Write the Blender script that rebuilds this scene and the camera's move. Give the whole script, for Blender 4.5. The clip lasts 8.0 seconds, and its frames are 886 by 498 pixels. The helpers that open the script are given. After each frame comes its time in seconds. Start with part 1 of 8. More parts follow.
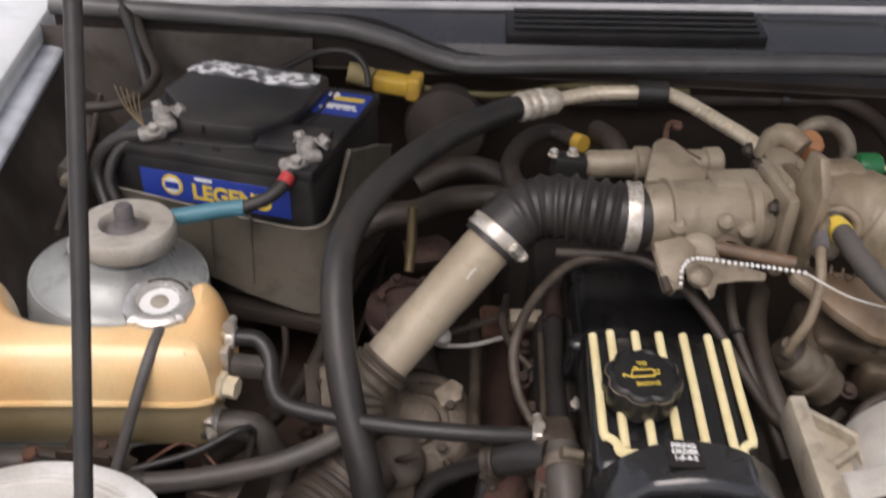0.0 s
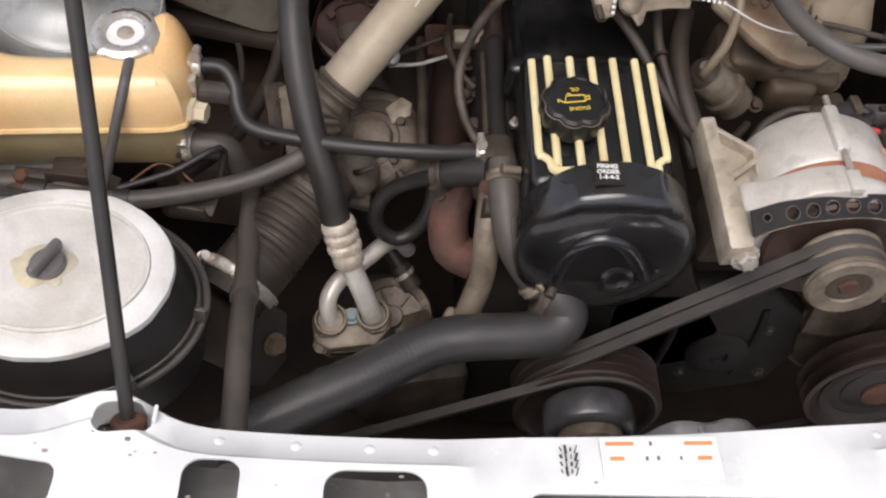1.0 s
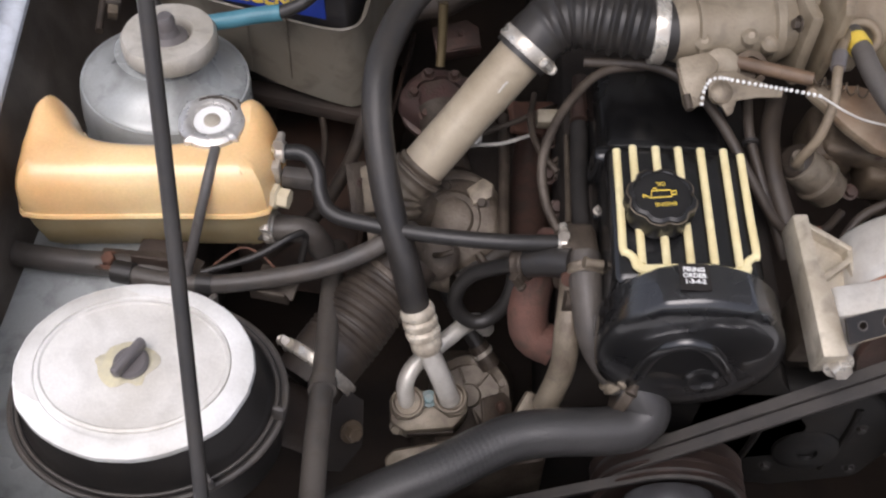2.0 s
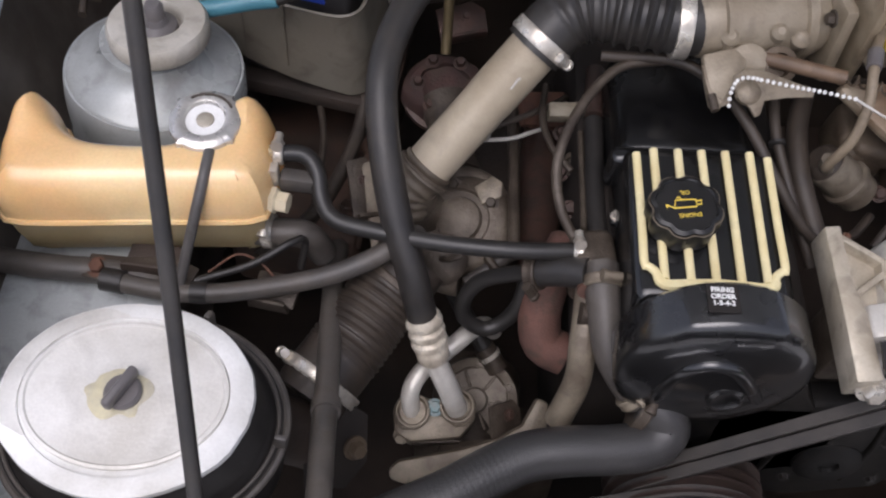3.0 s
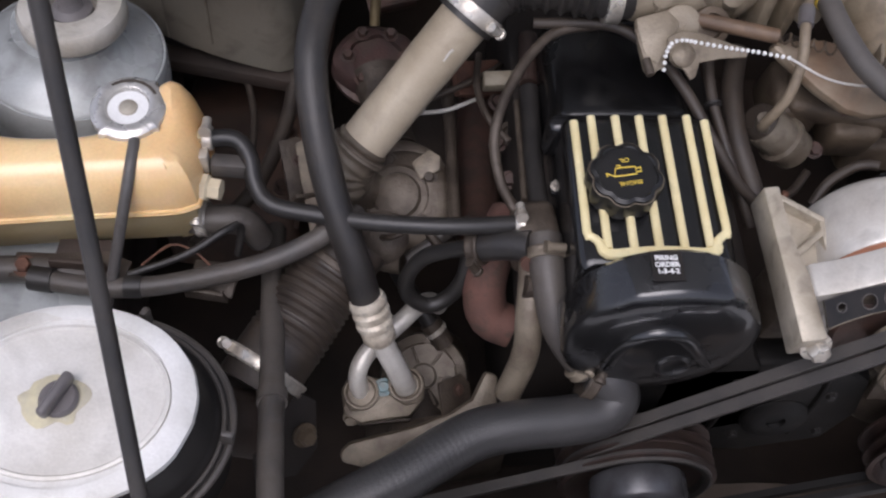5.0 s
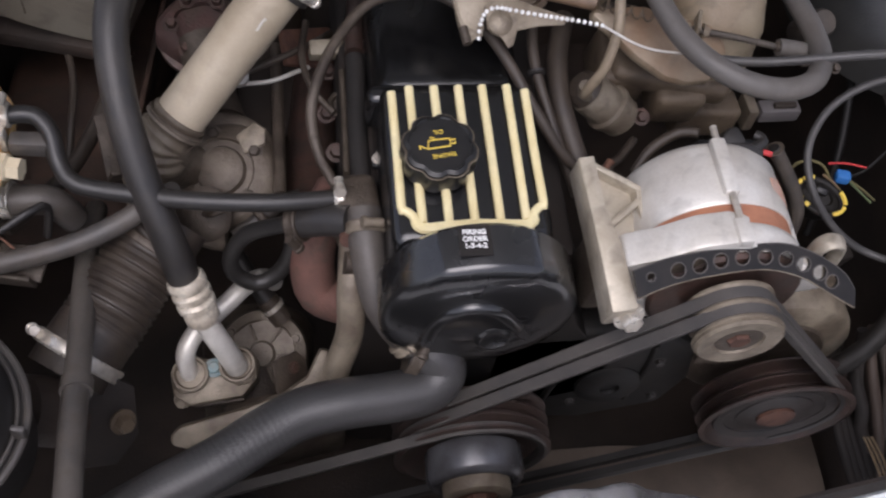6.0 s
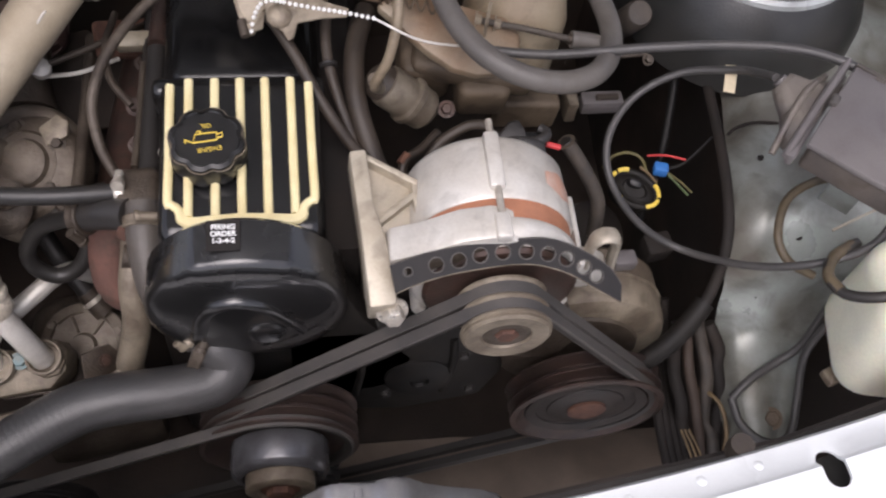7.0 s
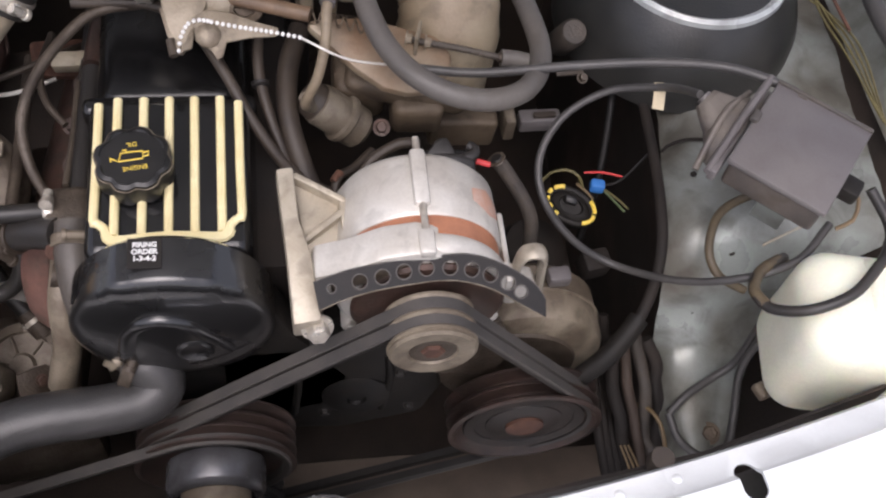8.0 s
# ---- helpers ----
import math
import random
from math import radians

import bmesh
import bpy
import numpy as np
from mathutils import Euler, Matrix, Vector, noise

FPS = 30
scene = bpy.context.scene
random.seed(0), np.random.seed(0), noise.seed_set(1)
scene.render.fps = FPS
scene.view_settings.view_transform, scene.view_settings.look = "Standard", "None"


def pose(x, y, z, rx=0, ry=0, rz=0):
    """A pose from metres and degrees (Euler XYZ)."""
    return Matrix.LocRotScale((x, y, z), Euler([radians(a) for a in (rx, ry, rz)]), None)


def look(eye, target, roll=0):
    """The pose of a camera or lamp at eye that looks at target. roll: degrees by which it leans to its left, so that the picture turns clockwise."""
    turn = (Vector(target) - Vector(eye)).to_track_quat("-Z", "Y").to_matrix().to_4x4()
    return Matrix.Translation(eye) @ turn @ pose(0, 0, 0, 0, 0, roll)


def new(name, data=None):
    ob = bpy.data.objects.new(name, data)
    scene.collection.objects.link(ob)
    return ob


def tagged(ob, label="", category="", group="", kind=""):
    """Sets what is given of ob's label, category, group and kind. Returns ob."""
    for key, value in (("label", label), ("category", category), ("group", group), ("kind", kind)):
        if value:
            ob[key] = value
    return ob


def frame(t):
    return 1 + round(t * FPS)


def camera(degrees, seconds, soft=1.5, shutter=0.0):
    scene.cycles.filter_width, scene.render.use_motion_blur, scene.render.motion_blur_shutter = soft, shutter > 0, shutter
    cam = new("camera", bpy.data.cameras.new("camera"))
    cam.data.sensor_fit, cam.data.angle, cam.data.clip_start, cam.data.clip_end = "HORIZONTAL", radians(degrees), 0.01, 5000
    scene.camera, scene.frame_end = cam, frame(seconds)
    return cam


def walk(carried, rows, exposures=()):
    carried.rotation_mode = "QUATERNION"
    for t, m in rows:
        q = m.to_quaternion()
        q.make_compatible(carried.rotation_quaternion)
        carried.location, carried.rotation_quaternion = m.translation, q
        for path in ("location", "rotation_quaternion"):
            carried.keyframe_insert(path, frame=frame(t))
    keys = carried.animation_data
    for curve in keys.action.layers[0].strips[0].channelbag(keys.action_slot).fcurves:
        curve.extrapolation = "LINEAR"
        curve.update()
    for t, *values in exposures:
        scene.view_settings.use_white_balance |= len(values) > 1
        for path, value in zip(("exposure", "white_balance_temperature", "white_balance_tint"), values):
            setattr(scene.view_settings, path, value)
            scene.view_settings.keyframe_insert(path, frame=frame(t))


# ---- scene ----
cam = camera(48.0, 8.0, soft=2.2, shutter=0.2)
EXPOSURES = [(0, 0.26, 6700, 18), (0.5, 0.12, 6350, 17), (1, 0.36, 6600, 17), (1.5, 0.35, 6500, 17), (2, 0.38, 6350, 18), (3.5, 0.1, 6100, 19), (5.5, 0.16, 6050, 20), (7, 0.5, 6400, 20), (8, 0.52, 6400, 20)]
PATH = [
    (0, (0.011, -0.795, 1.454), (-0.028, 0.877, 0.357), 2.5),
    (0.2, (-0.014, -0.804, 1.479), (0.071, 0.76, 0.235), 5.4),
    (0.5, (-0.011, -0.816, 1.505), (0.132, 0.565, 0.066), 6.8),
    (1, (-0.011, -0.832, 1.55), (0.119, 0.401, -0.02), 6.8),
    (1.5, (-0.025, -0.811, 1.578), (0.062, 0.437, 0.017), 5.7),
    (2, (-0.016, -0.772, 1.584), (-0.043, 0.485, 0.029), 2.2),
    (2.2, (-0.029, -0.746, 1.586), (-0.062, 0.484, 0.009), 2.1),
    (3.5, (-0.041, -0.695, 1.568), (-0.012, 0.479, -0.05), 4.4),
    (4, (-0.047, -0.693, 1.567), (-0.007, 0.494, -0.042), 4.8),
    (5.3, (-0.029, -0.667, 1.572), (0.158, 0.413, -0.101), 7.4),
    (5.5, (-0.019, -0.662, 1.569), (0.219, 0.4, -0.109), 9.4),
    (6, (0.047, -0.661, 1.568), (0.335, 0.376, -0.118), 11.7),
    (6.5, (0.154, -0.669, 1.585), (0.409, 0.344, -0.12), 10.5),
    (7, (0.235, -0.672, 1.59), (0.516, 0.341, -0.112), 11.7),
    (7.5, (0.275, -0.675, 1.592), (0.587, 0.343, -0.101), 12.8),
    (8, (0.283, -0.682, 1.597), (0.591, 0.364, -0.08), 12.1),
]
walk(cam, [(t, look(eye, target, roll)) for t, eye, target, roll in PATH], EXPOSURES)

# ---- light ----
world = bpy.data.worlds.new("sky_world")
scene.world = world
world.use_nodes = True
sky = world.node_tree.nodes.new("ShaderNodeTexSky")
sky.sky_type, sky.sun_disc = "NISHITA", False
sky.sun_elevation, sky.sun_rotation = radians(62), radians(200)
sky.dust_density = 3.0
pale = world.node_tree.nodes.new("ShaderNodeHueSaturation")
pale.inputs["Saturation"].default_value = 0.4
world.node_tree.links.new(sky.outputs[0], pale.inputs["Color"])
world.node_tree.links.new(pale.outputs[0], world.node_tree.nodes["Background"].inputs[0])
world.node_tree.nodes["Background"].inputs[1].default_value = 0.15
sun = new("sun", bpy.data.lights.new("sun", "SUN"))
sun.data.energy, sun.data.angle, sun.data.color = 1.3, radians(50), (1.0, 0.96, 0.9)
sun.matrix_basis = look((-0.3, -1.1, 3.0), (0.1, 0, 0.8))


# ---- materials ----
def material(name, color, rough=0.5, metal=0.0, second=None, amount=0.5, scale=40.0, bump=0.15, grain=400.0,
             coat=0.0, spread=0.12, sss=0.0, transmission=0.0, grime=0.0, speckle=0.1, spec=0.5):
    """A worn surface: base colour mixed with a second colour in stains, fine grain, relief and uneven gloss."""
    m = bpy.data.materials.new(name)
    m.use_nodes = True
    n, l = m.node_tree.nodes, m.node_tree.links
    b = n["Principled BSDF"]
    coord = n.new("ShaderNodeTexCoord")
    stain = n.new("ShaderNodeTexNoise")
    stain.inputs["Scale"].default_value, stain.inputs["Detail"].default_value = scale, 6
    fine = n.new("ShaderNodeTexNoise")
    fine.inputs["Scale"].default_value, fine.inputs["Detail"].default_value = grain, 3
    l.new(coord.outputs["Object"], stain.inputs["Vector"])
    l.new(coord.outputs["Object"], fine.inputs["Vector"])
    ramp = n.new("ShaderNodeMapRange")
    ramp.inputs["From Min"].default_value, ramp.inputs["From Max"].default_value = 0.5 - spread, 0.5 + spread
    ramp.inputs["To Max"].default_value = amount
    l.new(stain.outputs["Fac"], ramp.inputs["Value"])
    mix = n.new("ShaderNodeMix")
    mix.data_type = "RGBA"
    mix.inputs["A"].default_value = (*color, 1)
    mix.inputs["B"].default_value = (*(second or [c * 0.6 for c in color]), 1)
    l.new(ramp.outputs[0], mix.inputs["Factor"])
    shade = n.new("ShaderNodeMapRange")
    shade.inputs["To Min"].default_value, shade.inputs["To Max"].default_value = 1 - speckle, 1 + speckle
    l.new(fine.outputs["Fac"], shade.inputs["Value"])
    mul = n.new("ShaderNodeVectorMath")
    mul.operation = "SCALE"
    l.new(mix.outputs["Result"], mul.inputs[0])
    l.new(shade.outputs[0], mul.inputs["Scale"])
    last = mul.outputs[0]
    if grime:
        blot = n.new("ShaderNodeTexNoise")
        blot.inputs["Scale"].default_value, blot.inputs["Detail"].default_value, blot.inputs["Distortion"].default_value = scale * 2.6, 8, 0.6
        l.new(coord.outputs["Object"], blot.inputs["Vector"])
        edge = n.new("ShaderNodeMapRange")
        edge.inputs["From Min"].default_value, edge.inputs["From Max"].default_value, edge.inputs["To Max"].default_value = 0.5, 0.66, grime
        l.new(blot.outputs["Fac"], edge.inputs["Value"])
        dirt = n.new("ShaderNodeMix")
        dirt.data_type = "RGBA"
        dirt.inputs["B"].default_value = (0.05, 0.037, 0.026, 1)
        l.new(last, dirt.inputs["A"])
        l.new(edge.outputs[0], dirt.inputs["Factor"])
        last = dirt.outputs["Result"]
    l.new(last, b.inputs["Base Color"])
    gloss = n.new("ShaderNodeMapRange")
    gloss.inputs["To Min"].default_value, gloss.inputs["To Max"].default_value = max(rough - 0.12, 0.03), min(rough + 0.15, 1)
    l.new(stain.outputs["Fac"], gloss.inputs["Value"])
    l.new(gloss.outputs[0], b.inputs["Roughness"])
    b.inputs["Metallic"].default_value = metal
    b.inputs["Specular IOR Level"].default_value = spec
    b.inputs["Coat Weight"].default_value = coat
    if sss:
        b.inputs["Subsurface Weight"].default_value = sss
        b.inputs["Subsurface Radius"].default_value = (0.02, 0.012, 0.006)
        b.inputs["Subsurface Scale"].default_value = 0.5
    b.inputs["Transmission Weight"].default_value = transmission
    rel = n.new("ShaderNodeBump")
    rel.inputs["Strength"].default_value, rel.inputs["Distance"].default_value = bump, 0.002
    l.new(fine.outputs["Fac"], rel.inputs["Height"])
    l.new(rel.outputs[0], b.inputs["Normal"])
    return m


RUBBER = material("rubber", (0.021, 0.0195, 0.0185), 0.42, second=(0.043, 0.038, 0.033), amount=0.6, scale=25, grime=0.15)
HARNESS = material("taped_harness", (0.040, 0.034, 0.029), 0.6, second=(0.075, 0.061, 0.048), amount=0.8, scale=40, bump=0.4, grime=0.4)
RUBBER_NEW = material("new_rubber", (0.019, 0.0178, 0.0168), 0.4, second=(0.034, 0.031, 0.028), scale=30, bump=0.08)
RUBBER_DUSTY = material("dusty_rubber", (0.030, 0.023, 0.018), 0.52, second=(0.056, 0.043, 0.032), amount=0.8, scale=30, grime=0.45)
# darker cover black, painting in the sheen lost under the throttle body
REAR_BLACK = material("darkened_rear_cover", (0.0045, 0.0045, 0.0048), 0.22, second=(0.010, 0.0095, 0.009), amount=0.5, scale=14, bump=0.04)
GLOSS_BLACK = material("gloss_black", (0.007, 0.007, 0.0075), 0.17, second=(0.014, 0.0135, 0.013), amount=0.5, scale=14, bump=0.03, coat=0.3)
DAMPER_GREY = material("damper_steel", (0.11, 0.11, 0.117), 0.22, 0.35, second=(0.03, 0.028, 0.027), amount=0.6, scale=30, bump=0.1)
TIMING_BLACK = material("worn_black_cover", (0.009, 0.009, 0.0098), 0.26, second=(0.013, 0.0125, 0.012), amount=0.6, scale=18, bump=0.05, coat=0.9)
BRACKET_ALLOY = material("bracket_alloy", (0.50, 0.45, 0.36), 0.42, 0.25, second=(0.30, 0.25, 0.18), amount=0.6, scale=22, bump=0.2, grime=0.3)
TANK_SILVER = material("tank_silver", (0.66, 0.66, 0.67), 0.2, 0.7, second=(0.26, 0.25, 0.245), amount=0.6, scale=14, bump=0.12)
SLOT_GREY = material("slot_grey", (0.24, 0.24, 0.235), 0.5, second=(0.12, 0.115, 0.11), amount=0.7, scale=25)
PULLEY_DISH = material("sooty_dish", (0.010, 0.0085, 0.008), 0.42, 0.1, second=(0.026, 0.019, 0.016), amount=0.7, scale=30, bump=0.2)
OILY_BLACK = material("oily_black", (0.006, 0.0057, 0.0055), 0.55, second=(0.013, 0.011, 0.009), amount=0.7, scale=20, bump=0.2, grime=0.1, spec=0.3)
MATT_BLACK = material("matt_black", (0.017, 0.0157, 0.0148), 0.45, second=(0.034, 0.030, 0.027), scale=25, bump=0.1)
RAIL_BROWN = material("rusty_rail", (0.085, 0.048, 0.032), 0.7, second=(0.03, 0.019, 0.014), amount=0.9, scale=12, bump=0.35, grime=0.5)
SOOT = material("soot", (0.016, 0.0135, 0.012), 0.75, second=(0.036, 0.027, 0.021), scale=14, spec=0.3)
GOLD = material("gold_paint", (0.80, 0.71, 0.42), 0.3, second=(0.62, 0.5, 0.22), amount=0.4, scale=30, bump=0.05)
ALLOY_DUSTY = material("dusty_alloy", (0.25, 0.212, 0.158), 0.45, 0.2, second=(0.105, 0.08, 0.057), amount=0.8, scale=26, bump=0.35, grime=0.4)
TURBO_CAST = material("turbo_casting", (0.17, 0.14, 0.108), 0.5, 0.2, second=(0.06, 0.045, 0.032), amount=0.85, scale=24, bump=0.45, grime=0.6)
REGULATOR = material("regulator_metal", (0.185, 0.158, 0.12), 0.45, 0.1, second=(0.09, 0.07, 0.05), amount=0.8, scale=24, bump=0.3, grime=0.5)
SERVO_HOSE = material("grey_servo_hose", (0.085, 0.078, 0.072), 0.5, second=(0.12, 0.108, 0.095), amount=0.7, scale=22, bump=0.12, grime=0.2)
ALLOY_MID = material("greasy_cast_alloy", (0.17, 0.142, 0.11), 0.48, 0.2, second=(0.075, 0.057, 0.042), amount=0.8, scale=28, bump=0.4, grime=0.5)
ALLOY_OLD = material("old_alloy", (0.088, 0.070, 0.053), 0.5, 0.25, second=(0.030, 0.021, 0.015), amount=0.85, scale=32, bump=0.45, grime=0.7)
ALLOY = material("bright_alloy", (0.68, 0.66, 0.61), 0.36, 0.3, second=(0.46, 0.42, 0.36), amount=0.6, scale=18, bump=0.12, grime=0.18)
ALLOY_EAR = material("worn_alloy_ear", (0.42, 0.38, 0.31), 0.4, 0.3, second=(0.26, 0.22, 0.165), amount=0.7, scale=26, bump=0.2, grime=0.3)
STEEL = material("steel", (0.70, 0.66, 0.58), 0.28, 0.6, second=(0.35, 0.29, 0.23), amount=0.5, scale=60, bump=0.1, grime=0.2)
BEIGE_PIPE = material("beige_pipe", (0.29, 0.24, 0.168), 0.4, 0.05, second=(0.19, 0.14, 0.088), amount=0.75, scale=20, bump=0.22, grime=0.3)
RUST = material("rust", (0.14, 0.065, 0.04), 0.85, 0.1, second=(0.065, 0.034, 0.026), amount=0.8, scale=50, bump=0.5)
PULLEY_BROWN = material("rusty_dark_pulley", (0.030, 0.0215, 0.019), 0.36, 0.4, second=(0.078, 0.046, 0.037), amount=0.55, scale=35, bump=0.3, grime=0.5)
RUST_DARK = material("rusty_pulley", (0.055, 0.037, 0.031), 0.42, 0.35, second=(0.115, 0.062, 0.046), amount=0.6, scale=35, bump=0.3, grime=0.5)
TURBINE = material("scorched_turbine", (0.062, 0.028, 0.022), 0.75, second=(0.028, 0.017, 0.014), amount=0.85, scale=22, bump=0.5, grime=0.6)
MANIFOLD = material("rusty_manifold", (0.15, 0.07, 0.052), 0.75, second=(0.075, 0.042, 0.033), amount=0.85, scale=22, bump=0.5, grime=0.6)
OCHRE_COPPER = material("copper_winding", (0.46, 0.2, 0.11), 0.5, 0.2, second=(0.3, 0.13, 0.08), amount=0.6, scale=40)
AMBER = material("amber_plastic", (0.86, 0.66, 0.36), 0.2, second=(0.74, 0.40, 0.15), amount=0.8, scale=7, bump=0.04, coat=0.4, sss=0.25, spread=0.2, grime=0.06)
# amber at about half the value, for the lower shell and spigot
AMBER_LOW = material("darker_amber_plastic", (0.44, 0.36, 0.21), 0.38, second=(0.28, 0.21, 0.1), amount=0.8, scale=10, bump=0.06, sss=0.2)
LID_SILVER = material("worn_silver_lid", (0.76, 0.745, 0.70), 0.36, 0.2, second=(0.50, 0.475, 0.42), amount=0.8, scale=11, bump=0.15, grime=0.12)
LID_WHITE = material("bare_lid_edge", (0.86, 0.86, 0.84), 0.45, second=(0.52, 0.505, 0.46), amount=0.85, scale=11, bump=0.15)
PAINT = material("pale_blue_paint", (0.80, 0.825, 0.82), 0.24, 0.0, second=(0.70, 0.73, 0.73), amount=0.6, scale=6, speckle=0.03, bump=0.04, coat=0.3, grime=0.12)
PAINT_BAY = material("dusty_bay_paint", (0.33, 0.36, 0.34), 0.3, 0.2, second=(0.14, 0.13, 0.105), amount=0.9, scale=11, bump=0.1, grime=0.4)
PAINT_TOWER = material("grey_tower_paint", (0.46, 0.49, 0.49), 0.26, 0.1, second=(0.32, 0.335, 0.325), amount=0.7, scale=12, bump=0.06, coat=0.3, grime=0.3)
# base colour is lightened and blued to carry the flange's sky reflection
PAINT_WING = material("sky_sheen_flange", (0.66, 0.70, 0.76), 0.22, second=(0.36, 0.375, 0.40), amount=0.7, scale=14, bump=0.06, grime=0.15)
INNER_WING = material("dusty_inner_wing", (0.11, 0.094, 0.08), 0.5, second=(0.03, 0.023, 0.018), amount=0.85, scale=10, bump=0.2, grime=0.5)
# patchy dark brown for the low surfaces of the bay
BAY_DARK = material("dark_bay_brown", (0.042, 0.028, 0.020), 0.7, second=(0.015, 0.011, 0.008), amount=0.9, scale=8, bump=0.3)
BOX_DIRTY = material("dirty_box", (0.066, 0.056, 0.050), 0.6, second=(0.12, 0.10, 0.082), amount=0.8, scale=22, bump=0.15, grime=0.5)
BOOT = material("dusty_rubber_boot", (0.088, 0.079, 0.076), 0.55, second=(0.15, 0.13, 0.108), amount=0.8, scale=26, bump=0.2, grime=0.4)
LOOP_TAN = material("dirty_tan_sheath", (0.115, 0.088, 0.052), 0.5, second=(0.06, 0.048, 0.032), amount=0.8, scale=40, bump=0.15, grime=0.4)
OVERFLOW = material("grey_overflow_rubber", (0.105, 0.099, 0.095), 0.42, second=(0.07, 0.064, 0.06), amount=0.7, scale=30, bump=0.1, grime=0.3)
GREY_PLASTIC = material("grey_plastic", (0.118, 0.108, 0.108), 0.4, second=(0.15, 0.137, 0.13), amount=0.6, scale=13, bump=0.06, grime=0.15)
GREY_TUBE = material("grey_conduit", (0.058, 0.053, 0.049), 0.45, second=(0.095, 0.082, 0.069), amount=0.7, scale=25, grime=0.3)
TRAY = material("battery_tray_plastic", (0.172, 0.157, 0.125), 0.4, second=(0.15, 0.13, 0.098), amount=0.8, scale=10, bump=0.1, grime=0.5)
BLACK_CASE = material("battery_case", (0.014, 0.014, 0.016), 0.35, second=(0.05, 0.045, 0.04), amount=0.7, scale=14, grime=0.2)
BLUE = material("blue_print", (0.02, 0.045, 0.30), 0.4, second=(0.03, 0.07, 0.36), scale=30, bump=0.03)
YELLOW = material("yellow_print", (0.78, 0.58, 0.08), 0.4, second=(0.7, 0.5, 0.08), scale=30, bump=0.03)
YELLOW_PLUG = material("yellow_plug", (0.72, 0.46, 0.06), 0.45, second=(0.5, 0.3, 0.07), amount=0.6, scale=40)
WHITE_PRINT = material("white_print", (0.8, 0.8, 0.78), 0.5, second=(0.7, 0.7, 0.68), scale=60, bump=0.03)
ORANGE_PRINT = material("orange_print", (0.8, 0.28, 0.1), 0.5, scale=60, bump=0.03, second=(0.75, 0.25, 0.1))
WARNING = material("crinkled_label", (0.9, 0.9, 0.9), 0.4, 0.0, second=(0.06, 0.06, 0.065), amount=0.9, scale=95, spread=0.05)
LEAD = material("corroded_lead", (0.26, 0.24, 0.215), 0.6, 0.4, second=(0.5, 0.48, 0.44), amount=0.8, scale=90, bump=0.6)
TEAL = material("teal_tape", (0.06, 0.19, 0.24), 0.35, second=(0.09, 0.26, 0.32), amount=0.6, scale=30)
RED = material("red_plastic", (0.55, 0.05, 0.05), 0.4, second=(0.4, 0.04, 0.04), scale=40)
GREEN = material("green_plastic", (0.01, 0.12, 0.035), 0.2, second=(0.015, 0.17, 0.05), scale=40, bump=0.03)
BLUE_PLUG = material("blue_connector", (0.04, 0.18, 0.5), 0.4, second=(0.03, 0.14, 0.4), scale=40)
LEAD_TAN = material("tan_lead", (0.25, 0.2, 0.138), 0.5, second=(0.16, 0.122, 0.08), amount=0.8, scale=30, grime=0.3)
FERRULE = material("bright_ferrule", (0.72, 0.66, 0.55), 0.28, 0.25, second=(0.42, 0.36, 0.28), amount=0.7, scale=60, bump=0.1, grime=0.25)
HOSE_CLOTH = material("textured_hose", (0.032, 0.0315, 0.0315), 0.33, second=(0.048, 0.046, 0.045), amount=0.6, scale=12, grain=700, bump=0.4, coat=0.2)
CREAM_BOX = material("dusty_cream_box", (0.30, 0.26, 0.19), 0.55, second=(0.2, 0.165, 0.115), amount=0.8, scale=30, grime=0.3)
CREAM = material("cream_tape", (0.62, 0.54, 0.38), 0.6, second=(0.5, 0.42, 0.28), scale=40)
BOTTLE = material("white_bottle", (0.87, 0.87, 0.71), 0.42, second=(0.78, 0.79, 0.64), amount=0.6, scale=10, bump=0.03, sss=0.3, grime=0.06)
CABLE = material("black_cable", (0.05, 0.048, 0.047), 0.42, second=(0.075, 0.07, 0.065), scale=40, bump=0.05)
CAP_BLACK = material("oil_cap_black", (0.008, 0.0078, 0.0078), 0.38, second=(0.016, 0.015, 0.0145), scale=30, bump=0.05)
WIRE_BROWN = material("brown_wire", (0.16, 0.11, 0.055), 0.5, second=(0.1, 0.07, 0.04), scale=60)
WIRE_GREEN = material("green_wire", (0.09, 0.12, 0.05), 0.5, second=(0.05, 0.07, 0.03), scale=60)
WIRE_YELLOW = material("yellow_wire", (0.12, 0.10, 0.035), 0.5, second=(0.06, 0.052, 0.025), scale=60)
BELT = material("drive_belt", (0.062, 0.058, 0.055), 0.6, second=(0.085, 0.077, 0.07), amount=0.7, scale=30, bump=0.2, spec=0.35)
CONCRETE = material("bright_concrete", (0.55, 0.54, 0.52), 0.85, second=(0.42, 0.41, 0.39), amount=0.8, scale=1.2, grain=60, bump=0.3)
GLASS_DARK = material("windscreen", (0.02, 0.024, 0.026), 0.06, second=(0.022, 0.026, 0.028), scale=4, bump=0.0)

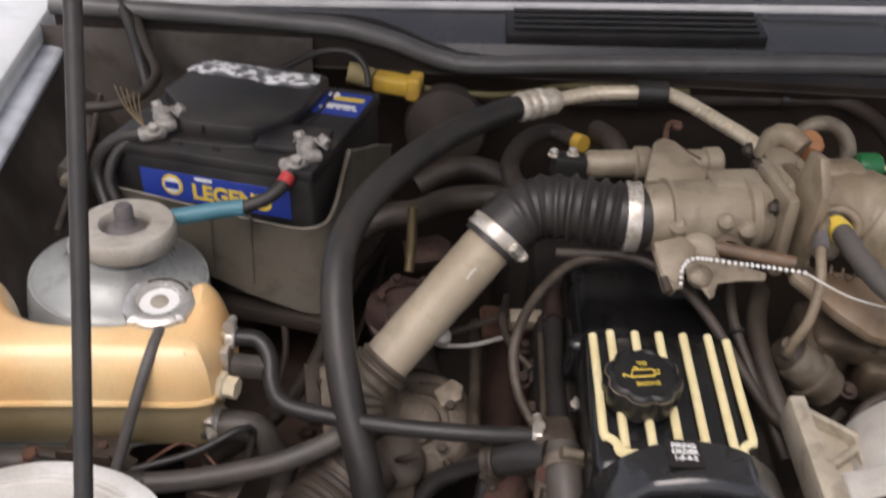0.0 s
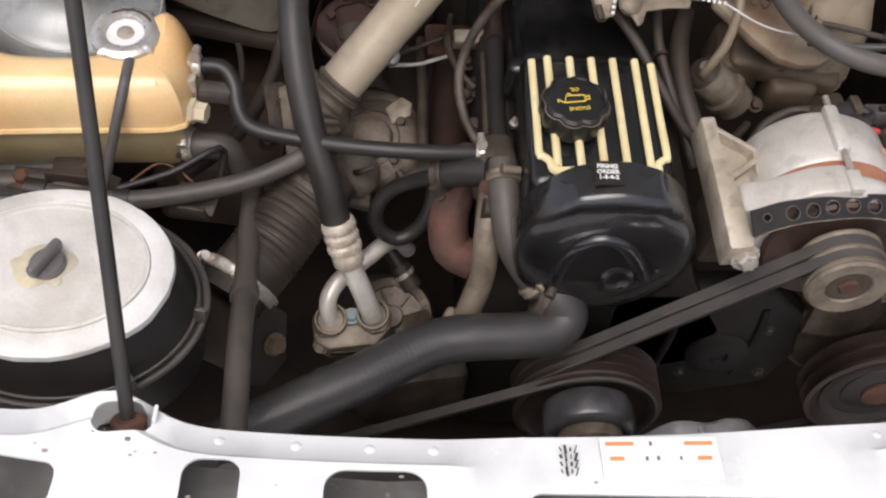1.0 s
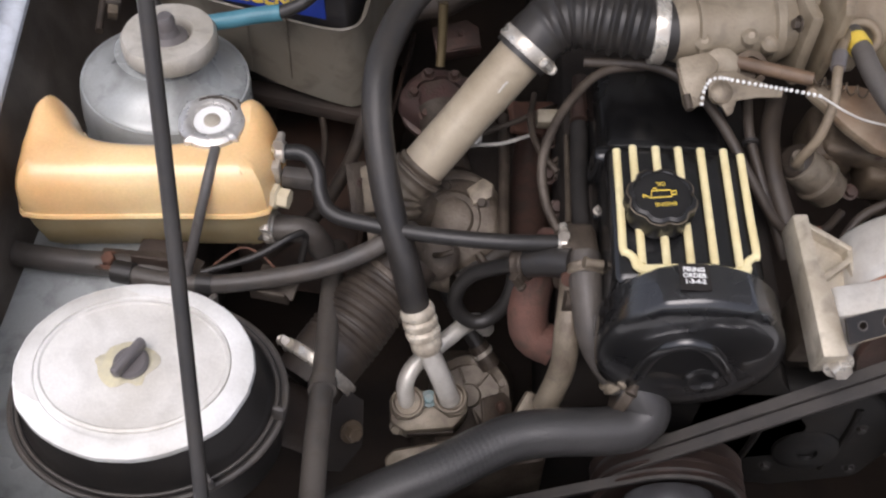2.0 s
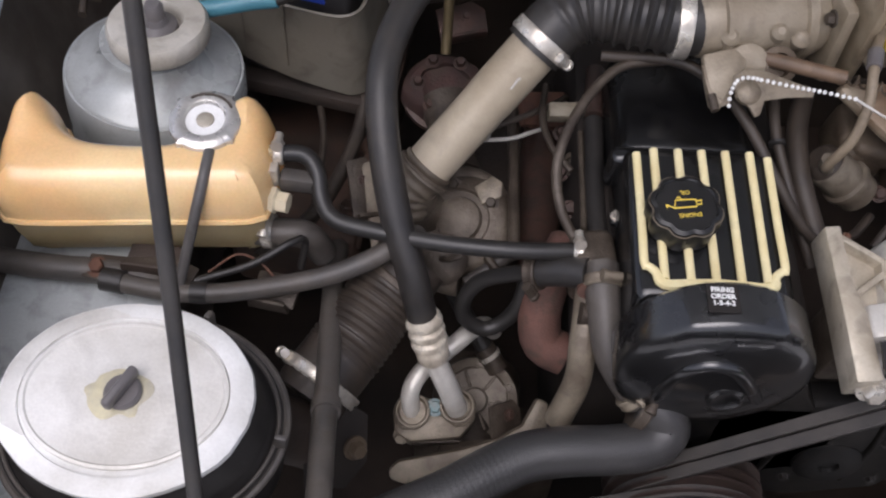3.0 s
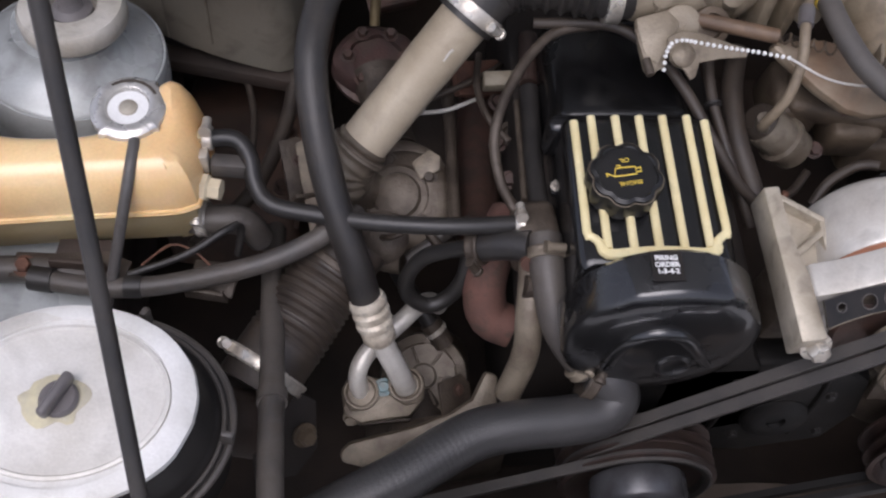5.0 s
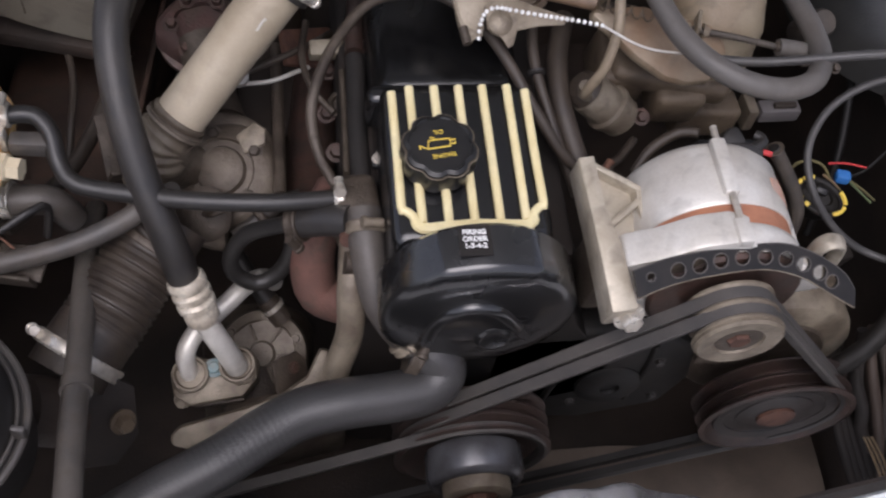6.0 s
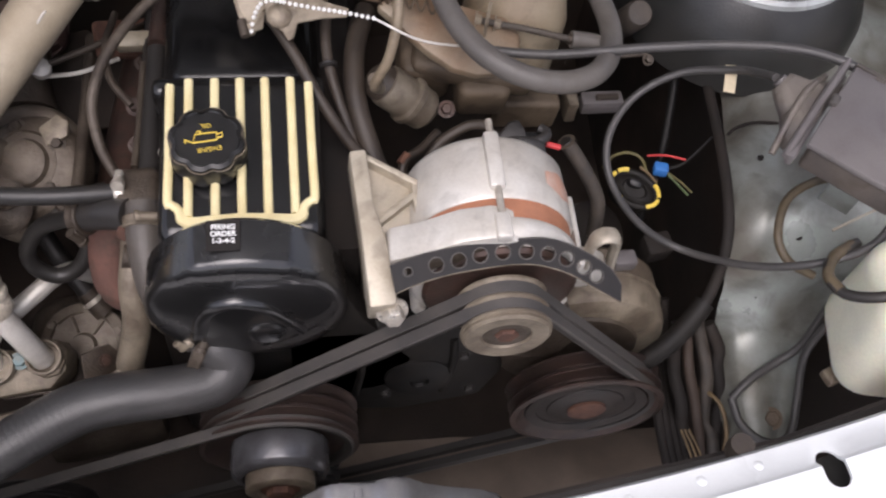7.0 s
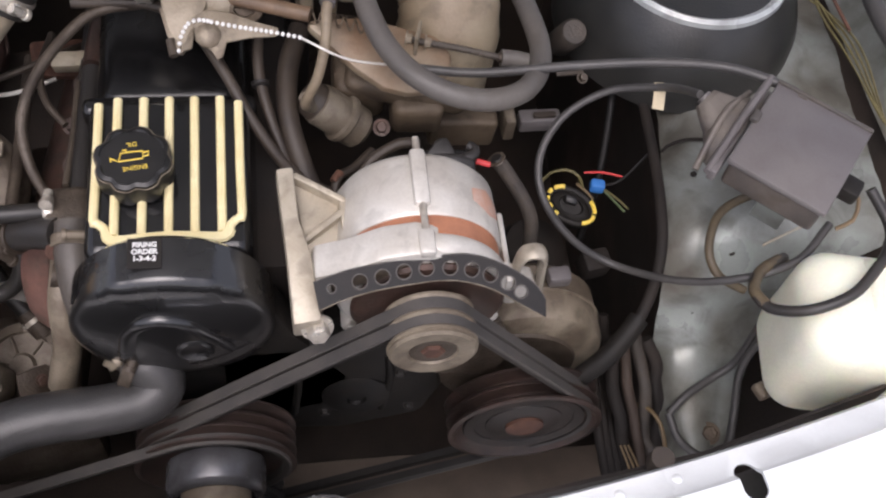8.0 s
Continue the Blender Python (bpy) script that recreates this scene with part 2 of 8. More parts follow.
BEARING = material("pale_bearing", (0.50, 0.475, 0.42), 0.5, 0.1, second=(0.36, 0.33, 0.27), amount=0.7, scale=18, grime=0.2)
CAP_METAL = material("bright_cap", (0.60, 0.59, 0.565), 0.26, 0.65, second=(0.5, 0.48, 0.44), amount=0.6, scale=40, bump=0.1, grime=0.15)
HOOD_LINER = material("hood_underside", (0.56, 0.58, 0.59), 0.4, second=(0.42, 0.42, 0.41), amount=0.8, scale=5)
LOWER_BOOT = material("oily_boot", (0.17, 0.142, 0.105), 0.5, second=(0.075, 0.056, 0.04), amount=0.8, scale=24, bump=0.25, grime=0.6)
PIPE_CREAM = material("cream_pipe", (0.45, 0.385, 0.285), 0.4, 0.05, second=(0.31, 0.25, 0.17), amount=0.7, scale=13, bump=0.12, grime=0.16)
THROTTLE = material("throttle_casting", (0.315, 0.268, 0.198), 0.42, 0.1, second=(0.21, 0.168, 0.115), amount=0.75, scale=18, bump=0.28, grime=0.25)
LINKAGE = material("linkage_steel", (0.24, 0.20, 0.145), 0.45, 0.2, second=(0.12, 0.09, 0.06), amount=0.8, scale=30, bump=0.3, grime=0.5)
FLANGE_CAST = material("stained_flange", (0.30, 0.25, 0.18), 0.45, 0.1, second=(0.17, 0.10, 0.055), amount=0.9, scale=14, bump=0.25, grime=0.3)
ORANGE_BOOT = material("orange_boot_rubber", (0.42, 0.19, 0.08), 0.5, second=(0.28, 0.12, 0.05), scale=40)
CASTING_BROWN = material("brown_casting", (0.14, 0.105, 0.07), 0.55, 0.15, second=(0.065, 0.046, 0.03), amount=0.8, scale=18, bump=0.4, grime=0.6)
BAR = material("dark_bar", (0.0085, 0.0080, 0.0085), 0.42, 0.0, second=(0.020, 0.017, 0.0155), amount=0.6, scale=30, bump=0.05, spec=0.25)
TAN = material("tan_spring_tube", (0.17, 0.11, 0.068), 0.5, second=(0.10, 0.065, 0.042), amount=0.7, scale=40, grime=0.3)
AC_PIPE = material("brassy_alloy_pipe", (0.80, 0.70, 0.53), 0.25, 0.35, second=(0.52, 0.43, 0.30), amount=0.5, scale=40, bump=0.08)

# ---- mesh helpers ----
def world_of(ob):
    return Matrix.Identity(4) if ob.type == "MESH" else ob.matrix_basis.copy()


def finish(name, bm, mat, smooth=True):
    bmesh.ops.recalc_face_normals(bm, faces=bm.faces)
    me = bpy.data.meshes.new(name)
    bm.to_mesh(me)
    bm.free()
    me.materials.append(mat)
    if smooth:
        me.shade_smooth()
        me.set_sharp_from_angle(angle=radians(38))
    return new(name, me)


def part(name, bm, mat, parent, label="", smooth=True):
    """Link a bmesh, in world coordinates, as one mesh under a thing or a part."""
    ob = finish(name, bm, mat, smooth)
    ob.parent = parent
    ob.matrix_parent_inverse = world_of(parent).inverted()
    return tagged(ob, label)


def thing(name, at, label, category, group="", kind=""):
    ob = new(name)
    ob.matrix_basis = Matrix.Translation(at)
    ob.empty_display_size = 0.02
    return tagged(ob, label, category, group, kind)


def solid(name, bm, mat, label, category="", group="", kind="", smooth=True):
    return tagged(finish(name, bm, mat, smooth), label, category, group, kind)


def axes(at, z, x=(1, 0, 0)):
    """A frame at a place whose z runs along a direction, and whose x lies near another."""
    z = Vector(z).normalized()
    x = Vector(x) - Vector(x).dot(z) * z
    if x.length < 1e-4:
        x = z.orthogonal()
    x.normalize()
    y = z.cross(x)
    return Matrix.Translation(at) @ Matrix((x, y, z)).transposed().to_4x4()


def lathe(bm, profile, m, seg=40, wave=None):
    """Turn a profile of (radius, height) round the z of m. wave(angle, k) scales the radius."""
    rings = []
    for k, (r, h) in enumerate(profile):
        if r < 1e-6:
            rings.append([bm.verts.new(m @ Vector((0, 0, h)))])
        else:
            ring = []
            for i in range(seg):
                a = 2 * math.pi * i / seg
                s = r * (wave(a, k) if wave else 1)
                ring.append(bm.verts.new(m @ Vector((s * math.cos(a), s * math.sin(a), h))))
            rings.append(ring)
    for a, b in zip(rings, rings[1:]):
        for i in range(seg):
            j = (i + 1) % seg
            if len(a) == 1 and len(b) == 1:
                continue
            if len(a) == 1:
                bm.faces.new((a[0], b[i], b[j]))
            elif len(b) == 1:
                bm.faces.new((a[i], a[j], b[0]))
            else:
                bm.faces.new((a[i], a[j], b[j], b[i]))
    for ring, flip in ((rings[0], True), (rings[-1], False)):
        if len(ring) > 1:
            bm.faces.new(ring[::-1] if flip else ring)
    return bm


def turned(profile, at, z, x=(1, 0, 0), seg=40, wave=None):
    return lathe(bmesh.new(), profile, axes(at, z, x), seg, wave)


def smooth_line(pts, step=0.006):
    """A Catmull-Rom line through points."""
    p = [Vector(q) for q in pts]
    p = [2 * p[0] - p[1], *p, 2 * p[-1] - p[-2]]
    out = []
    for a, b, c, d in zip(p, p[1:], p[2:], p[3:]):
        n = max(2, min(24, int((c - b).length / step)))
        for i in range(n):
            t = i / n
            out.append(0.5 * (2 * b + (c - a) * t + (2 * a - 5 * b + 4 * c - d) * t * t + (3 * b - a - 3 * c + d) * t ** 3))
    return out + [p[-2]]


def sweep(bm, pts, r, seg=12, radius=None, step=0.006, straight=False, flat=1.0, up=None):
    """A closed tube along points. radius(u, length) scales it; flat squeezes it along one axis."""
    line = [Vector(q) for q in pts] if straight else smooth_line(pts, step)
    total = sum((b - a).length for a, b in zip(line, line[1:]))
    rings, run, side = [], 0.0, Vector(up) if up else None
    for i, q in enumerate(line):
        if i:
            run += (q - line[i - 1]).length
        d = (line[min(i + 1, len(line) - 1)] - line[max(i - 1, 0)]).normalized()
        side = side - side.dot(d) * d if side else d.orthogonal()
        side.normalize()
        other = d.cross(side)
        s = r * (radius(run / total, run) if radius else 1)
        rings.append([bm.verts.new(q + s * (math.cos(a) * side + flat * math.sin(a) * other))
                      for a in (2 * math.pi * k / seg for k in range(seg))])
    for a, b in zip(rings, rings[1:]):
        for k in range(seg):
            j = (k + 1) % seg
            bm.faces.new((a[k], a[j], b[j], b[k]))
    bm.faces.new(rings[0][::-1])
    bm.faces.new(rings[-1])
    return bm


def tube(pts, r, seg=12, **more):
    return sweep(bmesh.new(), pts, r, seg, **more)


def block(size, m, bevel=0.003, segs=2, bm=None, taper=1.0):
    """A box of a size with rounded edges, centred on m. taper shrinks its top."""
    bm = bm or bmesh.new()
    old = set(bm.verts)
    made = bmesh.ops.create_cube(bm, size=1.0)["verts"]
    for v in made:
        k = taper if v.co.z > 0 else 1.0
        v.co = Vector((v.co.x * size[0] * k, v.co.y * size[1] * k, v.co.z * size[2]))
    if bevel:
        edges = list({e for v in made for e in v.link_edges})
        bmesh.ops.bevel(bm, geom=edges, offset=bevel, segments=segs, affect="EDGES", profile=0.5)
    bmesh.ops.transform(bm, matrix=m, verts=[v for v in bm.verts if v not in old])
    return bm


def plate(outline, thick, m, bevel=0.001, holes=(), bm=None):
    """A plate from an outline in the xy of m, thick along z, with round holes (x, y, r) through it."""
    bm = bm or bmesh.new()
    old = set(bm.verts)

    def ring(pts):
        vs = [bm.verts.new((x, y, 0)) for x, y in pts]
        return [bm.edges.new((a, b)) for a, b in zip(vs, vs[1:] + vs[:1])]
    edges = ring(outline)
    for x, y, r in holes:
        edges += ring([(x + r * math.cos(2 * math.pi * i / 18), y + r * math.sin(2 * math.pi * i / 18)) for i in range(18)])
    if holes:
        made = bmesh.ops.triangle_fill(bm, use_beauty=True, use_dissolve=False, edges=edges)
        faces = [g for g in made["geom"] if isinstance(g, bmesh.types.BMFace)]
    else:
        faces = [bm.faces.new([e.verts[0] for e in edges])]
    grown = bmesh.ops.extrude_face_region(bm, geom=faces)
    bmesh.ops.translate(bm, vec=(0, 0, thick), verts=[g for g in grown["geom"] if isinstance(g, bmesh.types.BMVert)])
    if bevel and not holes:
        fresh = [v for v in bm.verts if v not in old]
        rim = [e for e in {e for v in fresh for e in v.link_edges} if len(e.link_faces) == 2 and e.calc_face_angle(0) > 0.6]
        bmesh.ops.bevel(bm, geom=rim, offset=bevel, segments=2, affect="EDGES", profile=0.5)
    bmesh.ops.transform(bm, matrix=m, verts=[v for v in bm.verts if v not in old])
    return bm


def hexhead(at, axis, r, h, washer=True, bm=None):
    """A hexagon bolt head with its washer."""
    bm = bm or bmesh.new()
    m = axes(at, axis)
    if washer:
        lathe(bm, [(r * 1.45, 0), (r * 1.45, h * 0.2), (0, h * 0.2)], m, 20)
    lathe(bm, [(r, h * 0.15), (r, h * 0.85), (r * 0.82, h), (0, h)], m, 6)
    return bm


def band(at, axis, r, width, thick=0.0015, screw=None, bm=None):
    """A hose clamp: a ribbed band, and a screw housing on the side that screw points to."""
    bm = bm or bmesh.new()
    m = axes(at, axis, screw or (0, 0, 1))
    w = width / 2
    lathe(bm, [(r - 0.002, -w), (r + thick, -w), (r + thick * 1.6, -w * 0.7), (r + thick, 0), (r + thick * 1.6, w * 0.7), (r + thick, w), (r - 0.002, w)], m, 32)
    if screw:
        lathe(bm, [(0, -0.008), (0.0042, -0.008), (0.0042, 0.006), (0.0055, 0.0065), (0.0055, 0.01), (0, 0.01)],
              m @ axes((r + 0.0055, 0, 0), (0, 1, 0)), 12)
        block((0.006, 0.014, width * 0.8), m @ Matrix.Translation((r + 0.002, 0, 0)), 0.001, 1, bm)
    return bm


def lettering(text, size, m, mat, parent, name="lettering", depth=0.0003, bold=0.0):
    cu = bpy.data.curves.new(name, "FONT")
    cu.offset = bold
    cu.body, cu.size, cu.extrude, cu.align_x, cu.align_y = text, size, depth, "CENTER", "CENTER"
    tmp = bpy.data.objects.new("tmp", cu)
    scene.collection.objects.link(tmp)
    bpy.context.view_layer.update()
    me = bpy.data.meshes.new_from_object(tmp.evaluated_get(bpy.context.evaluated_depsgraph_get()))
    bpy.data.objects.remove(tmp)
    bm = bmesh.new()
    bm.from_mesh(me)
    bmesh.ops.transform(bm, matrix=m, verts=bm.verts)
    return part(name, bm, mat, parent, smooth=False)


# ---- setting ----
def sheet(name, rows, mat, label, thick=0.002, kind="structure", category="", parent=None):
    """A panel lofted through rows of points, given a thickness."""
    bm = bmesh.new()
    grid = [[bm.verts.new(p) for p in row] for row in rows]
    for a, b in zip(grid, grid[1:]):
        for i in range(len(a) - 1):
            bm.faces.new((a[i], a[i + 1], b[i + 1], b[i]))
    bmesh.ops.recalc_face_normals(bm, faces=bm.faces)
    bmesh.ops.solidify(bm, geom=list(bm.faces), thickness=thick)
    if parent:
        return part(name, bm, mat, parent, label)
    return solid(name, bm, mat, label, category, kind=kind)


ground_bm = bmesh.new()
bmesh.ops.create_grid(ground_bm, x_segments=8, y_segments=8, size=400)
solid("ground", ground_bm, CONCRETE, "pale sunlit concrete ground", kind="structure")


def panel_back(x):
    """How far forward the rear edge of the front panel lies."""
    return -0.509 + 0.19 * (x - 0.02) ** 2 + 0.020 * math.exp(-((x + 0.190) / 0.035) ** 2)


def panel_row(x):
    y = panel_back(x)
    mid = min(max((0.16 - abs(x - 0.2)) / 0.05, 0), 1)
    up = 0.006 * (1 - mid)
    lip = 0.007 * math.exp(-((x + 0.190) / 0.045) ** 2)
    prof = [(0.004, -0.05), (0.002, -0.006 - 0.004 * (1 - mid) + lip), (-0.001, -0.001 - 0.004 * (1 - mid) + lip), (-0.021, 0.0005 + lip * 0.3), (-0.026, 0.001 + up), (-0.06, 0.002 + up), (-0.085, -0.002 + up * 0.5), (-0.14, -0.012)]
    return [(x, y + a, 0.93 + b) for a, b in prof]


front_rows = [panel_row(-0.62 + 0.01 * i) for i in range(156)]
front_panel = sheet("front_panel", front_rows, PAINT, "pale blue painted radiator support panel, glossy and chipped", 0.0025)


def rounded(w, h, r, n=6):
    pts = []
    for cx, cy, a0 in ((w / 2 - r, h / 2 - r, 0), (-w / 2 + r, h / 2 - r, 90), (-w / 2 + r, -h / 2 + r, 180), (w / 2 - r, -h / 2 + r, 270)):
        pts += [(cx + r * math.cos(radians(a0 + 90 * i / n)), cy + r * math.sin(radians(a0 + 90 * i / n))) for i in range(n + 1)]
    return pts


def cut(ob, outlines):
    """Cut prisms (centre, outline) down through a mesh, for good."""
    bm = bmesh.new()
    for (x, y, z), pts, turn in outlines:
        plate(pts, 0.16, Matrix.Translation((x, y, z - 0.08)) @ Matrix.Rotation(turn, 4, "Z"), 0, bm=bm)
    bmesh.ops.recalc_face_normals(bm, faces=bm.faces)
    me = bpy.data.meshes.new("cutter")
    bm.to_mesh(me)
    bm.free()
    cutter = bpy.data.objects.new("cutter", me)
    scene.collection.objects.link(cutter)
    mod = ob.modifiers.new("cut", "BOOLEAN")
    mod.operation, mod.object, mod.solver = "DIFFERENCE", cutter, "EXACT"
    bpy.context.view_layer.update()
    done = bpy.data.meshes.new_from_object(ob.evaluated_get(bpy.context.evaluated_depsgraph_get()))
    ob.modifiers.clear()
    ob.data = done
    bpy.data.objects.remove(cutter)


cut(front_panel, [((-0.115, -0.556, 0.93), rounded(0.038, 0.045, 0.012), 0), ((-0.007, -0.562, 0.93), rounded(0.068, 0.045, 0.014), 0),
                  ((0.19, -0.566, 0.93), rounded(0.19, 0.03, 0.01), 0), ((0.607, -0.473, 0.93), rounded(0.019, 0.030, 0.0092), 0.1),
                  ((-0.26, -0.548, 0.93), rounded(0.09, 0.03, 0.01), -0.15), ((0.42, -0.548, 0.93), rounded(0.09, 0.04, 0.012), 0.12),
                  ((-0.180, -0.502, 0.93), rounded(0.04, 0.026, 0.010), 0.1)])
for i, x in enumerate((-0.146, -0.114, -0.062, -0.012, 0.032, 0.075, 0.122, 0.258, 0.302, 0.352, 0.40, 0.455, 0.51, 0.555)):
    part("rivet", turned([(0.0042, 0), (0.004, 0.001), (0.0025, 0.0021), (0, 0.0023)], (x, panel_back(x) - 0.011, 0.9268), (0, 0.27, 1), seg=14), PAINT, front_panel)
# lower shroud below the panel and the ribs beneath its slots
sheet("front_panel_lower", [[(x, panel_back(x) + 0.012, z) for z in (0.882, 0.86, 0.835, 0.81)] for x in (-0.6, -0.3, 0.0, 0.3, 0.6, 0.9)], BAY_DARK, "dark brown metal below the front panel", 0.003)
sheet("grille_support", [[(x, panel_back(x) - 0.145, z) for z in (0.92, 0.89, 0.86, 0.83)] for x in (-0.62, -0.3, 0.0, 0.3, 0.6, 0.93)], PAINT, "pale painted front edge under the grille", 0.003)
sheet("slot_floor", [[(x, panel_back(x) - d, 0.875) for d in (0.01, 0.145)] for x in (-0.6, -0.3, 0.0, 0.3, 0.6, 0.9)], SLOT_GREY, "dusty grey metal under the panel slots", 0.002)

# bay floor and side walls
sheet("bay_floor", [[(x, y, 0.36 + 0.03 * math.sin(9 * x) * math.cos(7 * y)) for y in (-0.53, -0.3, -0.1, 0.1, 0.3, 0.5)] for x in (-0.62, -0.4, -0.2, 0.0, 0.2, 0.4, 0.6, 0.8, 0.97)], BAY_DARK, "dark brown floor of the engine bay", 0.004)
sheet("undertray", [[(x, y, 0.43 + 0.05 * (y + 0.385) + 0.012 * noise.noise((x * 14, y * 14, 0)) - 0.05 * max(x - 0.58, 0)) for y in (-0.52, -0.49, -0.46, -0.43, -0.40, -0.37, -0.34, -0.31, -0.28, -0.255)] for x in (0.23 + 0.03 * i for i in range(16))], material("tan_tray", (0.105, 0.079, 0.058), 0.75, second=(0.055, 0.041, 0.031), amount=0.7, scale=9, grime=0.3), "dusty brown undertray beneath the belts", 0.003)
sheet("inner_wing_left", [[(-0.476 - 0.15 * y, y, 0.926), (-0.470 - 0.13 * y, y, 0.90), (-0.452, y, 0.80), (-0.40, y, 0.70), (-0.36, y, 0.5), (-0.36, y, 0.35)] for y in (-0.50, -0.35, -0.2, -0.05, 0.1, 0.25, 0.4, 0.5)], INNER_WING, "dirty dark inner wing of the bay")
sheet("wing_flange_left", [[(-0.499 - 0.15 * y, y, 0.939), (-0.488 - 0.15 * y, y, 0.9375), (-0.476 - 0.15 * y, y, 0.9365), (-0.470 - 0.15 * y, y, 0.935), (-0.4675 - 0.15 * y, y, 0.932), (-0.468 - 0.15 * y, y, 0.925)] for y in (-0.50, -0.3, -0.1, 0.0, 0.1, 0.2, 0.3, 0.4, 0.5, 0.6, 0.8)], PAINT_WING, "glossy wing flange, its blue-grey base raised for sky reflection")
sheet("wing_left", [[(-0.493 - 0.15 * y, y, 0.942), (-0.492 - 0.15 * y, y, 0.962), (-0.496 - 0.15 * y, y, 0.968), (-0.508 - 0.15 * y, y, 0.971), (-0.55 - 0.15 * y, y, 0.972), (-0.60 - 0.14 * max(y - 0.05, 0), y, 0.966), (-0.65 - 0.14 * max(y - 0.05, 0), y, 0.93), (-0.69, y, 0.8), (-0.70, y, 0.5), (-0.69, y, 0.2)] for y in (-0.6, -0.4, -0.2, 0.0, 0.2, 0.4, 0.6, 0.8)], PAINT, "pale blue painted front wing with a glossy edge")
sheet("shelf_left", [[(x, y, 0.79 + 0.02 * (x + 0.4)) for x in (-0.46, -0.4, -0.34, -0.285)] for y in (-0.5, -0.3, -0.2, -0.13)], PAINT_TOWER, "grey painted shelf beside the air filter")

def wing_row(y, z, left, right):
    """One cross line of the right inner wing: a lip at its inner edge, a shallow crown, then dented metal."""
    row = []
    for i in range(25):
        u = i / 24
        x = left + (right - left) * u
        dent = 0.0035 * noise.noise((x * 22, y * 22, 1.0)) + 0.0016 * noise.noise((x * 60, y * 60, 4.0))
        row.append((x - 0.004 * (u < 0.03), y, z - 0.02 * max(1 - u * 9, 0) ** 2 + 0.010 * math.sin(math.pi * min(u * 1.4, 1)) + dent))
    return row


def between(keys, n):
    """Rows blended through key lines (y, z, left, right)."""
    line = [smooth_line([(a, b, 0) for a, b, c, d in keys], 0.009), smooth_line([(a, c, d) for a, b, c, d in keys], 0.009)]
    m = min(len(line[0]), len(line[1]))
    out = []
    for i in range(n):
        p = line[0][int(i * (len(line[0]) - 1) / (n - 1))]
        y = p.x
        j = max(k for k in range(len(keys)) if keys[k][0] >= y - 1e-6) if keys[0][0] > keys[-1][0] else 0
        k = min(j + 1, len(keys) - 1)
        f = 0 if k == j else (keys[j][0] - y) / (keys[j][0] - keys[k][0])
        out.append(wing_row(y, p.y, keys[j][2] + (keys[k][2] - keys[j][2]) * f, keys[j][3] + (keys[k][3] - keys[j][3]) * f))
    return out


WING_KEYS = [(0.48, 0.86, 0.66, 0.92), (0.16, 0.855, 0.668, 0.92), (-0.054, 0.845, 0.672, 0.92), (-0.147, 0.840, 0.655, 0.92), (-0.200, 0.828, 0.648, 0.90),
             (-0.228, 0.790, 0.650, 0.80), (-0.240, 0.742, 0.656, 0.775), (-0.262, 0.708, 0.660, 0.76), (-0.30, 0.698, 0.657, 0.737), (-0.335, 0.692, 0.656, 0.726), (-0.375, 0.684, 0.660, 0.708)]
sheet("inner_wing_right", between(WING_KEYS, 90), PAINT_BAY, "dusty grey-green inner wing dropping to a shiny front apron", 0.0015)
sheet("wing_rail_right", [[(0.88, y, 0.868), (0.90, y, 0.90), (0.92, y, 0.95)] for y in (-0.30, -0.2, -0.1, 0.1, 0.3, 0.5)], PAINT_BAY, "dusty grey-green upper rail of the inner wing")
solid("wing_seam", tube([(0.652, -0.108, 0.8455), (0.6573, -0.1037, 0.8490), (0.6722, -0.0976, 0.8498), (0.6881, -0.0957, 0.8500), (0.7144, -0.0975, 0.8490)], 0.0017, 8), SOOT, "dark sealed seam across the inner wing", kind="structure")
# added sheet, stands in for the dark gap beside the bottle
sheet("gap_sheet_right", [[(0.93, y, 0.955), (0.86, y, 0.80), (0.80, y, 0.66), (0.70, y, 0.60)] for y in (-0.52, -0.42, -0.3, -0.2, 0.0, 0.3, 0.5)], BAY_DARK, "added dark sheet filling the gap behind the washer bottle")
sheet("lower_wing_right", [[(0.676, y, 0.822 - 0.15 * (y < -0.22)), (0.685, y, 0.66), (0.70, y, 0.5), (0.70, y, 0.35)] for y in (-0.46, -0.3, -0.24, -0.18, -0.1, 0.06, 0.3, 0.5)], BAY_DARK, "dark brown lower wall of the right inner wing")
# dark discs painted in for the darkness of small holes
for hx, hy, hz in ((0.6763, -0.1389, 0.8500), (0.705, -0.214, 0.8235), (0.683, -0.237, 0.7515)):
    solid("wing_hole", turned([(0.0032, 0), (0.0032, 0.0012), (0, 0.0012)], (hx, hy, hz - 0.0005), (-0.35, 0, 1), seg=14), SOOT, "small dark disc standing in for a hole in the wing", kind="structure")
sheet("wing_right", [[(0.90, y, 0.95), (0.93, y, 0.965), (0.98, y, 0.972), (1.04, y, 0.965), (1.08, y, 0.9), (1.1, y, 0.5), (1.09, y, 0.2)] for y in (-0.6, -0.3, 0.0, 0.3, 0.6, 0.8)], PAINT, "pale blue painted front wing")
FIRE = material("firewall_paint", (0.040, 0.027, 0.019), 0.6, second=(0.016, 0.012, 0.009), amount=0.9, scale=6, bump=0.25)
sheet("firewall", [[(x, 0.47, 0.2), (x, 0.47, 0.35), (x, 0.475, 0.7), (x, 0.47, 0.86), (x, 0.455, 0.905), (x, 0.44, 0.925)] for x in (-0.6, -0.4, -0.2, 0.0, 0.2, 0.4, 0.6, 0.8, 0.97)], FIRE, "dirty brown firewall at the back of the bay", 0.004)


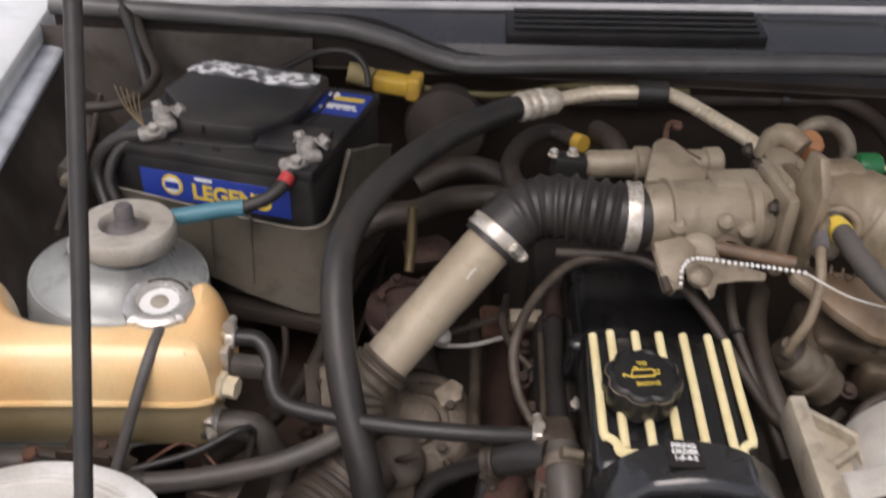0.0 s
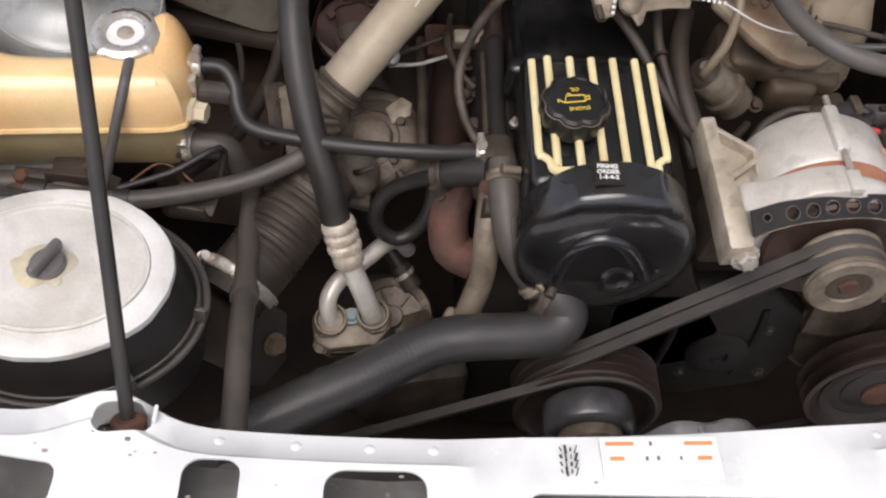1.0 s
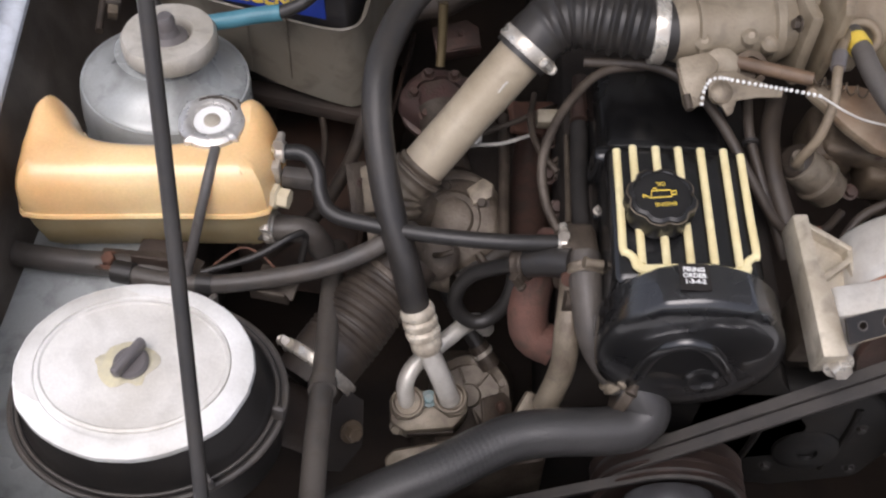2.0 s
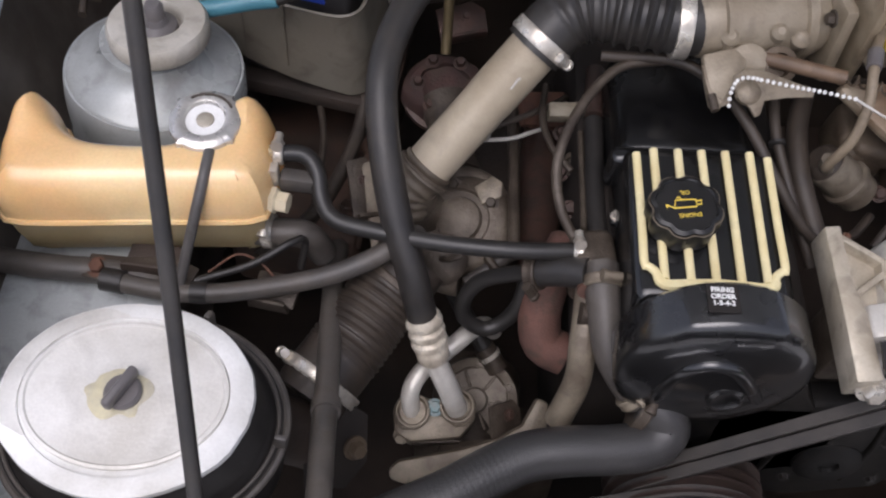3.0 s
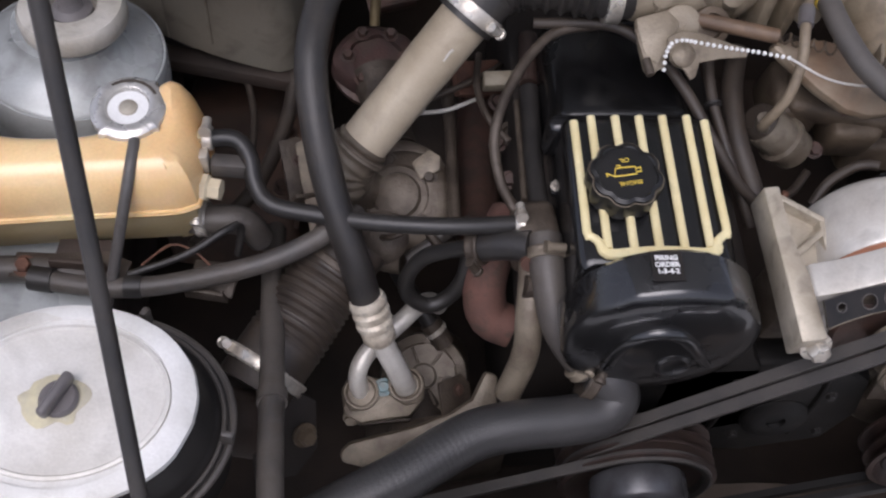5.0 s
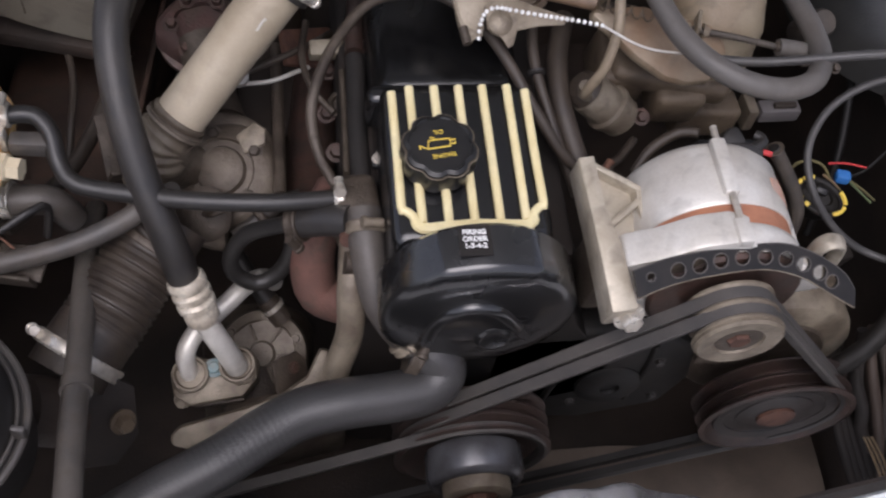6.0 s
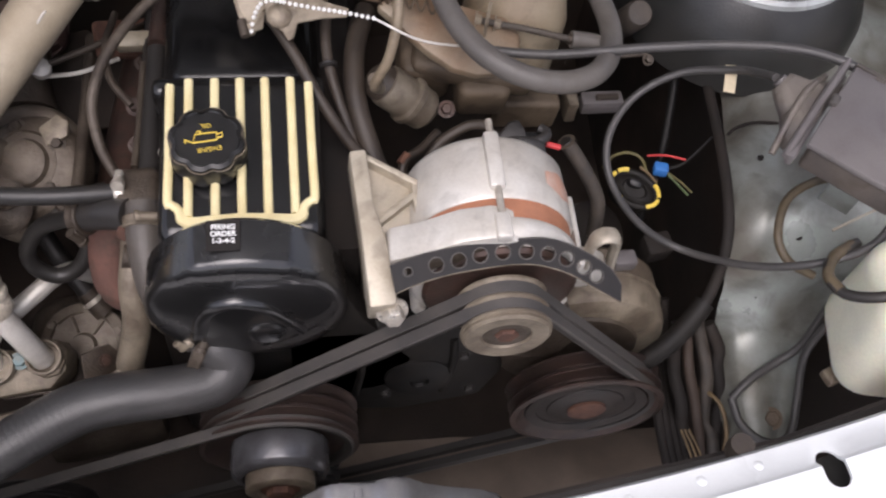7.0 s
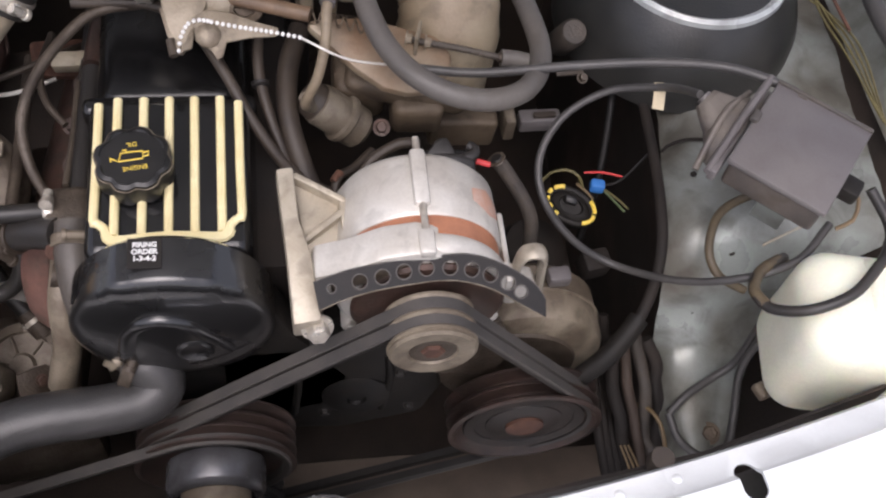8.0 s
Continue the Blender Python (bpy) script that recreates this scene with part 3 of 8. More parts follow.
SEAL = material("grey_seal", (0.135, 0.13, 0.125), 0.3, second=(0.09, 0.085, 0.08), amount=0.7, scale=14, bump=0.05)
BULKHEAD_GREY = material("bulkhead_grey", (0.135, 0.118, 0.104), 0.45, second=(0.06, 0.05, 0.042), amount=0.8, scale=9, bump=0.1, grime=0.5)


def rise(x):
    """Height of the bulkhead edge, which steps up beside the battery."""
    s = min(max((0.02 - x) / 0.17, 0), 1)
    return 0.05 * s * s * (3 - 2 * s)


xs = [-0.54 + 0.038 * i for i in range(41)]
sheet("bulkhead_edge", [[(x, 0.44, 0.92), (x, 0.437, 0.935 + rise(x)), (x, 0.46, 0.94 + rise(x)), (x, 0.50, 0.925 + rise(x)), (x, 0.55, 0.915)] for x in xs], FIRE, "dirty painted edge of the bulkhead", 0.003)
def seal_height(x):
    """Height of the bulkhead seal, which steps up beside the battery."""
    return float(np.interp(x, (-0.6, -0.4, -0.297, -0.15, -0.09, -0.05, -0.016, 0.03, 0.13, 0.49, 0.95), (0.993, 0.9905, 0.9885, 0.981, 0.966, 0.950, 0.940, 0.9395, 0.9465, 0.9655, 0.985)))


solid("bulkhead_seal", tube([(x, 0.435, seal_height(x)) for x in xs], 0.0125, 14, step=0.02), SEAL, "grey rubber seal along the bulkhead", kind="structure")
sheet("battery_bulkhead", [[(x, 0.428, 0.78), (x, 0.430, 0.86), (x, 0.431, 0.92), (x, 0.434, 0.965)] for x in (-0.58, -0.5, -0.42, -0.34, -0.26, -0.2)], BULKHEAD_GREY, "dusty grey bulkhead panel behind the battery", 0.003)
COWL = material("grey_cowl", (0.022, 0.0225, 0.024), 0.24, second=(0.05, 0.05, 0.05), amount=0.7, scale=7, bump=0.06)
sheet("cowl", [[(x, 0.50, 0.905), (x, 0.52, 0.938 + 0.03 * (x - 0.1)), (x, 0.58, 0.945 + 0.03 * (x - 0.1)), (x, 0.66, 0.955 + 0.03 * (x - 0.1)), (x, 0.76, 0.985), (x, 0.86, 1.02)] for x in xs], COWL, "dark grey plastic cowl under the windscreen")
solid("cowl_grille", block((0.36, 0.07, 0.02), pose(0.235, 0.562, 0.952, 7, -2, 1), 0.004), MATT_BLACK, "black cowl air grille panel", kind="structure")
for k in range(4):
    solid("grille_slat", tube([(0.065, 0.536 + 0.017 * k, 0.957 + 0.002 * k), (0.405, 0.540 + 0.017 * k, 0.968 + 0.002 * k)], 0.0028, 8, straight=True), MATT_BLACK, "thin slat of the cowl grille", kind="structure")
solid("cowl_strip", tube([(x, 0.622, 0.957 + 0.04 * (x - 0.1)) for x in xs[::4]], 0.007, 10, flat=0.6), material("pale_strip", (0.42, 0.42, 0.42), 0.35, scale=20), "pale grey trim strip above the cowl", kind="structure")
sheet("windscreen", [[(x, 0.86, 1.02), (x, 1.1, 1.17), (x, 1.5, 1.42)] for x in xs[::5]], GLASS_DARK, "dark reflective windscreen", 0.005)
sheet("hood", [[(x, 0.56, 1.06), (x, 0.29, 1.34), (x, -0.01, 1.65), (x, -0.27, 1.90)] for x in (-0.55, -0.2, 0.2, 0.6, 0.95)], HOOD_LINER, "raised hood with a dusty pale painted underside", 0.02)


# ---- strut towers ----
def strut_tower_left():
    t = thing("strut_tower", (-0.335, 0.03, 0.72), "grey painted strut tower with a dusty bearing ring and nut", "strut tower")
    part("tower_body", turned([(0.0925, -0.16), (0.091, -0.03), (0.0895, -0.012), (0.087, -0.005), (0.083, -0.001), (0.077, 0.002), (0.069, 0.0065), (0.061, 0.012), (0.055, 0.0175), (0.0515, 0.0225), (0.050, 0.027), (0.0492, 0.033), (0, 0.033)], (-0.337, 0.028, 0.866), (0.10, 0, 1), seg=72), PAINT_TOWER, t)
    part("shoulder_crease", tube([axes((-0.337, 0.028, 0.866), (0.10, 0, 1)) @ Vector((0.0868 * math.cos(a), 0.0868 * math.sin(a), -0.0052)) for a in (2 * math.pi * i / 90 for i in range(91))], 0.0016, 6, straight=True), PAINT_TOWER, t)
    part("bearing_ring", turned([(0.046, 0), (0.049, 0.004), (0.049, 0.018), (0.046, 0.0225), (0.026, 0.0235), (0.0235, 0.020), (0.023, 0.010), (0, 0.010)], (-0.323, 0.026, 0.903), (0, 0, 1), seg=56), BEARING, t, "pale bearing ring")
    part("stud_base", turned([(0.020, 0), (0.019, 0.008), (0.012, 0.012), (0.010, 0.018), (0, 0.018)], (-0.323, 0.026, 0.912), (0, 0, 1), seg=32), GREY_PLASTIC, t)
    part("nut", lathe(bmesh.new(), [(0.0095, 0), (0.0095, 0.013), (0.007, 0.017), (0, 0.017)], axes((-0.323, 0.026, 0.929), (0, 0, 1)), 12), GREY_PLASTIC, t, "dark grey strut nut")


def strut_tower_right():
    t = thing("strut_tower", (0.705, 0.07, 0.75), "deep dished strut tower with a shiny rim", "strut tower")
    # side is coloured far darker than the dished top
    part("tower_body", turned([(0.132, -0.09), (0.129, -0.055), (0.122, -0.035), (0.111, -0.016), (0.0975, 0.0)], (0.705, 0.075, 0.93), (0, 0, 1), seg=64), material("tower_side", (0.018, 0.019, 0.019), 0.3, second=(0.04, 0.038, 0.034), amount=0.6, scale=10), t, "near-black side of the tower below its grey top")
    part("dished_top", turned([(0.099, -0.006), (0.098, 0.004), (0.094, 0.007), (0.089, 0.004), (0.083, -0.012), (0.07, -0.02), (0.04, -0.016), (0.03, -0.006), (0, -0.006)], (0.705, 0.075, 0.93), (0, 0, 1), seg=64), PAINT_TOWER, t, "grey-green dished top with a bright rim")
    for k in (0, 1):
        part("paint_mark", turned([(0.0035, 0), (0.0055, 0.0005), (0.0055, 0.001), (0.0035, 0.001)], (0.745 + 0.007 * k, 0.013 + 0.006 * k, 0.921), (0, -0.3, 1), seg=16), YELLOW_PLUG, t)


strut_tower_left()
strut_tower_right()


# ---- engine ----
def engine_block():
    t = thing("engine_block", (0.19, 0.05, 0.4), "dirty dark engine block and cylinder head", "engine")
    part("block", block((0.19, 0.50, 0.36), pose(0.19, 0.02, 0.60), 0.02), SOOT, t)
    part("cylinder_head", block((0.20, 0.40, 0.10), pose(0.188, -0.03, 0.80), 0.01), SOOT, t, "sooty dark cylinder head")
    part("gearbox_housing", block((0.26, 0.18, 0.30), pose(0.19, 0.33, 0.62), 0.05, 4), SOOT, t)


engine_block()
TILT = pose(0.187, -0.17, 0.913, 6, 0, 1)


def valve_cover():
    t = thing("valve_cover", (0.187, -0.10, 0.84), "gloss black valve cover with raised gold fins", "engine cover")
    bm = block((0.142, 0.165, 0.085), TILT @ pose(0.0, 0.0, -0.044), 0.012, 4, taper=0.94)
    part("front_cover", bm, GLOSS_BLACK, t)
    part("rear_cover", block((0.148, 0.15, 0.08), pose(0.184, -0.015, 0.862, 4, 0, 1), 0.02, 5, taper=0.9), REAR_BLACK, t)
    part("cover_step", block((0.15, 0.02, 0.05), pose(0.184, -0.088, 0.882, 8, 0, 1), 0.008, 3), GLOSS_BLACK, t)
    # fins: seven bars, the outer pair curving into the front rim
    fins = [-0.0575, -0.042, -0.0205, 0.0005, 0.0215, 0.043, 0.0585]
    for k, x in enumerate(fins):
        outer = k in (0, 6)
        top = 0.0705 if not outer else 0.0655
        s = -1 if k == 0 else 1
        line = [(x, top, 0.0015), (x, 0.0, 0.0015), (x, -0.060, 0.0015)]
        if outer:
            line = [(x, top, 0.0015), (x, 0.0, 0.0015), (x + s * 0.0005, -0.045, 0.0015), (x - s * 0.002, -0.048, 0.0015), (x - s * 0.008, -0.053, 0.0015), (x - s * 0.0105, -0.062, 0.0015)]
        pts = [TILT @ Vector(p) for p in line]
        part("fin", tube(pts, 0.0038, 8, flat=0.85 if outer else 0.85, up=(1, 0, 0), step=0.004), GOLD, t)
    rim = [(-0.047, -0.058), (-0.043, -0.0645), (-0.02, -0.0635), (0.0, -0.0625), (0.02, -0.0635), (0.044, -0.0645), (0.049, -0.058)]
    part("gold_rim", tube([TILT @ Vector((x, y, 0.0012)) for x, y in rim], 0.0036, 8, flat=1.4, up=(0, 0, 1), step=0.004), GOLD, t, "gold front rim of the fins")
    part("cover_bolt", hexhead((0.119, -0.135, 0.866), (0, 0, 1), 0.0042, 0.007), STEEL, t)
    part("bolt_lug", block((0.016, 0.014, 0.006), pose(0.121, -0.135, 0.862), 0.002), TIMING_BLACK, t)


valve_cover()


def oil_cap():
    t = bpy.data.objects["valve_cover"]
    m = TILT @ Matrix.Translation((-0.025, -0.003, 0)) @ Matrix.Rotation(radians(8), 4, "Z")

    def wave(a, k):
        return 1.0 if k > 5 else 1 - 0.10 * (0.5 + 0.5 * math.cos(8 * a)) ** 2
    cap = part("oil_cap", lathe(bmesh.new(), [(0.026, 0), (0.0305, 0.002), (0.0318, 0.006), (0.0318, 0.021), (0.0300, 0.026), (0.0265, 0.0275), (0.0252, 0.0262), (0, 0.026)], m, 96, wave), CAP_BLACK, t, "black scalloped oil filler cap")
    # thin pale ring paints the white-grey highlight along the cap's edge
    part("edge_highlight", tube([m @ Vector((0.0311 * wave(a, 0) * math.cos(a), 0.0311 * wave(a, 0) * math.sin(a), 0.0238)) for a in (2 * math.pi * i / 120 for i in range(121))], 0.0006, 6, straight=True), ALLOY_DUSTY, cap, "pale worn edge with its highlight painted in")
    top = m @ Matrix.Translation((0, 0, 0.0262))
    can = bmesh.new()
    for pts in ([(-0.017, 0.001), (-0.011, -0.003), (-0.0085, 0.0045), (0.001, 0.0045)], [(-0.011, -0.003), (0.008, -0.003), (0.0085, 0.004), (0.001, 0.0045)],
                [(0.0085, 0.002), (0.013, 0.003), (0.0125, -0.001), (0.008, -0.001)], [(-0.017, 0.001), (-0.0168, -0.0025)], [(-0.004, 0.0045), (-0.004, 0.007), (-0.007, 0.007)]):
        sweep(can, [top @ Vector((x, y + 0.001, 0.0002)) for x, y in pts], 0.0007, 6, straight=True)
    part("oil_can_symbol", can, YELLOW, cap, "yellow oil can symbol")
    lettering("OIL", 0.0055, top @ pose(0.001, 0.0125, 0.0002, 0, 0, 180), YELLOW, cap)
    lettering("ENGINE", 0.0055, top @ pose(0.001, -0.0095, 0.0002, 0, 0, 180), YELLOW, cap)


oil_cap()


def timing_cover():
    t = thing("timing_cover", (0.187, -0.27, 0.66), "gloss black timing belt cover with a firing order label", "engine cover")
    c = (0.190, -0.256, 0.862)

    def facets(a, k):
        """The drum is round, with two soft corners beside the crown of its front edge."""
        w = abs(a - math.pi / 2)
        return 1 + (0.018 * math.exp(-((w - 0.46) / 0.085) ** 2) - 0.010 * math.exp(-(w / 0.34) ** 4)) * (0.2, 0.3, 0.6, 1, 1, 0.9, 0.3, 0, 0, 0, 0)[k]
    part("upper_cover", lathe(bmesh.new(), [(0.077, -0.004), (0.0805, 0.0), (0.0808, 0.012), (0.0808, 0.0325), (0.0797, 0.0355), (0.0765, 0.0385), (0.071, 0.0405), (0.062, 0.0425), (0.048, 0.0435), (0.02, 0.044), (0, 0.044)], axes(c, (0, -1, -0.05)) @ Matrix.Diagonal((1, 1.09, 1, 1)), 180, facets), TIMING_BLACK, t)
    part("skirt", plate([(-0.074, 0.01), (-0.066, -0.06), (-0.04, -0.10), (-0.04, -0.2), (0.09, -0.22), (0.14, -0.2), (0.15, -0.14), (0.1, -0.06), (0.075, 0.01)], 0.03, axes((0.188, -0.250, 0.872), (0, -1, 0), (1, 0, 0)), 0.004), OILY_BLACK, t)
    part("ridge", tube([(0.150, -0.296, 0.835), (0.156, -0.2975, 0.868), (0.168, -0.2990, 0.888), (0.183, -0.2995, 0.895), (0.199, -0.2990, 0.888), (0.214, -0.2975, 0.868), (0.232, -0.294, 0.835)], 0.0085, 18, flat=0.8), TIMING_BLACK, t)
    part("lower_boss", turned([(0.016, -0.004), (0.0155, 0.002), (0.012, 0.0035), (0.009, 0.002), (0, 0.002)], (0.205, -0.2995, 0.838), (0, -1, 0.1), seg=32), TIMING_BLACK, t)
    part("cover_screw", hexhead((0.232, -0.284, 0.826), (0, -1, 0), 0.005, 0.006), MATT_BLACK, t)
    # lower cover, between the crank and pump pulleys
    low = part("lower_cover", plate([(-0.10, 0.09), (0.06, 0.10), (0.10, 0.06), (0.115, -0.01), (0.10, -0.07), (0.02, -0.10), (-0.10, -0.09)], 0.03, axes((0.315, -0.250, 0.700), (0, -1, 0), (1, 0, 0)), 0.008), OILY_BLACK, t, "oily black lower cover")
    part("boss", turned([(0.034, 0), (0.033, 0.006), (0.026, 0.010), (0.010, 0.010), (0.009, 0.006), (0, 0.006)], (0.345, -0.278, 0.69), (0, -1, 0.1), seg=36), OILY_BLACK, low)
    for x, z in ((0.30, 0.755), (0.385, 0.735), (0.40, 0.655), (0.315, 0.65)):
        part("cover_screw", hexhead((x, -0.279, z), (0, -1, 0), 0.005, 0.006), MATT_BLACK, low)
    for x in (0.285, 0.372):
        part("rib", tube([(x, -0.279, 0.77), (x + 0.004, -0.2805, 0.72), (x, -0.279, 0.65)], 0.004, 10), OILY_BLACK, low)
    la = pose(0.1775, -0.2740, 0.9498, 3, 0, 1)
    part("label", block((0.025, 0.026, 0.0008), la, 0.0003, 1), SOOT, t, "black label with white printing")
    for k, text in enumerate(("FIRING", "ORDER", "1-3-4-2")):
        lettering(text, 0.0058, la @ pose(0, 0.0068 - 0.0058 * k, 0.0005), WHITE_PRINT, t, bold=0.0002)


timing_cover()


# ---- belts and pulleys ----
def pulley(parent, name, at, r, grooves, mat, hub=None, hub_mat=None, depth=0.012, dish=0.6):
    prof = [(r * 0.5, 0.0), (r, 0.0), (r, 0.002)]
    for g in range(grooves):
        z = 0.002 + depth * g
        prof += [(r * 0.86, z + depth * 0.4), (r * 0.86, z + depth * 0.6), (r, z + depth)]
        if g < grooves - 1:
            prof += [(r, z + depth + 0.002)]
    top = prof[-1][1]
    prof += [(r, top + 0.002), (r * 0.93, top + 0.003), (r * 0.86, top - 0.002), (r * dish, top - 0.010), (r * 0.35, top - 0.010), (r * 0.3, top - 0.004), (0, top - 0.004)]
    return part(name, turned(prof, at, (0, -1, 0), seg=64), mat, parent)


CRANK, ALT, PUMP = (0.209, 0.655, 0.0705), (0.396, 0.880, 0.0345), (0.508, 0.690, 0.0695)
COMP = (-0.055, 0.50, 0.062)
IDLER = (0.235, 0.495, 0.032)


def hull(circles):
    pts = sorted({(round(cx + r * math.cos(a), 5), round(cz + r * math.sin(a), 5)) for cx, cz, r in circles for a in (2 * math.pi * i / 72 for i in range(72))})

    def half(seq):
        out = []
        for q in seq:
            while len(out) > 1 and (out[-1][0] - out[-2][0]) * (q[1] - out[-2][1]) - (out[-1][1] - out[-2][1]) * (q[0] - out[-2][0]) <= 0:
                out.pop()
            out.append(q)
        return out[:-1]
    return half(pts) + half(pts[::-1])


def belt(y, circles, label, width=0.011, thick=0.007):
    loop = hull(circles)
    t = thing("drive_belt", (loop[0][0], y, loop[0][1]), label, "belt", "drive belts")

    def layer(name, section, mat, note=""):
        """One layer of the belt: a closed strip with a section of (height, offset)."""
        bm = bmesh.new()
        rings = []
        for i, (x, z) in enumerate(loop):
            a, b = loop[i - 1], loop[(i + 1) % len(loop)]
            d = Vector((b[0] - a[0], b[1] - a[1])).normalized()
            rings.append([bm.verts.new((x + d.y * o, y + w, z - d.x * o)) for o, w in section])
        for a, b in zip(rings, rings[1:] + rings[:1]):
            for k in range(len(section)):
                j = (k + 1) % len(section)
                bm.faces.new((a[k], a[j], b[j], b[k]))
        part(name, bm, mat, t, note)
    h = width / 2
    layer("belt_back", [(0.0012, -h * 0.92), (0.0012, h * 0.92), (0.0004, h), (-0.0014, h), (-0.0014, -h), (0.0004, -h)], BELT, "worn fabric back")
    layer("belt_core", [(-0.0014, -h * 0.97), (-0.0014, h * 0.97), (-thick, h * 0.7), (-thick, -h * 0.7)], RUBBER_NEW, "black rubber core")


def pulleys():
    t = thing("crank_pulley", (0.206, -0.30, 0.60), "dark rusty crankshaft pulley with three grooves and damper hub", "pulley")
    pulley(t, "sheave", (0.209, -0.295, 0.655), 0.0765, 3, material("oily_pulley", (0.05, 0.038, 0.034), 0.45, 0.4, second=(0.085, 0.055, 0.046), amount=0.6, scale=30, grime=0.4), depth=0.012, dish=0.62)
    part("damper", turned([(0.047, 0), (0.047, 0.026), (0.044, 0.031), (0.040, 0.033), (0.036, 0.033), (0.035, 0.028), (0, 0.028)], (0.209, -0.332, 0.655), (0, -1, 0), seg=48), DAMPER_GREY, t, "black damper hub")
    part("crank_hub", turned([(0.033, 0), (0.033, 0.014), (0.030, 0.016), (0.022, 0.016), (0.021, 0.012), (0, 0.012)], (0.209, -0.362, 0.655), (0, -1, 0), seg=40), ALLOY_DUSTY, t, "worn steel hub")
    part("crank_bolt", hexhead((0.209, -0.374, 0.655), (0, -1, 0), 0.013, 0.009), RUST, t, "rusty crank bolt")
    belt(-0.306, (CRANK, ALT, PUMP, IDLER), "worn grey rubber drive belt round three pulleys")
    belt(-0.320, (CRANK, ALT, PUMP, IDLER), "worn grey rubber drive belt round three pulleys")
    belt(-0.3335, ((0.209, 0.655, 0.0705), COMP), "worn grey rubber belt to the air conditioning compressor")
    i = thing("idler_pulley", (0.235, -0.31, 0.46), "small dark idler pulley under the crankshaft pulley", "pulley")
    pulley(i, "sheave", (0.235, -0.298, 0.495), 0.036, 2, MATT_BLACK)
    c = thing("compressor_pulley", (-0.055, -0.31, 0.48), "black grooved air conditioning compressor pulley", "pulley")
    pulley(c, "sheave", (-0.055, -0.320, 0.50), 0.066, 2, MATT_BLACK)


pulleys()


def alternator():
    t = thing("alternator", (0.395, -0.22, 0.80), "bright alloy alternator with an exposed copper band", "alternator")
    c = Vector((0.393, -0.180, 0.874))

    def ring(y0, y1, r, name, mat, label="", edge=0.004):
        return part(name, turned([(r * 0.8, y0), (r - edge, y0), (r, y0 + edge), (r, y1 - edge), (r - edge, y1), (r * 0.8, y1)], c, (0, -1, 0), seg=64), mat, t, label)
    part("rear_housing", turned([(0.03, -0.012), (0.055, -0.010), (0.066, -0.002), (0.0715, 0.006), (0.0725, 0.058), (0.0705, 0.062), (0.05, 0.062)], c, (0, -1, 0), seg=64), ALLOY, t)
    part("orange_stain", tube([c + Vector((0.0728 * math.cos(radians(a)), -0.035, 0.0728 * math.sin(radians(a)))) for a in range(22, 58, 4)], 0.013, 12, flat=0.05, up=(0, 1, 0), radius=lambda u, q: 1 - 0.5 * abs(2 * u - 1)), material("orange_stain", (0.62, 0.36, 0.26), 0.5, 0.2, second=(0.6, 0.5, 0.44), amount=0.8, scale=50), t, "orange heat stain")
    ring(0.060, 0.082, 0.0695, "copper_band", OCHRE_COPPER, "orange copper stator band", 0.001)
    part("front_housing", turned([(0.05, 0.080), (0.0705, 0.080), (0.0725, 0.083), (0.0725, 0.092), (0.069, 0.097), (0.05, 0.100), (0.02, 0.101), (0, 0.101)], c, (0, -1, 0), seg=64), ALLOY, t)
    for a in (92, 215, 330):
        x, z = 0.0735 * math.cos(radians(a)), 0.0735 * math.sin(radians(a))
        bm = block((0.013, 0.055, 0.010), Matrix.Translation(c + Vector((x, -0.028, z))) @ Matrix.Rotation(radians(90 - a), 4, "Y"), 0.003)
        block((0.013, 0.024, 0.010), Matrix.Translation(c + Vector((x, -0.091, z))) @ Matrix.Rotation(radians(90 - a), 4, "Y"), 0.003, bm=bm)
        lug = part("lug", bm, ALLOY, t)
        part("through_bolt", tube([c + Vector((x * 1.02, 0.012, z * 1.02)), c + Vector((x * 1.02, -0.100, z * 1.02))], 0.003, 10, straight=True), STEEL, lug)
    part("rear_cap", turned([(0.032, 0), (0.030, 0.012), (0.02, 0.016), (0, 0.016)], (0.405, -0.175, 0.888), (0.1, 1, 0.2), seg=28), MATT_BLACK, t, "black plastic rear cap")
    part("terminal_cover", plate([(-0.020, -0.006), (-0.010, 0.006), (-0.005, 0.013), (0.004, 0.014), (0.009, 0.003), (0.010, -0.008)], 0.022, axes((0.4165, -0.163, 0.912), (0, -0.35, 0.94), (1, 0, 0)), 0.003), MATT_BLACK, t, "black plastic terminal cover")
    part("terminal_rail", tube([(0.402, -0.176, 0.9265), (0.417, -0.1765, 0.9295), (0.430, -0.177, 0.9275), (0.4395, -0.1775, 0.922)], 0.0056, 12, flat=0.7), MATT_BLACK, t)
    part("terminal_hook", tube([(0.4305, -0.173, 0.924), (0.437, -0.171, 0.925), (0.4435, -0.168, 0.925), (0.4450, -0.162, 0.9245), (0.440, -0.1575, 0.924)], 0.0048, 10), MATT_BLACK, t, "black plastic hook")
    part("terminal_base", block((0.056, 0.02, 0.016), pose(0.420, -0.160, 0.904, 20, 0, 0), 0.004), CAP_BLACK, t)
    part("red_terminal", tube([(0.449, -0.161, 0.9065), (0.4615, -0.1635, 0.9040)], 0.0027, 10, straight=True), RED, t, "red terminal sleeve")
    # cast mounting arm to the bracket
    bm = plate([(-0.006, 0.004), (0.02, 0.013), (0.05, 0.030), (0.075, 0.035), (0.12, 0.02), (0.12, -0.03), (0.06, -0.03), (-0.006, -0.02)], 0.032, axes((0.308, -0.250, 0.914), (0, -1, 0), (1, 0, 0)), 0.004)
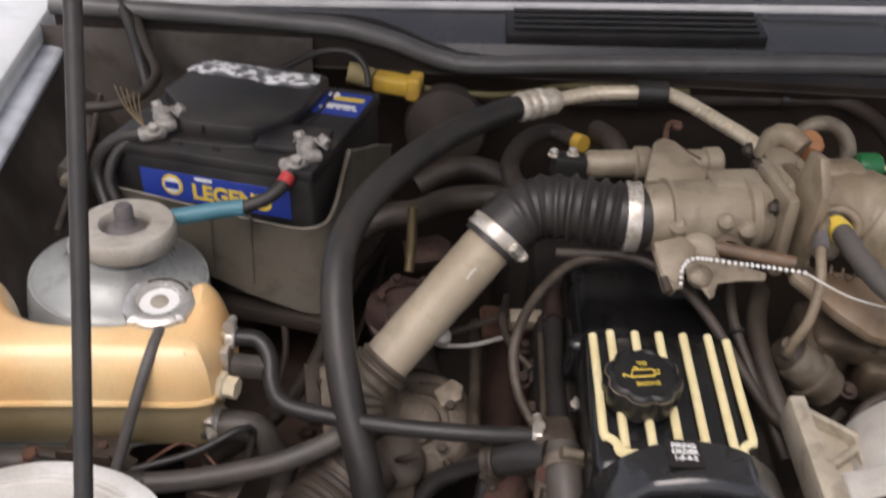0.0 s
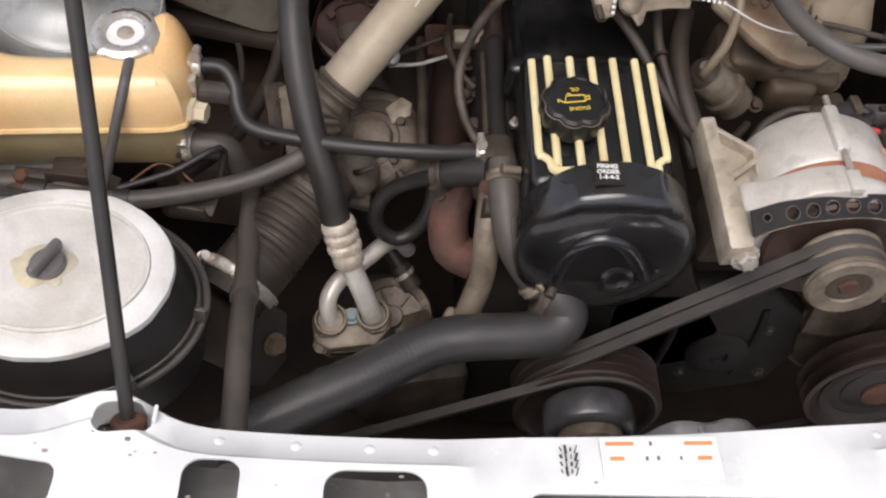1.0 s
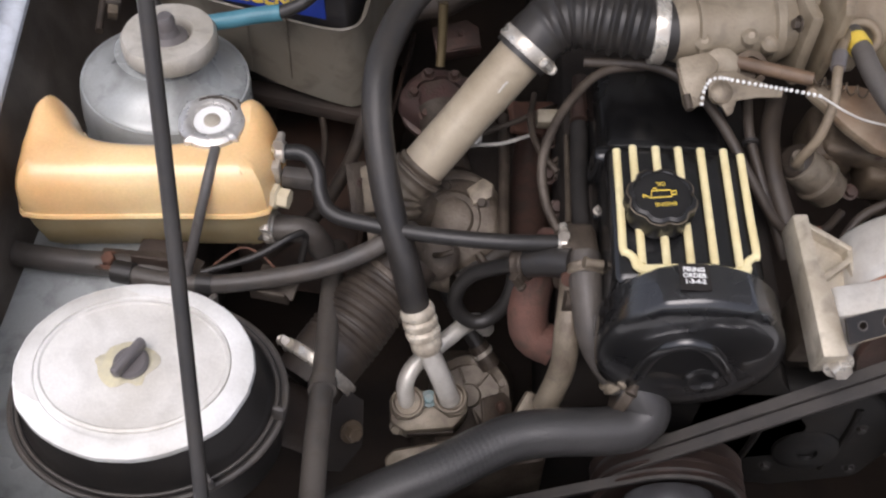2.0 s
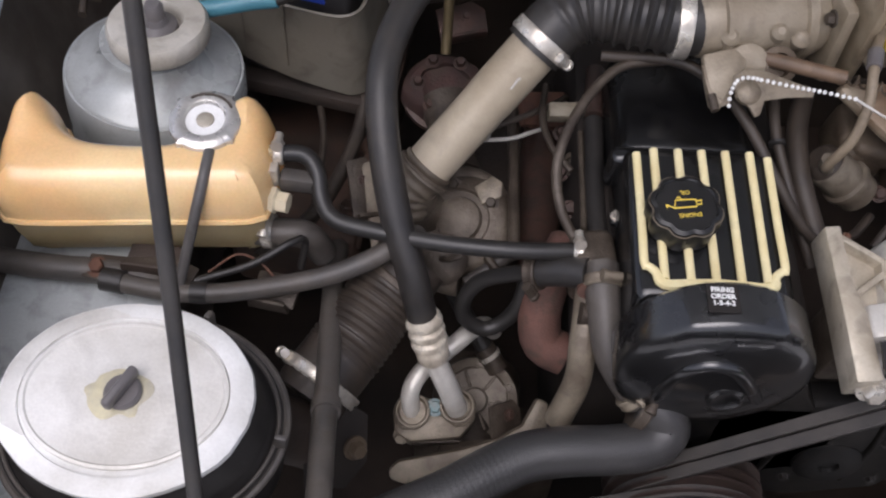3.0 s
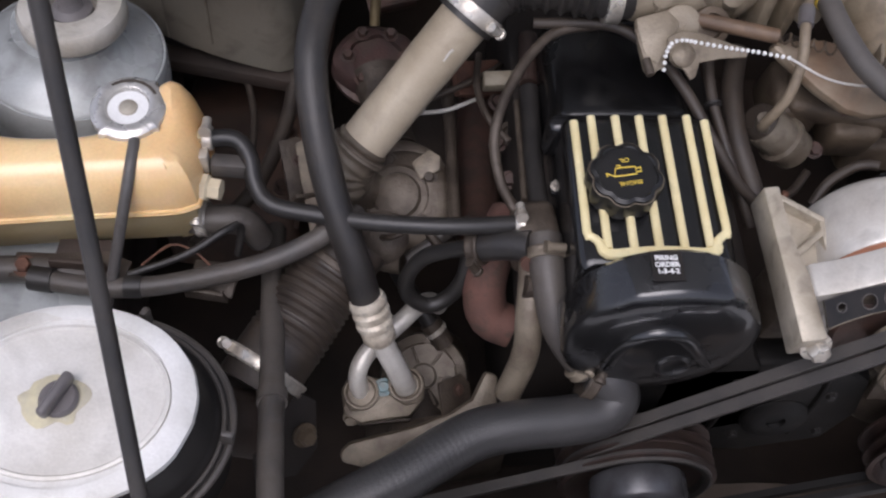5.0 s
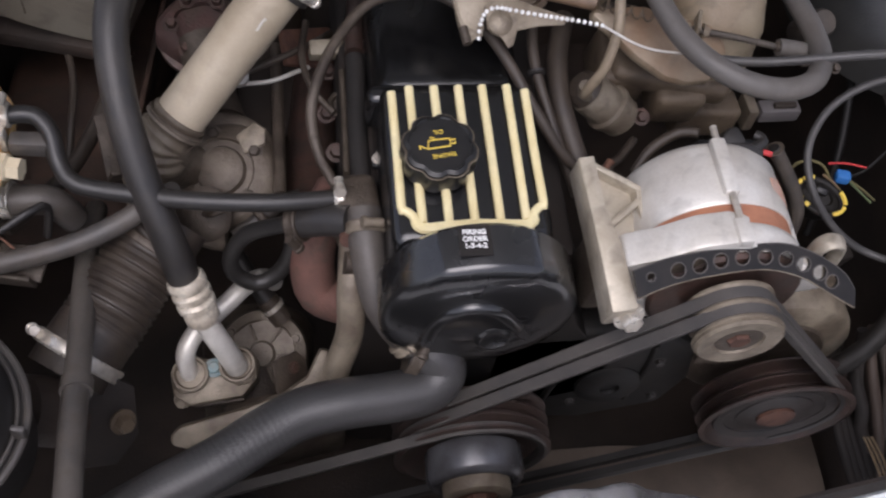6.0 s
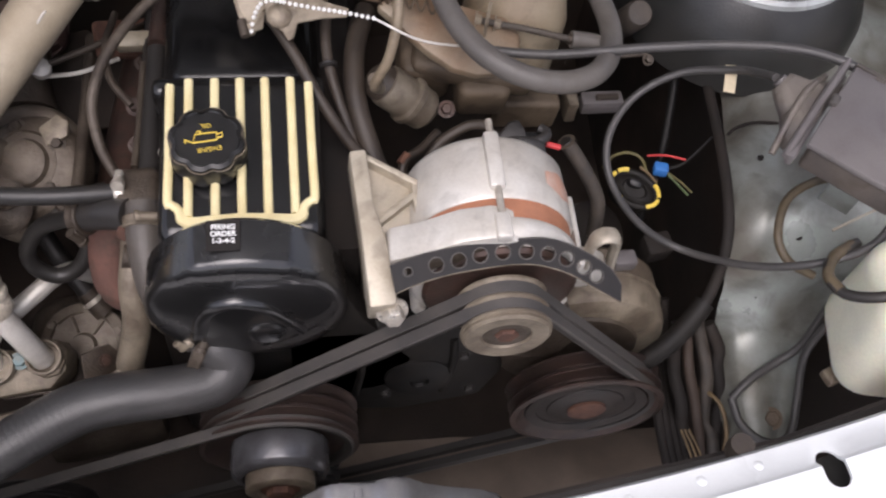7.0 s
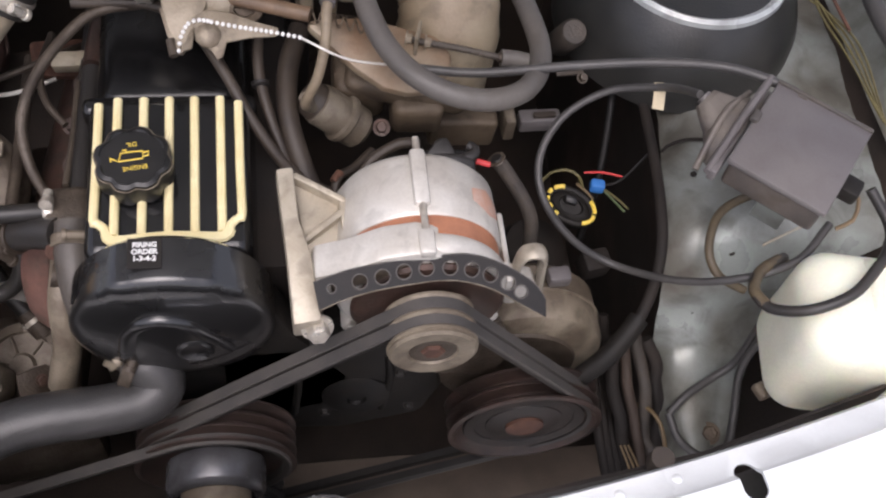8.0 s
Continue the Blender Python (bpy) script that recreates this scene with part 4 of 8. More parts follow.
    part("mounting_arm", bm, ALLOY, t, "cast alloy mounting arm")
    bm = bmesh.new()
    sweep(bm, [(0.474, -0.262, 0.872), (0.4735, -0.262, 0.896), (0.475, -0.262, 0.909), (0.480, -0.262, 0.915), (0.488, -0.262, 0.915), (0.4935, -0.262, 0.909), (0.496, -0.262, 0.885), (0.500, -0.262, 0.850)], 0.0036, 10, flat=2.2, up=(1, 0, 0))
    part("ear", bm, ALLOY_EAR, t, "looped cast alloy adjusting ear")
    part("ear_web", plate([(-0.022, 0.012), (0.014, -0.004), (0.03, -0.04), (0.0, -0.05), (-0.03, -0.03)], 0.012, axes((0.474, -0.256, 0.886), (0, -1, 0), (1, 0, 0)), 0.003), ALLOY, t)
    part("side_strap", block((0.005, 0.070, 0.024), Matrix.Translation(c + Vector((0.0735, -0.06, 0.004))), 0.002), ALLOY, t, "bright side strap")
    fan = turned([(0.064, 0), (0.065, 0.003), (0.062, 0.006), (0.03, 0.007), (0, 0.007)], (0.397, -0.281, 0.872), (0, -1, 0), seg=56)
    part("fan", fan, RUST_DARK, t, "dark rusty cooling fan")
    p = pulley(t, "pulley", (0.396, -0.297, 0.880), 0.0375, 2, ALLOY_DUSTY, depth=0.014, dish=0.5)
    part("pulley_face", turned([(0.0, -0.002), (0.012, -0.002), (0.0175, -0.001), (0.021, 0.004), (0.034, 0.005), (0.0365, 0.003), (0.036, 0)], (0.396, -0.329, 0.880), (0, -1, 0), seg=48), ALLOY_DUSTY, t)
    part("hub_recess", turned([(0.0205, 0), (0.0185, 0.0012), (0.012, 0.0005), (0, 0.0005)], (0.396, -0.3305, 0.880), (0, -1, 0), seg=36), ALLOY_OLD, t, "dark hub recess")
    part("pulley_nut", hexhead((0.396, -0.322, 0.880), (0, -1, 0), 0.010, 0.012), RUST, t, "rusty pulley nut")


alternator()
ch = thing("capped_hose", (0.478, -0.165, 0.89), "open black rubber hose end behind the alternator", "hose")
part("hose_body", tube([(0.470, -0.1535, 0.8985), (0.480, -0.158, 0.886), (0.490, -0.165, 0.873), (0.501, -0.173, 0.857), (0.509, -0.182, 0.838), (0.512, -0.19, 0.80)], 0.0068, 16), HARNESS, ch)
part("hose_rim", band((0.4700, -0.1535, 0.8985), (-0.55, 0.25, 0.8), 0.0070, 0.0018, 0.0010), ALLOY_OLD, ch, "pale worn rim")
part("hose_mouth", turned([(0.0056, 0), (0.0050, 0.0006), (0, 0.0006)], (0.4693, -0.1532, 0.8995), (-0.55, 0.25, 0.8), seg=20), CAP_BLACK, ch)


def adjusting_bar():
    t = thing("adjusting_bar", (0.40, -0.285, 0.88), "black slotted steel adjusting bar with a row of holes", "bracket")
    m = axes((0.396, -0.2965, 0.929), (0, -0.62, 0.78), (1, 0, 0))
    low = [p.to_2d() for p in smooth_line([(-0.0905, -0.018, 0), (-0.073, -0.011, 0), (-0.0466, -0.004, 0), (0.0, 0.002, 0), (0.025, 0.0005, 0), (0.048, -0.007, 0), (0.066, -0.0175, 0), (0.0895, -0.031, 0)], 0.010)]
    up = [p.to_2d() for p in smooth_line([(-0.0946, 0.0035, 0), (-0.0684, 0.012, 0), (-0.0464, 0.0157, 0), (-0.0243, 0.0191, 0), (0.0, 0.0211, 0), (0.025, 0.0218, 0), (0.043, 0.0177, 0), (0.0614, 0.0091, 0), (0.080, -0.0035, 0), (0.0895, -0.0173, 0)], 0.010)]
    holes = [(-0.0808, -0.0015, 0.0036)] + [(x, y, 0.0060) for x, y in ((-0.0588, 0.0032), (-0.0412, 0.0062), (-0.0243, 0.0097), (-0.0065, 0.0117), (0.0123, 0.0117), (0.0295, 0.0095), (0.0445, 0.0050))] + [(0.0585, -0.0020, 0.0060), (0.0690, -0.0095, 0.0055)]
    part("bar", plate([tuple(p) for p in up] + [tuple(p) for p in low[::-1]], 0.004, m @ Matrix.Translation((0, 0, -0.004)), 0, holes), BAR, t, smooth=False)
    # pale tube paints the highlight on the bar's lower bevel
    part("lower_flange", tube([m @ Vector((p.x, p.y, -0.0012)) for p in low], 0.0012, 8), ALLOY_DUSTY, t, "lower edge in pale alloy as a painted highlight")
    part("upper_edge", tube([m @ Vector((p.x, p.y, -0.001)) for p in up], 0.0008, 6), GREY_TUBE, t)
    for x, y, r in holes:
        part("hole_rim", tube([m @ Vector((x + r * math.cos(a), y + r * math.sin(a), 0.0001)) for a in (2 * math.pi * i / 20 for i in range(21))], 0.0006, 6, straight=True), GREY_TUBE, t)
    part("backing_strip", tube([m @ Vector((x, y, -0.012)) for x, y, r in holes[:5]], 0.010, 8, flat=0.2, up=(0, 0, 1)), ALLOY_OLD, t, "dusty strip behind the holes")


adjusting_bar()


def alternator_bracket():
    t = thing("alternator_bracket", (0.29, -0.25, 0.80), "cast alloy alternator bracket with a hexagon bolt", "bracket")
    bm = plate([(-0.010, 0.066), (0.004, 0.067), (0.006, 0.02), (0.014, -0.012), (0.018, -0.066), (-0.004, -0.068), (-0.006, -0.01)], 0.034, pose(0.287, -0.245, 0.890, 11, 0, 2), 0.0025)
    part("bracket_body", bm, BRACKET_ALLOY, t)
    part("lower_leg", block((0.026, 0.05, 0.06), pose(0.298, -0.25, 0.86, 8, 0, 2), 0.005), ALLOY_OLD, t)
    wm = pose(0.288, -0.178, 0.900, 11, 6, 2)
    part("web", plate([(0, 0), (0.04, -0.022), (0.042, -0.066), (0.008, -0.072)], 0.010, wm, 0.002), BRACKET_ALLOY, t)
    part("web_rib", block((0.048, 0.006, 0.024), wm @ pose(0.020, -0.012, 0.010, 0, 0, -29), 0.002), BRACKET_ALLOY, t, "raised rib of the bracket")
    part("web_rib", block((0.054, 0.006, 0.022), wm @ pose(0.022, -0.046, 0.010, 0, 0, 38), 0.002), BRACKET_ALLOY, t, "raised rib of the bracket")
    part("web_rib", block((0.006, 0.044, 0.022), wm @ pose(0.040, -0.044, 0.010, 0, 0, 2), 0.002), BRACKET_ALLOY, t, "raised rib of the bracket")
    part("hex_bolt", hexhead((0.304, -0.311, 0.892), (0.1, -0.9, 0.3), 0.009, 0.013), STEEL, t, "bright hexagon bolt")


alternator_bracket()


def steering_pump():
    t = thing("steering_pump", (0.50, -0.25, 0.62), "power steering pump with a rusty grooved pulley", "pump")
    part("pump_body", turned([(0.05, 0), (0.080, 0.004), (0.088, 0.012), (0.089, 0.060), (0.086, 0.068), (0.076, 0.073), (0, 0.075)], (0.506, -0.19, 0.705), (0, -1, 0), seg=56), ALLOY_DUSTY, t, "dusty pale pump body")
    part("reservoir_seam", turned([(0.0892, 0), (0.0906, 0.002), (0.0892, 0.004)], (0.506, -0.225, 0.705), (0, -1, 0), seg=56), ALLOY_DUSTY, t)
    # brown disc paints the shadow on the pump face, leaving a pale rim
    part("front_shadow_disc", turned([(0.070, 0), (0.068, 0.003), (0.040, 0.004), (0, 0.004)], (0.496, -0.2645, 0.702), (0, -1, 0), seg=48), ALLOY_OLD, t, "brown disc painting the shadowed pump front")
    part("pump_foot", block((0.05, 0.05, 0.06), pose(0.455, -0.235, 0.742, 0, 10, 0), 0.008, 3), OILY_BLACK, t, "oily pump foot")
    part("pump_bracket", plate([(-0.035, -0.03), (-0.03, 0.04), (0.02, 0.045), (0.04, 0.0), (0.02, -0.035)], 0.008, axes((0.452, -0.272, 0.765), (0, -1, 0.2), (1, 0, 0)), 0.002), ALLOY_OLD, t, "dirty steel pump bracket")
    pulley(t, "pulley", (0.508, -0.296, 0.690), 0.0765, 2, PULLEY_BROWN, depth=0.014, dish=0.7)
    part("pulley_dish", turned([(0.062, 0), (0.060, 0.003), (0.050, 0.001), (0.048, -0.002), (0.040, -0.002), (0.038, 0.001), (0.030, 0.002), (0.024, 0.004), (0, 0.004)], (0.508, -0.320, 0.690), (0, -1, 0), seg=48), PULLEY_DISH, t, "black pulley dish")
    part("pulley_bolt", turned([(0.019, 0), (0.019, 0.004), (0.012, 0.007), (0.007, 0.006), (0, 0.006)], (0.508, -0.323, 0.690), (0, -1, 0), seg=32), RUST, t, "rusty pulley hub")


steering_pump()


# ---- hoses, pipes and cables ----
def hose(name, label, pts, r, mat, clamps=(), category="hose", seg=14, radius=None, sleeve=(), group="", straight=False, body="hose_body", step=0.006):
    """A hose with its clamps (place, axis, radius, width, screw side, metal) and sleeves (points, radius, metal, label)."""
    if not clamps and not sleeve:
        return solid(name, tube(pts, r, seg, radius=radius, straight=straight, step=step), mat, label, category, group)
    t = thing(name, pts[0], label, category, group)
    part(body, tube(pts, r, seg, radius=radius, straight=straight, step=step), mat, t)
    for at, axis, cr, w, screw, cm in clamps:
        part("clamp", band(at, axis, cr, w, screw=screw), cm, t, "metal hose clamp")
    for sp, sr, sm, sl in sleeve:
        part("sleeve", tube(sp, sr, seg, straight=len(sp) == 2), sm, t, sl)
    return t


def crimp(at, end, r):
    """A crimped metal ferrule with three rings between two places."""
    a, b = Vector(at), Vector(end)
    n = (b - a).length
    prof = [(0, 0), (r * 0.98, 0)]
    for k in range(3):
        z = n * (0.04 + 0.22 * k)
        prof += [(r * 1.10, z + n * 0.03), (r * 1.13, z + n * 0.08), (r * 1.10, z + n * 0.13), (r * 0.90, z + n * 0.17), (r * 0.90, z + n * 0.20)]
    prof += [(r, n * 0.72), (r, n * 0.9), (r * 0.75, n), (0, n)]
    return turned(prof, a, b - a, seg=28)


def ac_hose():
    t = thing("air_conditioning_hose", (-0.045, -0.20, 0.74), "thick black rubber air conditioning hose with crimped alloy ends", "hose")
    pts = [(-0.052, -0.209, 0.790), (-0.064, -0.187, 0.832), (-0.080, -0.156, 0.872), (-0.093, -0.115, 0.915), (-0.099, -0.07, 0.948), (-0.094, -0.03, 0.965), (-0.076, 0.02, 0.978), (-0.042, 0.085, 0.984), (0.0, 0.155, 0.982), (0.045, 0.218, 0.975), (0.068, 0.244, 0.971)]
    part("hose_body", tube(pts, 0.0145, 18), RUBBER, t)
    part("lower_ferrule", crimp((-0.0525, -0.207, 0.795), (-0.0385, -0.226, 0.745), 0.0158), FERRULE, t, "bright crimped ferrule")
    part("upper_ferrule", crimp((0.063, 0.239, 0.972), (0.112, 0.276, 0.968), 0.0155), FERRULE, t, "bright crimped ferrule")
    part("lower_pipe", tube([(-0.0395, -0.225, 0.750), (-0.031, -0.233, 0.731), (-0.022, -0.238, 0.706), (-0.0140, -0.241, 0.678)], 0.0110, 16), ALLOY, t, "dull alloy pipe")
    part("upper_pipe", tube([(0.106, 0.272, 0.968), (0.138, 0.291, 0.968), (0.165, 0.299, 0.969), (0.22, 0.305, 0.97), (0.244, 0.303, 0.97), (0.265, 0.279, 0.97), (0.29, 0.238, 0.97), (0.322, 0.186, 0.968), (0.345, 0.14, 0.955)], 0.0088, 14), AC_PIPE, t, "bright bent alloy pipe")
    part("foam_sleeve", tube([(0.208, 0.304, 0.97), (0.243, 0.304, 0.97)], 0.0145, 16, straight=True), MATT_BLACK, t, "black foam sleeve on the pipe")


ac_hose()


def compressor():
    t = thing("compressor", (-0.02, -0.2, 0.55), "dusty cast alloy air conditioning compressor with two pipes", "compressor")
    part("compressor_body", turned([(0.055, -0.02), (0.06, -0.012), (0.061, 0.0), (0.055, 0.10), (0.05, 0.115), (0, 0.115)], (0.0, -0.150, 0.555), (0, -1, -0.1), seg=48), ALLOY_OLD, t)
    em = axes((0.008, -0.190, 0.600), (-0.08, -0.45, 0.89))
    part("end_plate", lathe(bmesh.new(), [(0.045, -0.03), (0.047, 0.008), (0.0455, 0.013), (0.036, 0.016), (0.034, 0.013), (0.014, 0.013), (0.012, 0.020), (0, 0.020)], em, 44), ALLOY_MID, t, "round dusty cast cover")
    for k in range(6):
        ca, sa = math.cos(k * 1.047 + 0.4), math.sin(k * 1.047 + 0.4)
        part("end_bolt", hexhead(em @ Vector((0.039 * ca, 0.039 * sa, 0.014)), em.to_3x3() @ Vector((0, 0, 1)), 0.0042, 0.005), ALLOY_MID, t)
        part("cooling_rib", block((0.018, 0.003, 0.008), em @ Matrix.Rotation(k * 1.047 + 0.9, 4, "Z") @ Matrix.Translation((0.024, 0, 0.013)), 0.001, 1), ALLOY_MID, t)
    m = axes((-0.036, -0.2415, 0.674), (0, -0.35, 0.95), (1, 0.06, 0.12))
    head = plate([(-0.041, -0.020), (-0.042, 0.004), (-0.034, 0.016), (-0.012, 0.015), (0.002, 0.010), (0.010, 0.018), (0.032, 0.020), (0.042, 0.008), (0.040, -0.012), (0.024, -0.028), (-0.026, -0.030)], 0.050, m @ Matrix.Translation((0, 0, -0.056)), 0.003)
    part("block_recess", block((0.05, 0.004, 0.016), m @ pose(0.0, -0.030, -0.030, 0, 0, 0), 0.003), ALLOY_OLD, t)
    part("manifold_block", head, ALLOY_DUSTY, t, "dusty alloy pipe block")
    yoke = plate([(-0.040, -0.008), (-0.036, 0.012), (-0.022, 0.018), (-0.008, 0.010), (0.006, 0.011), (0.018, 0.019), (0.036, 0.014), (0.041, -0.004), (0.034, -0.016), (0.020, -0.018), (0.006, -0.006), (-0.006, -0.006), (-0.018, -0.018), (-0.034, -0.018)], 0.008, m @ Matrix.Translation((0, 0, -0.006)), 0.002)
    part("yoke", yoke, ALLOY_DUSTY, t, "pale clamping yoke of the pipes")
    for x, y in ((-0.0222, -0.001), (0.0222, 0.002)):
        part("pipe_collar", lathe(bmesh.new(), [(0.0172, -0.002), (0.0178, 0.004), (0.0170, 0.008), (0.0148, 0.0085), (0.0130, 0.003), (0, 0.002)], m @ Matrix.Translation((x, y, 0)), 28), ALLOY_DUSTY, t, "pale pipe collar")
    part("block_bolt", hexhead(m @ Vector((0.0, 0.002, 0.001)), m.to_3x3() @ Vector((0, 0, 1)), 0.0062, 0.007), material("verdigris", (0.16, 0.26, 0.28), 0.6, second=(0.25, 0.26, 0.24), amount=0.8, scale=80), t, "blue-stained bolt")
    part("face_bolt", hexhead(m @ Vector((-0.034, -0.022, -0.022)), (-0.2, -0.8, 0.5), 0.0062, 0.009), ALLOY_DUSTY, t)
    part("face_bolt", hexhead((0.03, -0.222, 0.648), (-0.1, -0.35, 0.95), 0.005, 0.007), ALLOY_OLD, t)
    part("return_pipe", tube([(0.022, -0.142, 0.668), (0.010, -0.155, 0.700), (-0.004, -0.172, 0.715), (-0.019, -0.1876, 0.714), (-0.036, -0.202, 0.709), (-0.052, -0.217, 0.704), (-0.0610, -0.233, 0.695), (-0.0595, -0.243, 0.670)], 0.0092, 16), ALLOY, t, "curved bright alloy pipe")
    arm = axes((0, -0.27, 0.63), (0, -0.5, 0.86), (1, 0, 0))
    part("mounting_arm", plate([(-0.077, -0.024), (-0.079, -0.014), (-0.070, -0.006), (-0.007, 0.009), (0.030, 0.022), (0.052, 0.036), (0.066, 0.064), (0.078, 0.060), (0.077, 0.032), (0.060, 0.006), (0.015, -0.012), (-0.055, -0.030)], 0.022, arm @ Matrix.Translation((0, 0, 0.004)), 0.004), ALLOY_DUSTY, t, "dusty alloy mounting arm")
    part("lower_bracket", block((0.12, 0.05, 0.09), pose(0.03, -0.27, 0.59, 0, 0, 10), 0.012), ALLOY_OLD, t)


compressor()

hose("air_conditioning_line", "dark hose ending in a ribbed alloy fitting", [(-0.03, -0.10, 0.70), (-0.012, -0.125, 0.68), (0.004, -0.143, 0.662), (0.016, -0.155, 0.648)], 0.0095, MATT_BLACK,
     sleeve=[([(0.013, -0.152, 0.651), (0.030, -0.168, 0.632)], 0.0115, ALLOY_OLD, "dull alloy fitting"), ([(0.018, -0.157, 0.6455), (0.021, -0.1595, 0.6425)], 0.0128, STEEL, "bright crimped ring")])


def intake_pipe():
    t = thing("intake_pipe", (-0.06, -0.07, 0.84), "dusty beige metal intake pipe with a ribbed rubber elbow", "intake pipe")
    a, b = Vector((-0.058, -0.074, 0.846)), Vector((0.046, 0.003, 0.953))
    part("pipe", tube([a + (b - a) * k for k in (-0.02, 0.2, 0.4, 0.6, 0.8, 0.97)], 0.0235, 28, radius=lambda u, s: 1.0 + 0.035 * (u > 0.55) * min((u - 0.55) * 20, 1)), PIPE_CREAM, t)
    part("pipe_scar", tube([a + (b - a) * 0.64 + Vector((0.008, -0.018, 0.014)), a + (b - a) * 0.69 + Vector((0.008, -0.018, 0.0155)), a + (b - a) * 0.72 + Vector((0.008, -0.019, 0.0145))], 0.0012, 6), ALLOY, t)
    part("lower_boot", tube([a + (b - a) * 0.04, a - (b - a) * 0.06, a - (b - a) * 0.16, a - (b - a) * 0.24 + Vector((0.004, -0.006, -0.012))], 0.0252, 28, step=0.0015, radius=lambda u, s: 1 + 0.045 * math.sin(s * 620) - 0.10 * max(u - 0.35, 0)), LOWER_BOOT, t, "dusty ribbed lower boot")
    part("boot_band", band(a - (b - a) * 0.02, b - a, 0.0262, 0.006), ALLOY_MID, t, "dull boot band")
    # ribbed rubber elbow, then the clamp by the throttle
    el = [b - (b - a) * 0.05, Vector((0.058, 0.012, 0.963)), Vector((0.078, 0.019, 0.972)), Vector((0.10, 0.018, 0.976)), Vector((0.13, 0.012, 0.977)), Vector((0.165, 0.006, 0.976)), Vector((0.184, 0.006, 0.976))]

    def ribs(u, s):
        w = min(max((u - 0.14) * 12, 0), 1) * min(max((0.86 - u) * 12, 0), 1) * (0.55 + 0.45 * (u > 0.5))
        return 0.95 + 0.14 * w * max(math.sin(s * 2 * math.pi / 0.0135), -0.25)
    part("rubber_elbow", tube(el, 0.0305, 30, radius=ribs, step=0.002), RUBBER, t, "ribbed black rubber elbow")
    d = (b - a).normalized()
    part("clamp", band(b - d * 0.005, d, 0.0288, 0.0135, screw=(0.6, -0.8, 0.1)), STEEL, t, "bright hose clamp")
    part("cuff", tube([b - d * 0.017, b - d * 0.008], 0.029, 28, straight=True), RUBBER, t)
    part("clamp", band((0.166, 0.006, 0.976), (1, -0.02, 0), 0.0315, 0.0135, screw=(0, 0.5, -0.8)), STEEL, t, "bright hose clamp")


intake_pipe()


def throttle_body():
    t = thing("throttle_assembly", (0.24, 0.01, 0.94), "dusty beige alloy throttle body with idle valve and linkage", "throttle body")
    ax = (1, 0.16, 0)
    part("bore", turned([(0.029, -0.005), (0.0315, 0.0), (0.0325, 0.02), (0.034, 0.06), (0.034, 0.105), (0.030, 0.112), (0, 0.112)], (0.182, 0.007, 0.976), ax, seg=44), THROTTLE, t)
    part("bore_flange", block((0.014, 0.085, 0.085), pose(0.300, 0.028, 0.972, 0, 0, 9), 0.006), THROTTLE, t)
    part("idle_valve", turned([(0.0, -0.006), (0.012, -0.005), (0.0145, 0.0), (0.0145, 0.045), (0.018, 0.047), (0.018, 0.06), (0.0145, 0.062), (0.0145, 0.118), (0.017, 0.12), (0.0172, 0.134), (0.014, 0.137), (0, 0.137)], (0.136, 0.108, 0.975), (1, 0.13, 0), seg=32), THROTTLE, t, "dusty cylindrical idle valve")
    part("valve_plug", block((0.036, 0.022, 0.026), pose(0.115, 0.106, 0.972, 0, 8, 6), 0.004), MATT_BLACK, t, "black plug on the valve")
    bm = hexhead((0.098, 0.104, 0.985), (0, 0, 1), 0.0045, 0.007)
    hexhead((0.117, 0.104, 0.987), (0, 0, 1), 0.0045, 0.007, bm=bm)
    part("plug_clips", bm, STEEL, t, "bright spring clips")
    part("valve_strut", plate([(-0.035, 0.0), (-0.012, 0.058), (0.0, 0.066), (0.012, 0.058), (0.035, 0.0)], 0.012, pose(0.215, 0.048, 0.985, 12, 0, 9), 0.003), THROTTLE, t, "triangular casting rib")
    part("strut_bolt", hexhead((0.214, 0.108, 0.999), (0, -0.2, 1), 0.004, 0.005), ALLOY_OLD, t)
    bm = block((0.03, 0.05, 0.085), pose(0.316, 0.052, 0.965, 0, 6, 9), 0.008, 3)
    block((0.034, 0.032, 0.04), pose(0.332, 0.105, 0.978, 0, 0, 12), 0.01, 3, bm)
    block((0.026, 0.05, 0.03), pose(0.342, 0.005, 0.968, 0, 10, 14), 0.008, 3, bm)
    part("housing_casting", bm, THROTTLE, t)
    part("sensor_cap", turned([(0.017, 0), (0.018, 0.006), (0.016, 0.016), (0.010, 0.020), (0, 0.020)], (0.322, 0.10, 0.985), (0, -0.2, 1), seg=24), THROTTLE, t)
    # linkage plate and spring cylinder below the bore
    lm = axes((0.2216, -0.064, 0.961), (0, -0.55, 0.83), (1, 0, 0))
    part("cast_lug", plate([(-0.0399, 0.0332), (-0.0116, 0.0414), (-0.0002, 0.0306), (-0.0044, 0.0139), (-0.0158, 0.0023), (-0.0219, -0.0154), (-0.0309, -0.0134), (-0.0357, 0.0061)], 0.012, lm @ Matrix.Translation((0, 0, -0.016)), 0.003), THROTTLE, t, "dusty cast lug under the bore")
    part("linkage_plate", plate([(-0.0129, 0.0149), (-0.0008, 0.0221), (0.0166, 0.0201), (0.0442, 0.0109), (0.0593, 0.0069), (0.0571, -0.0007), (0.0349, -0.0021), (0.0152, -0.0058), (0.0118, -0.0183), (0.007, -0.0211), (0.0017, -0.0125), (-0.0105, -0.0048)], 0.004, lm @ Matrix.Translation((0, 0, -0.004)), 0.0012), LINKAGE, t, "dusty throttle linkage lever")
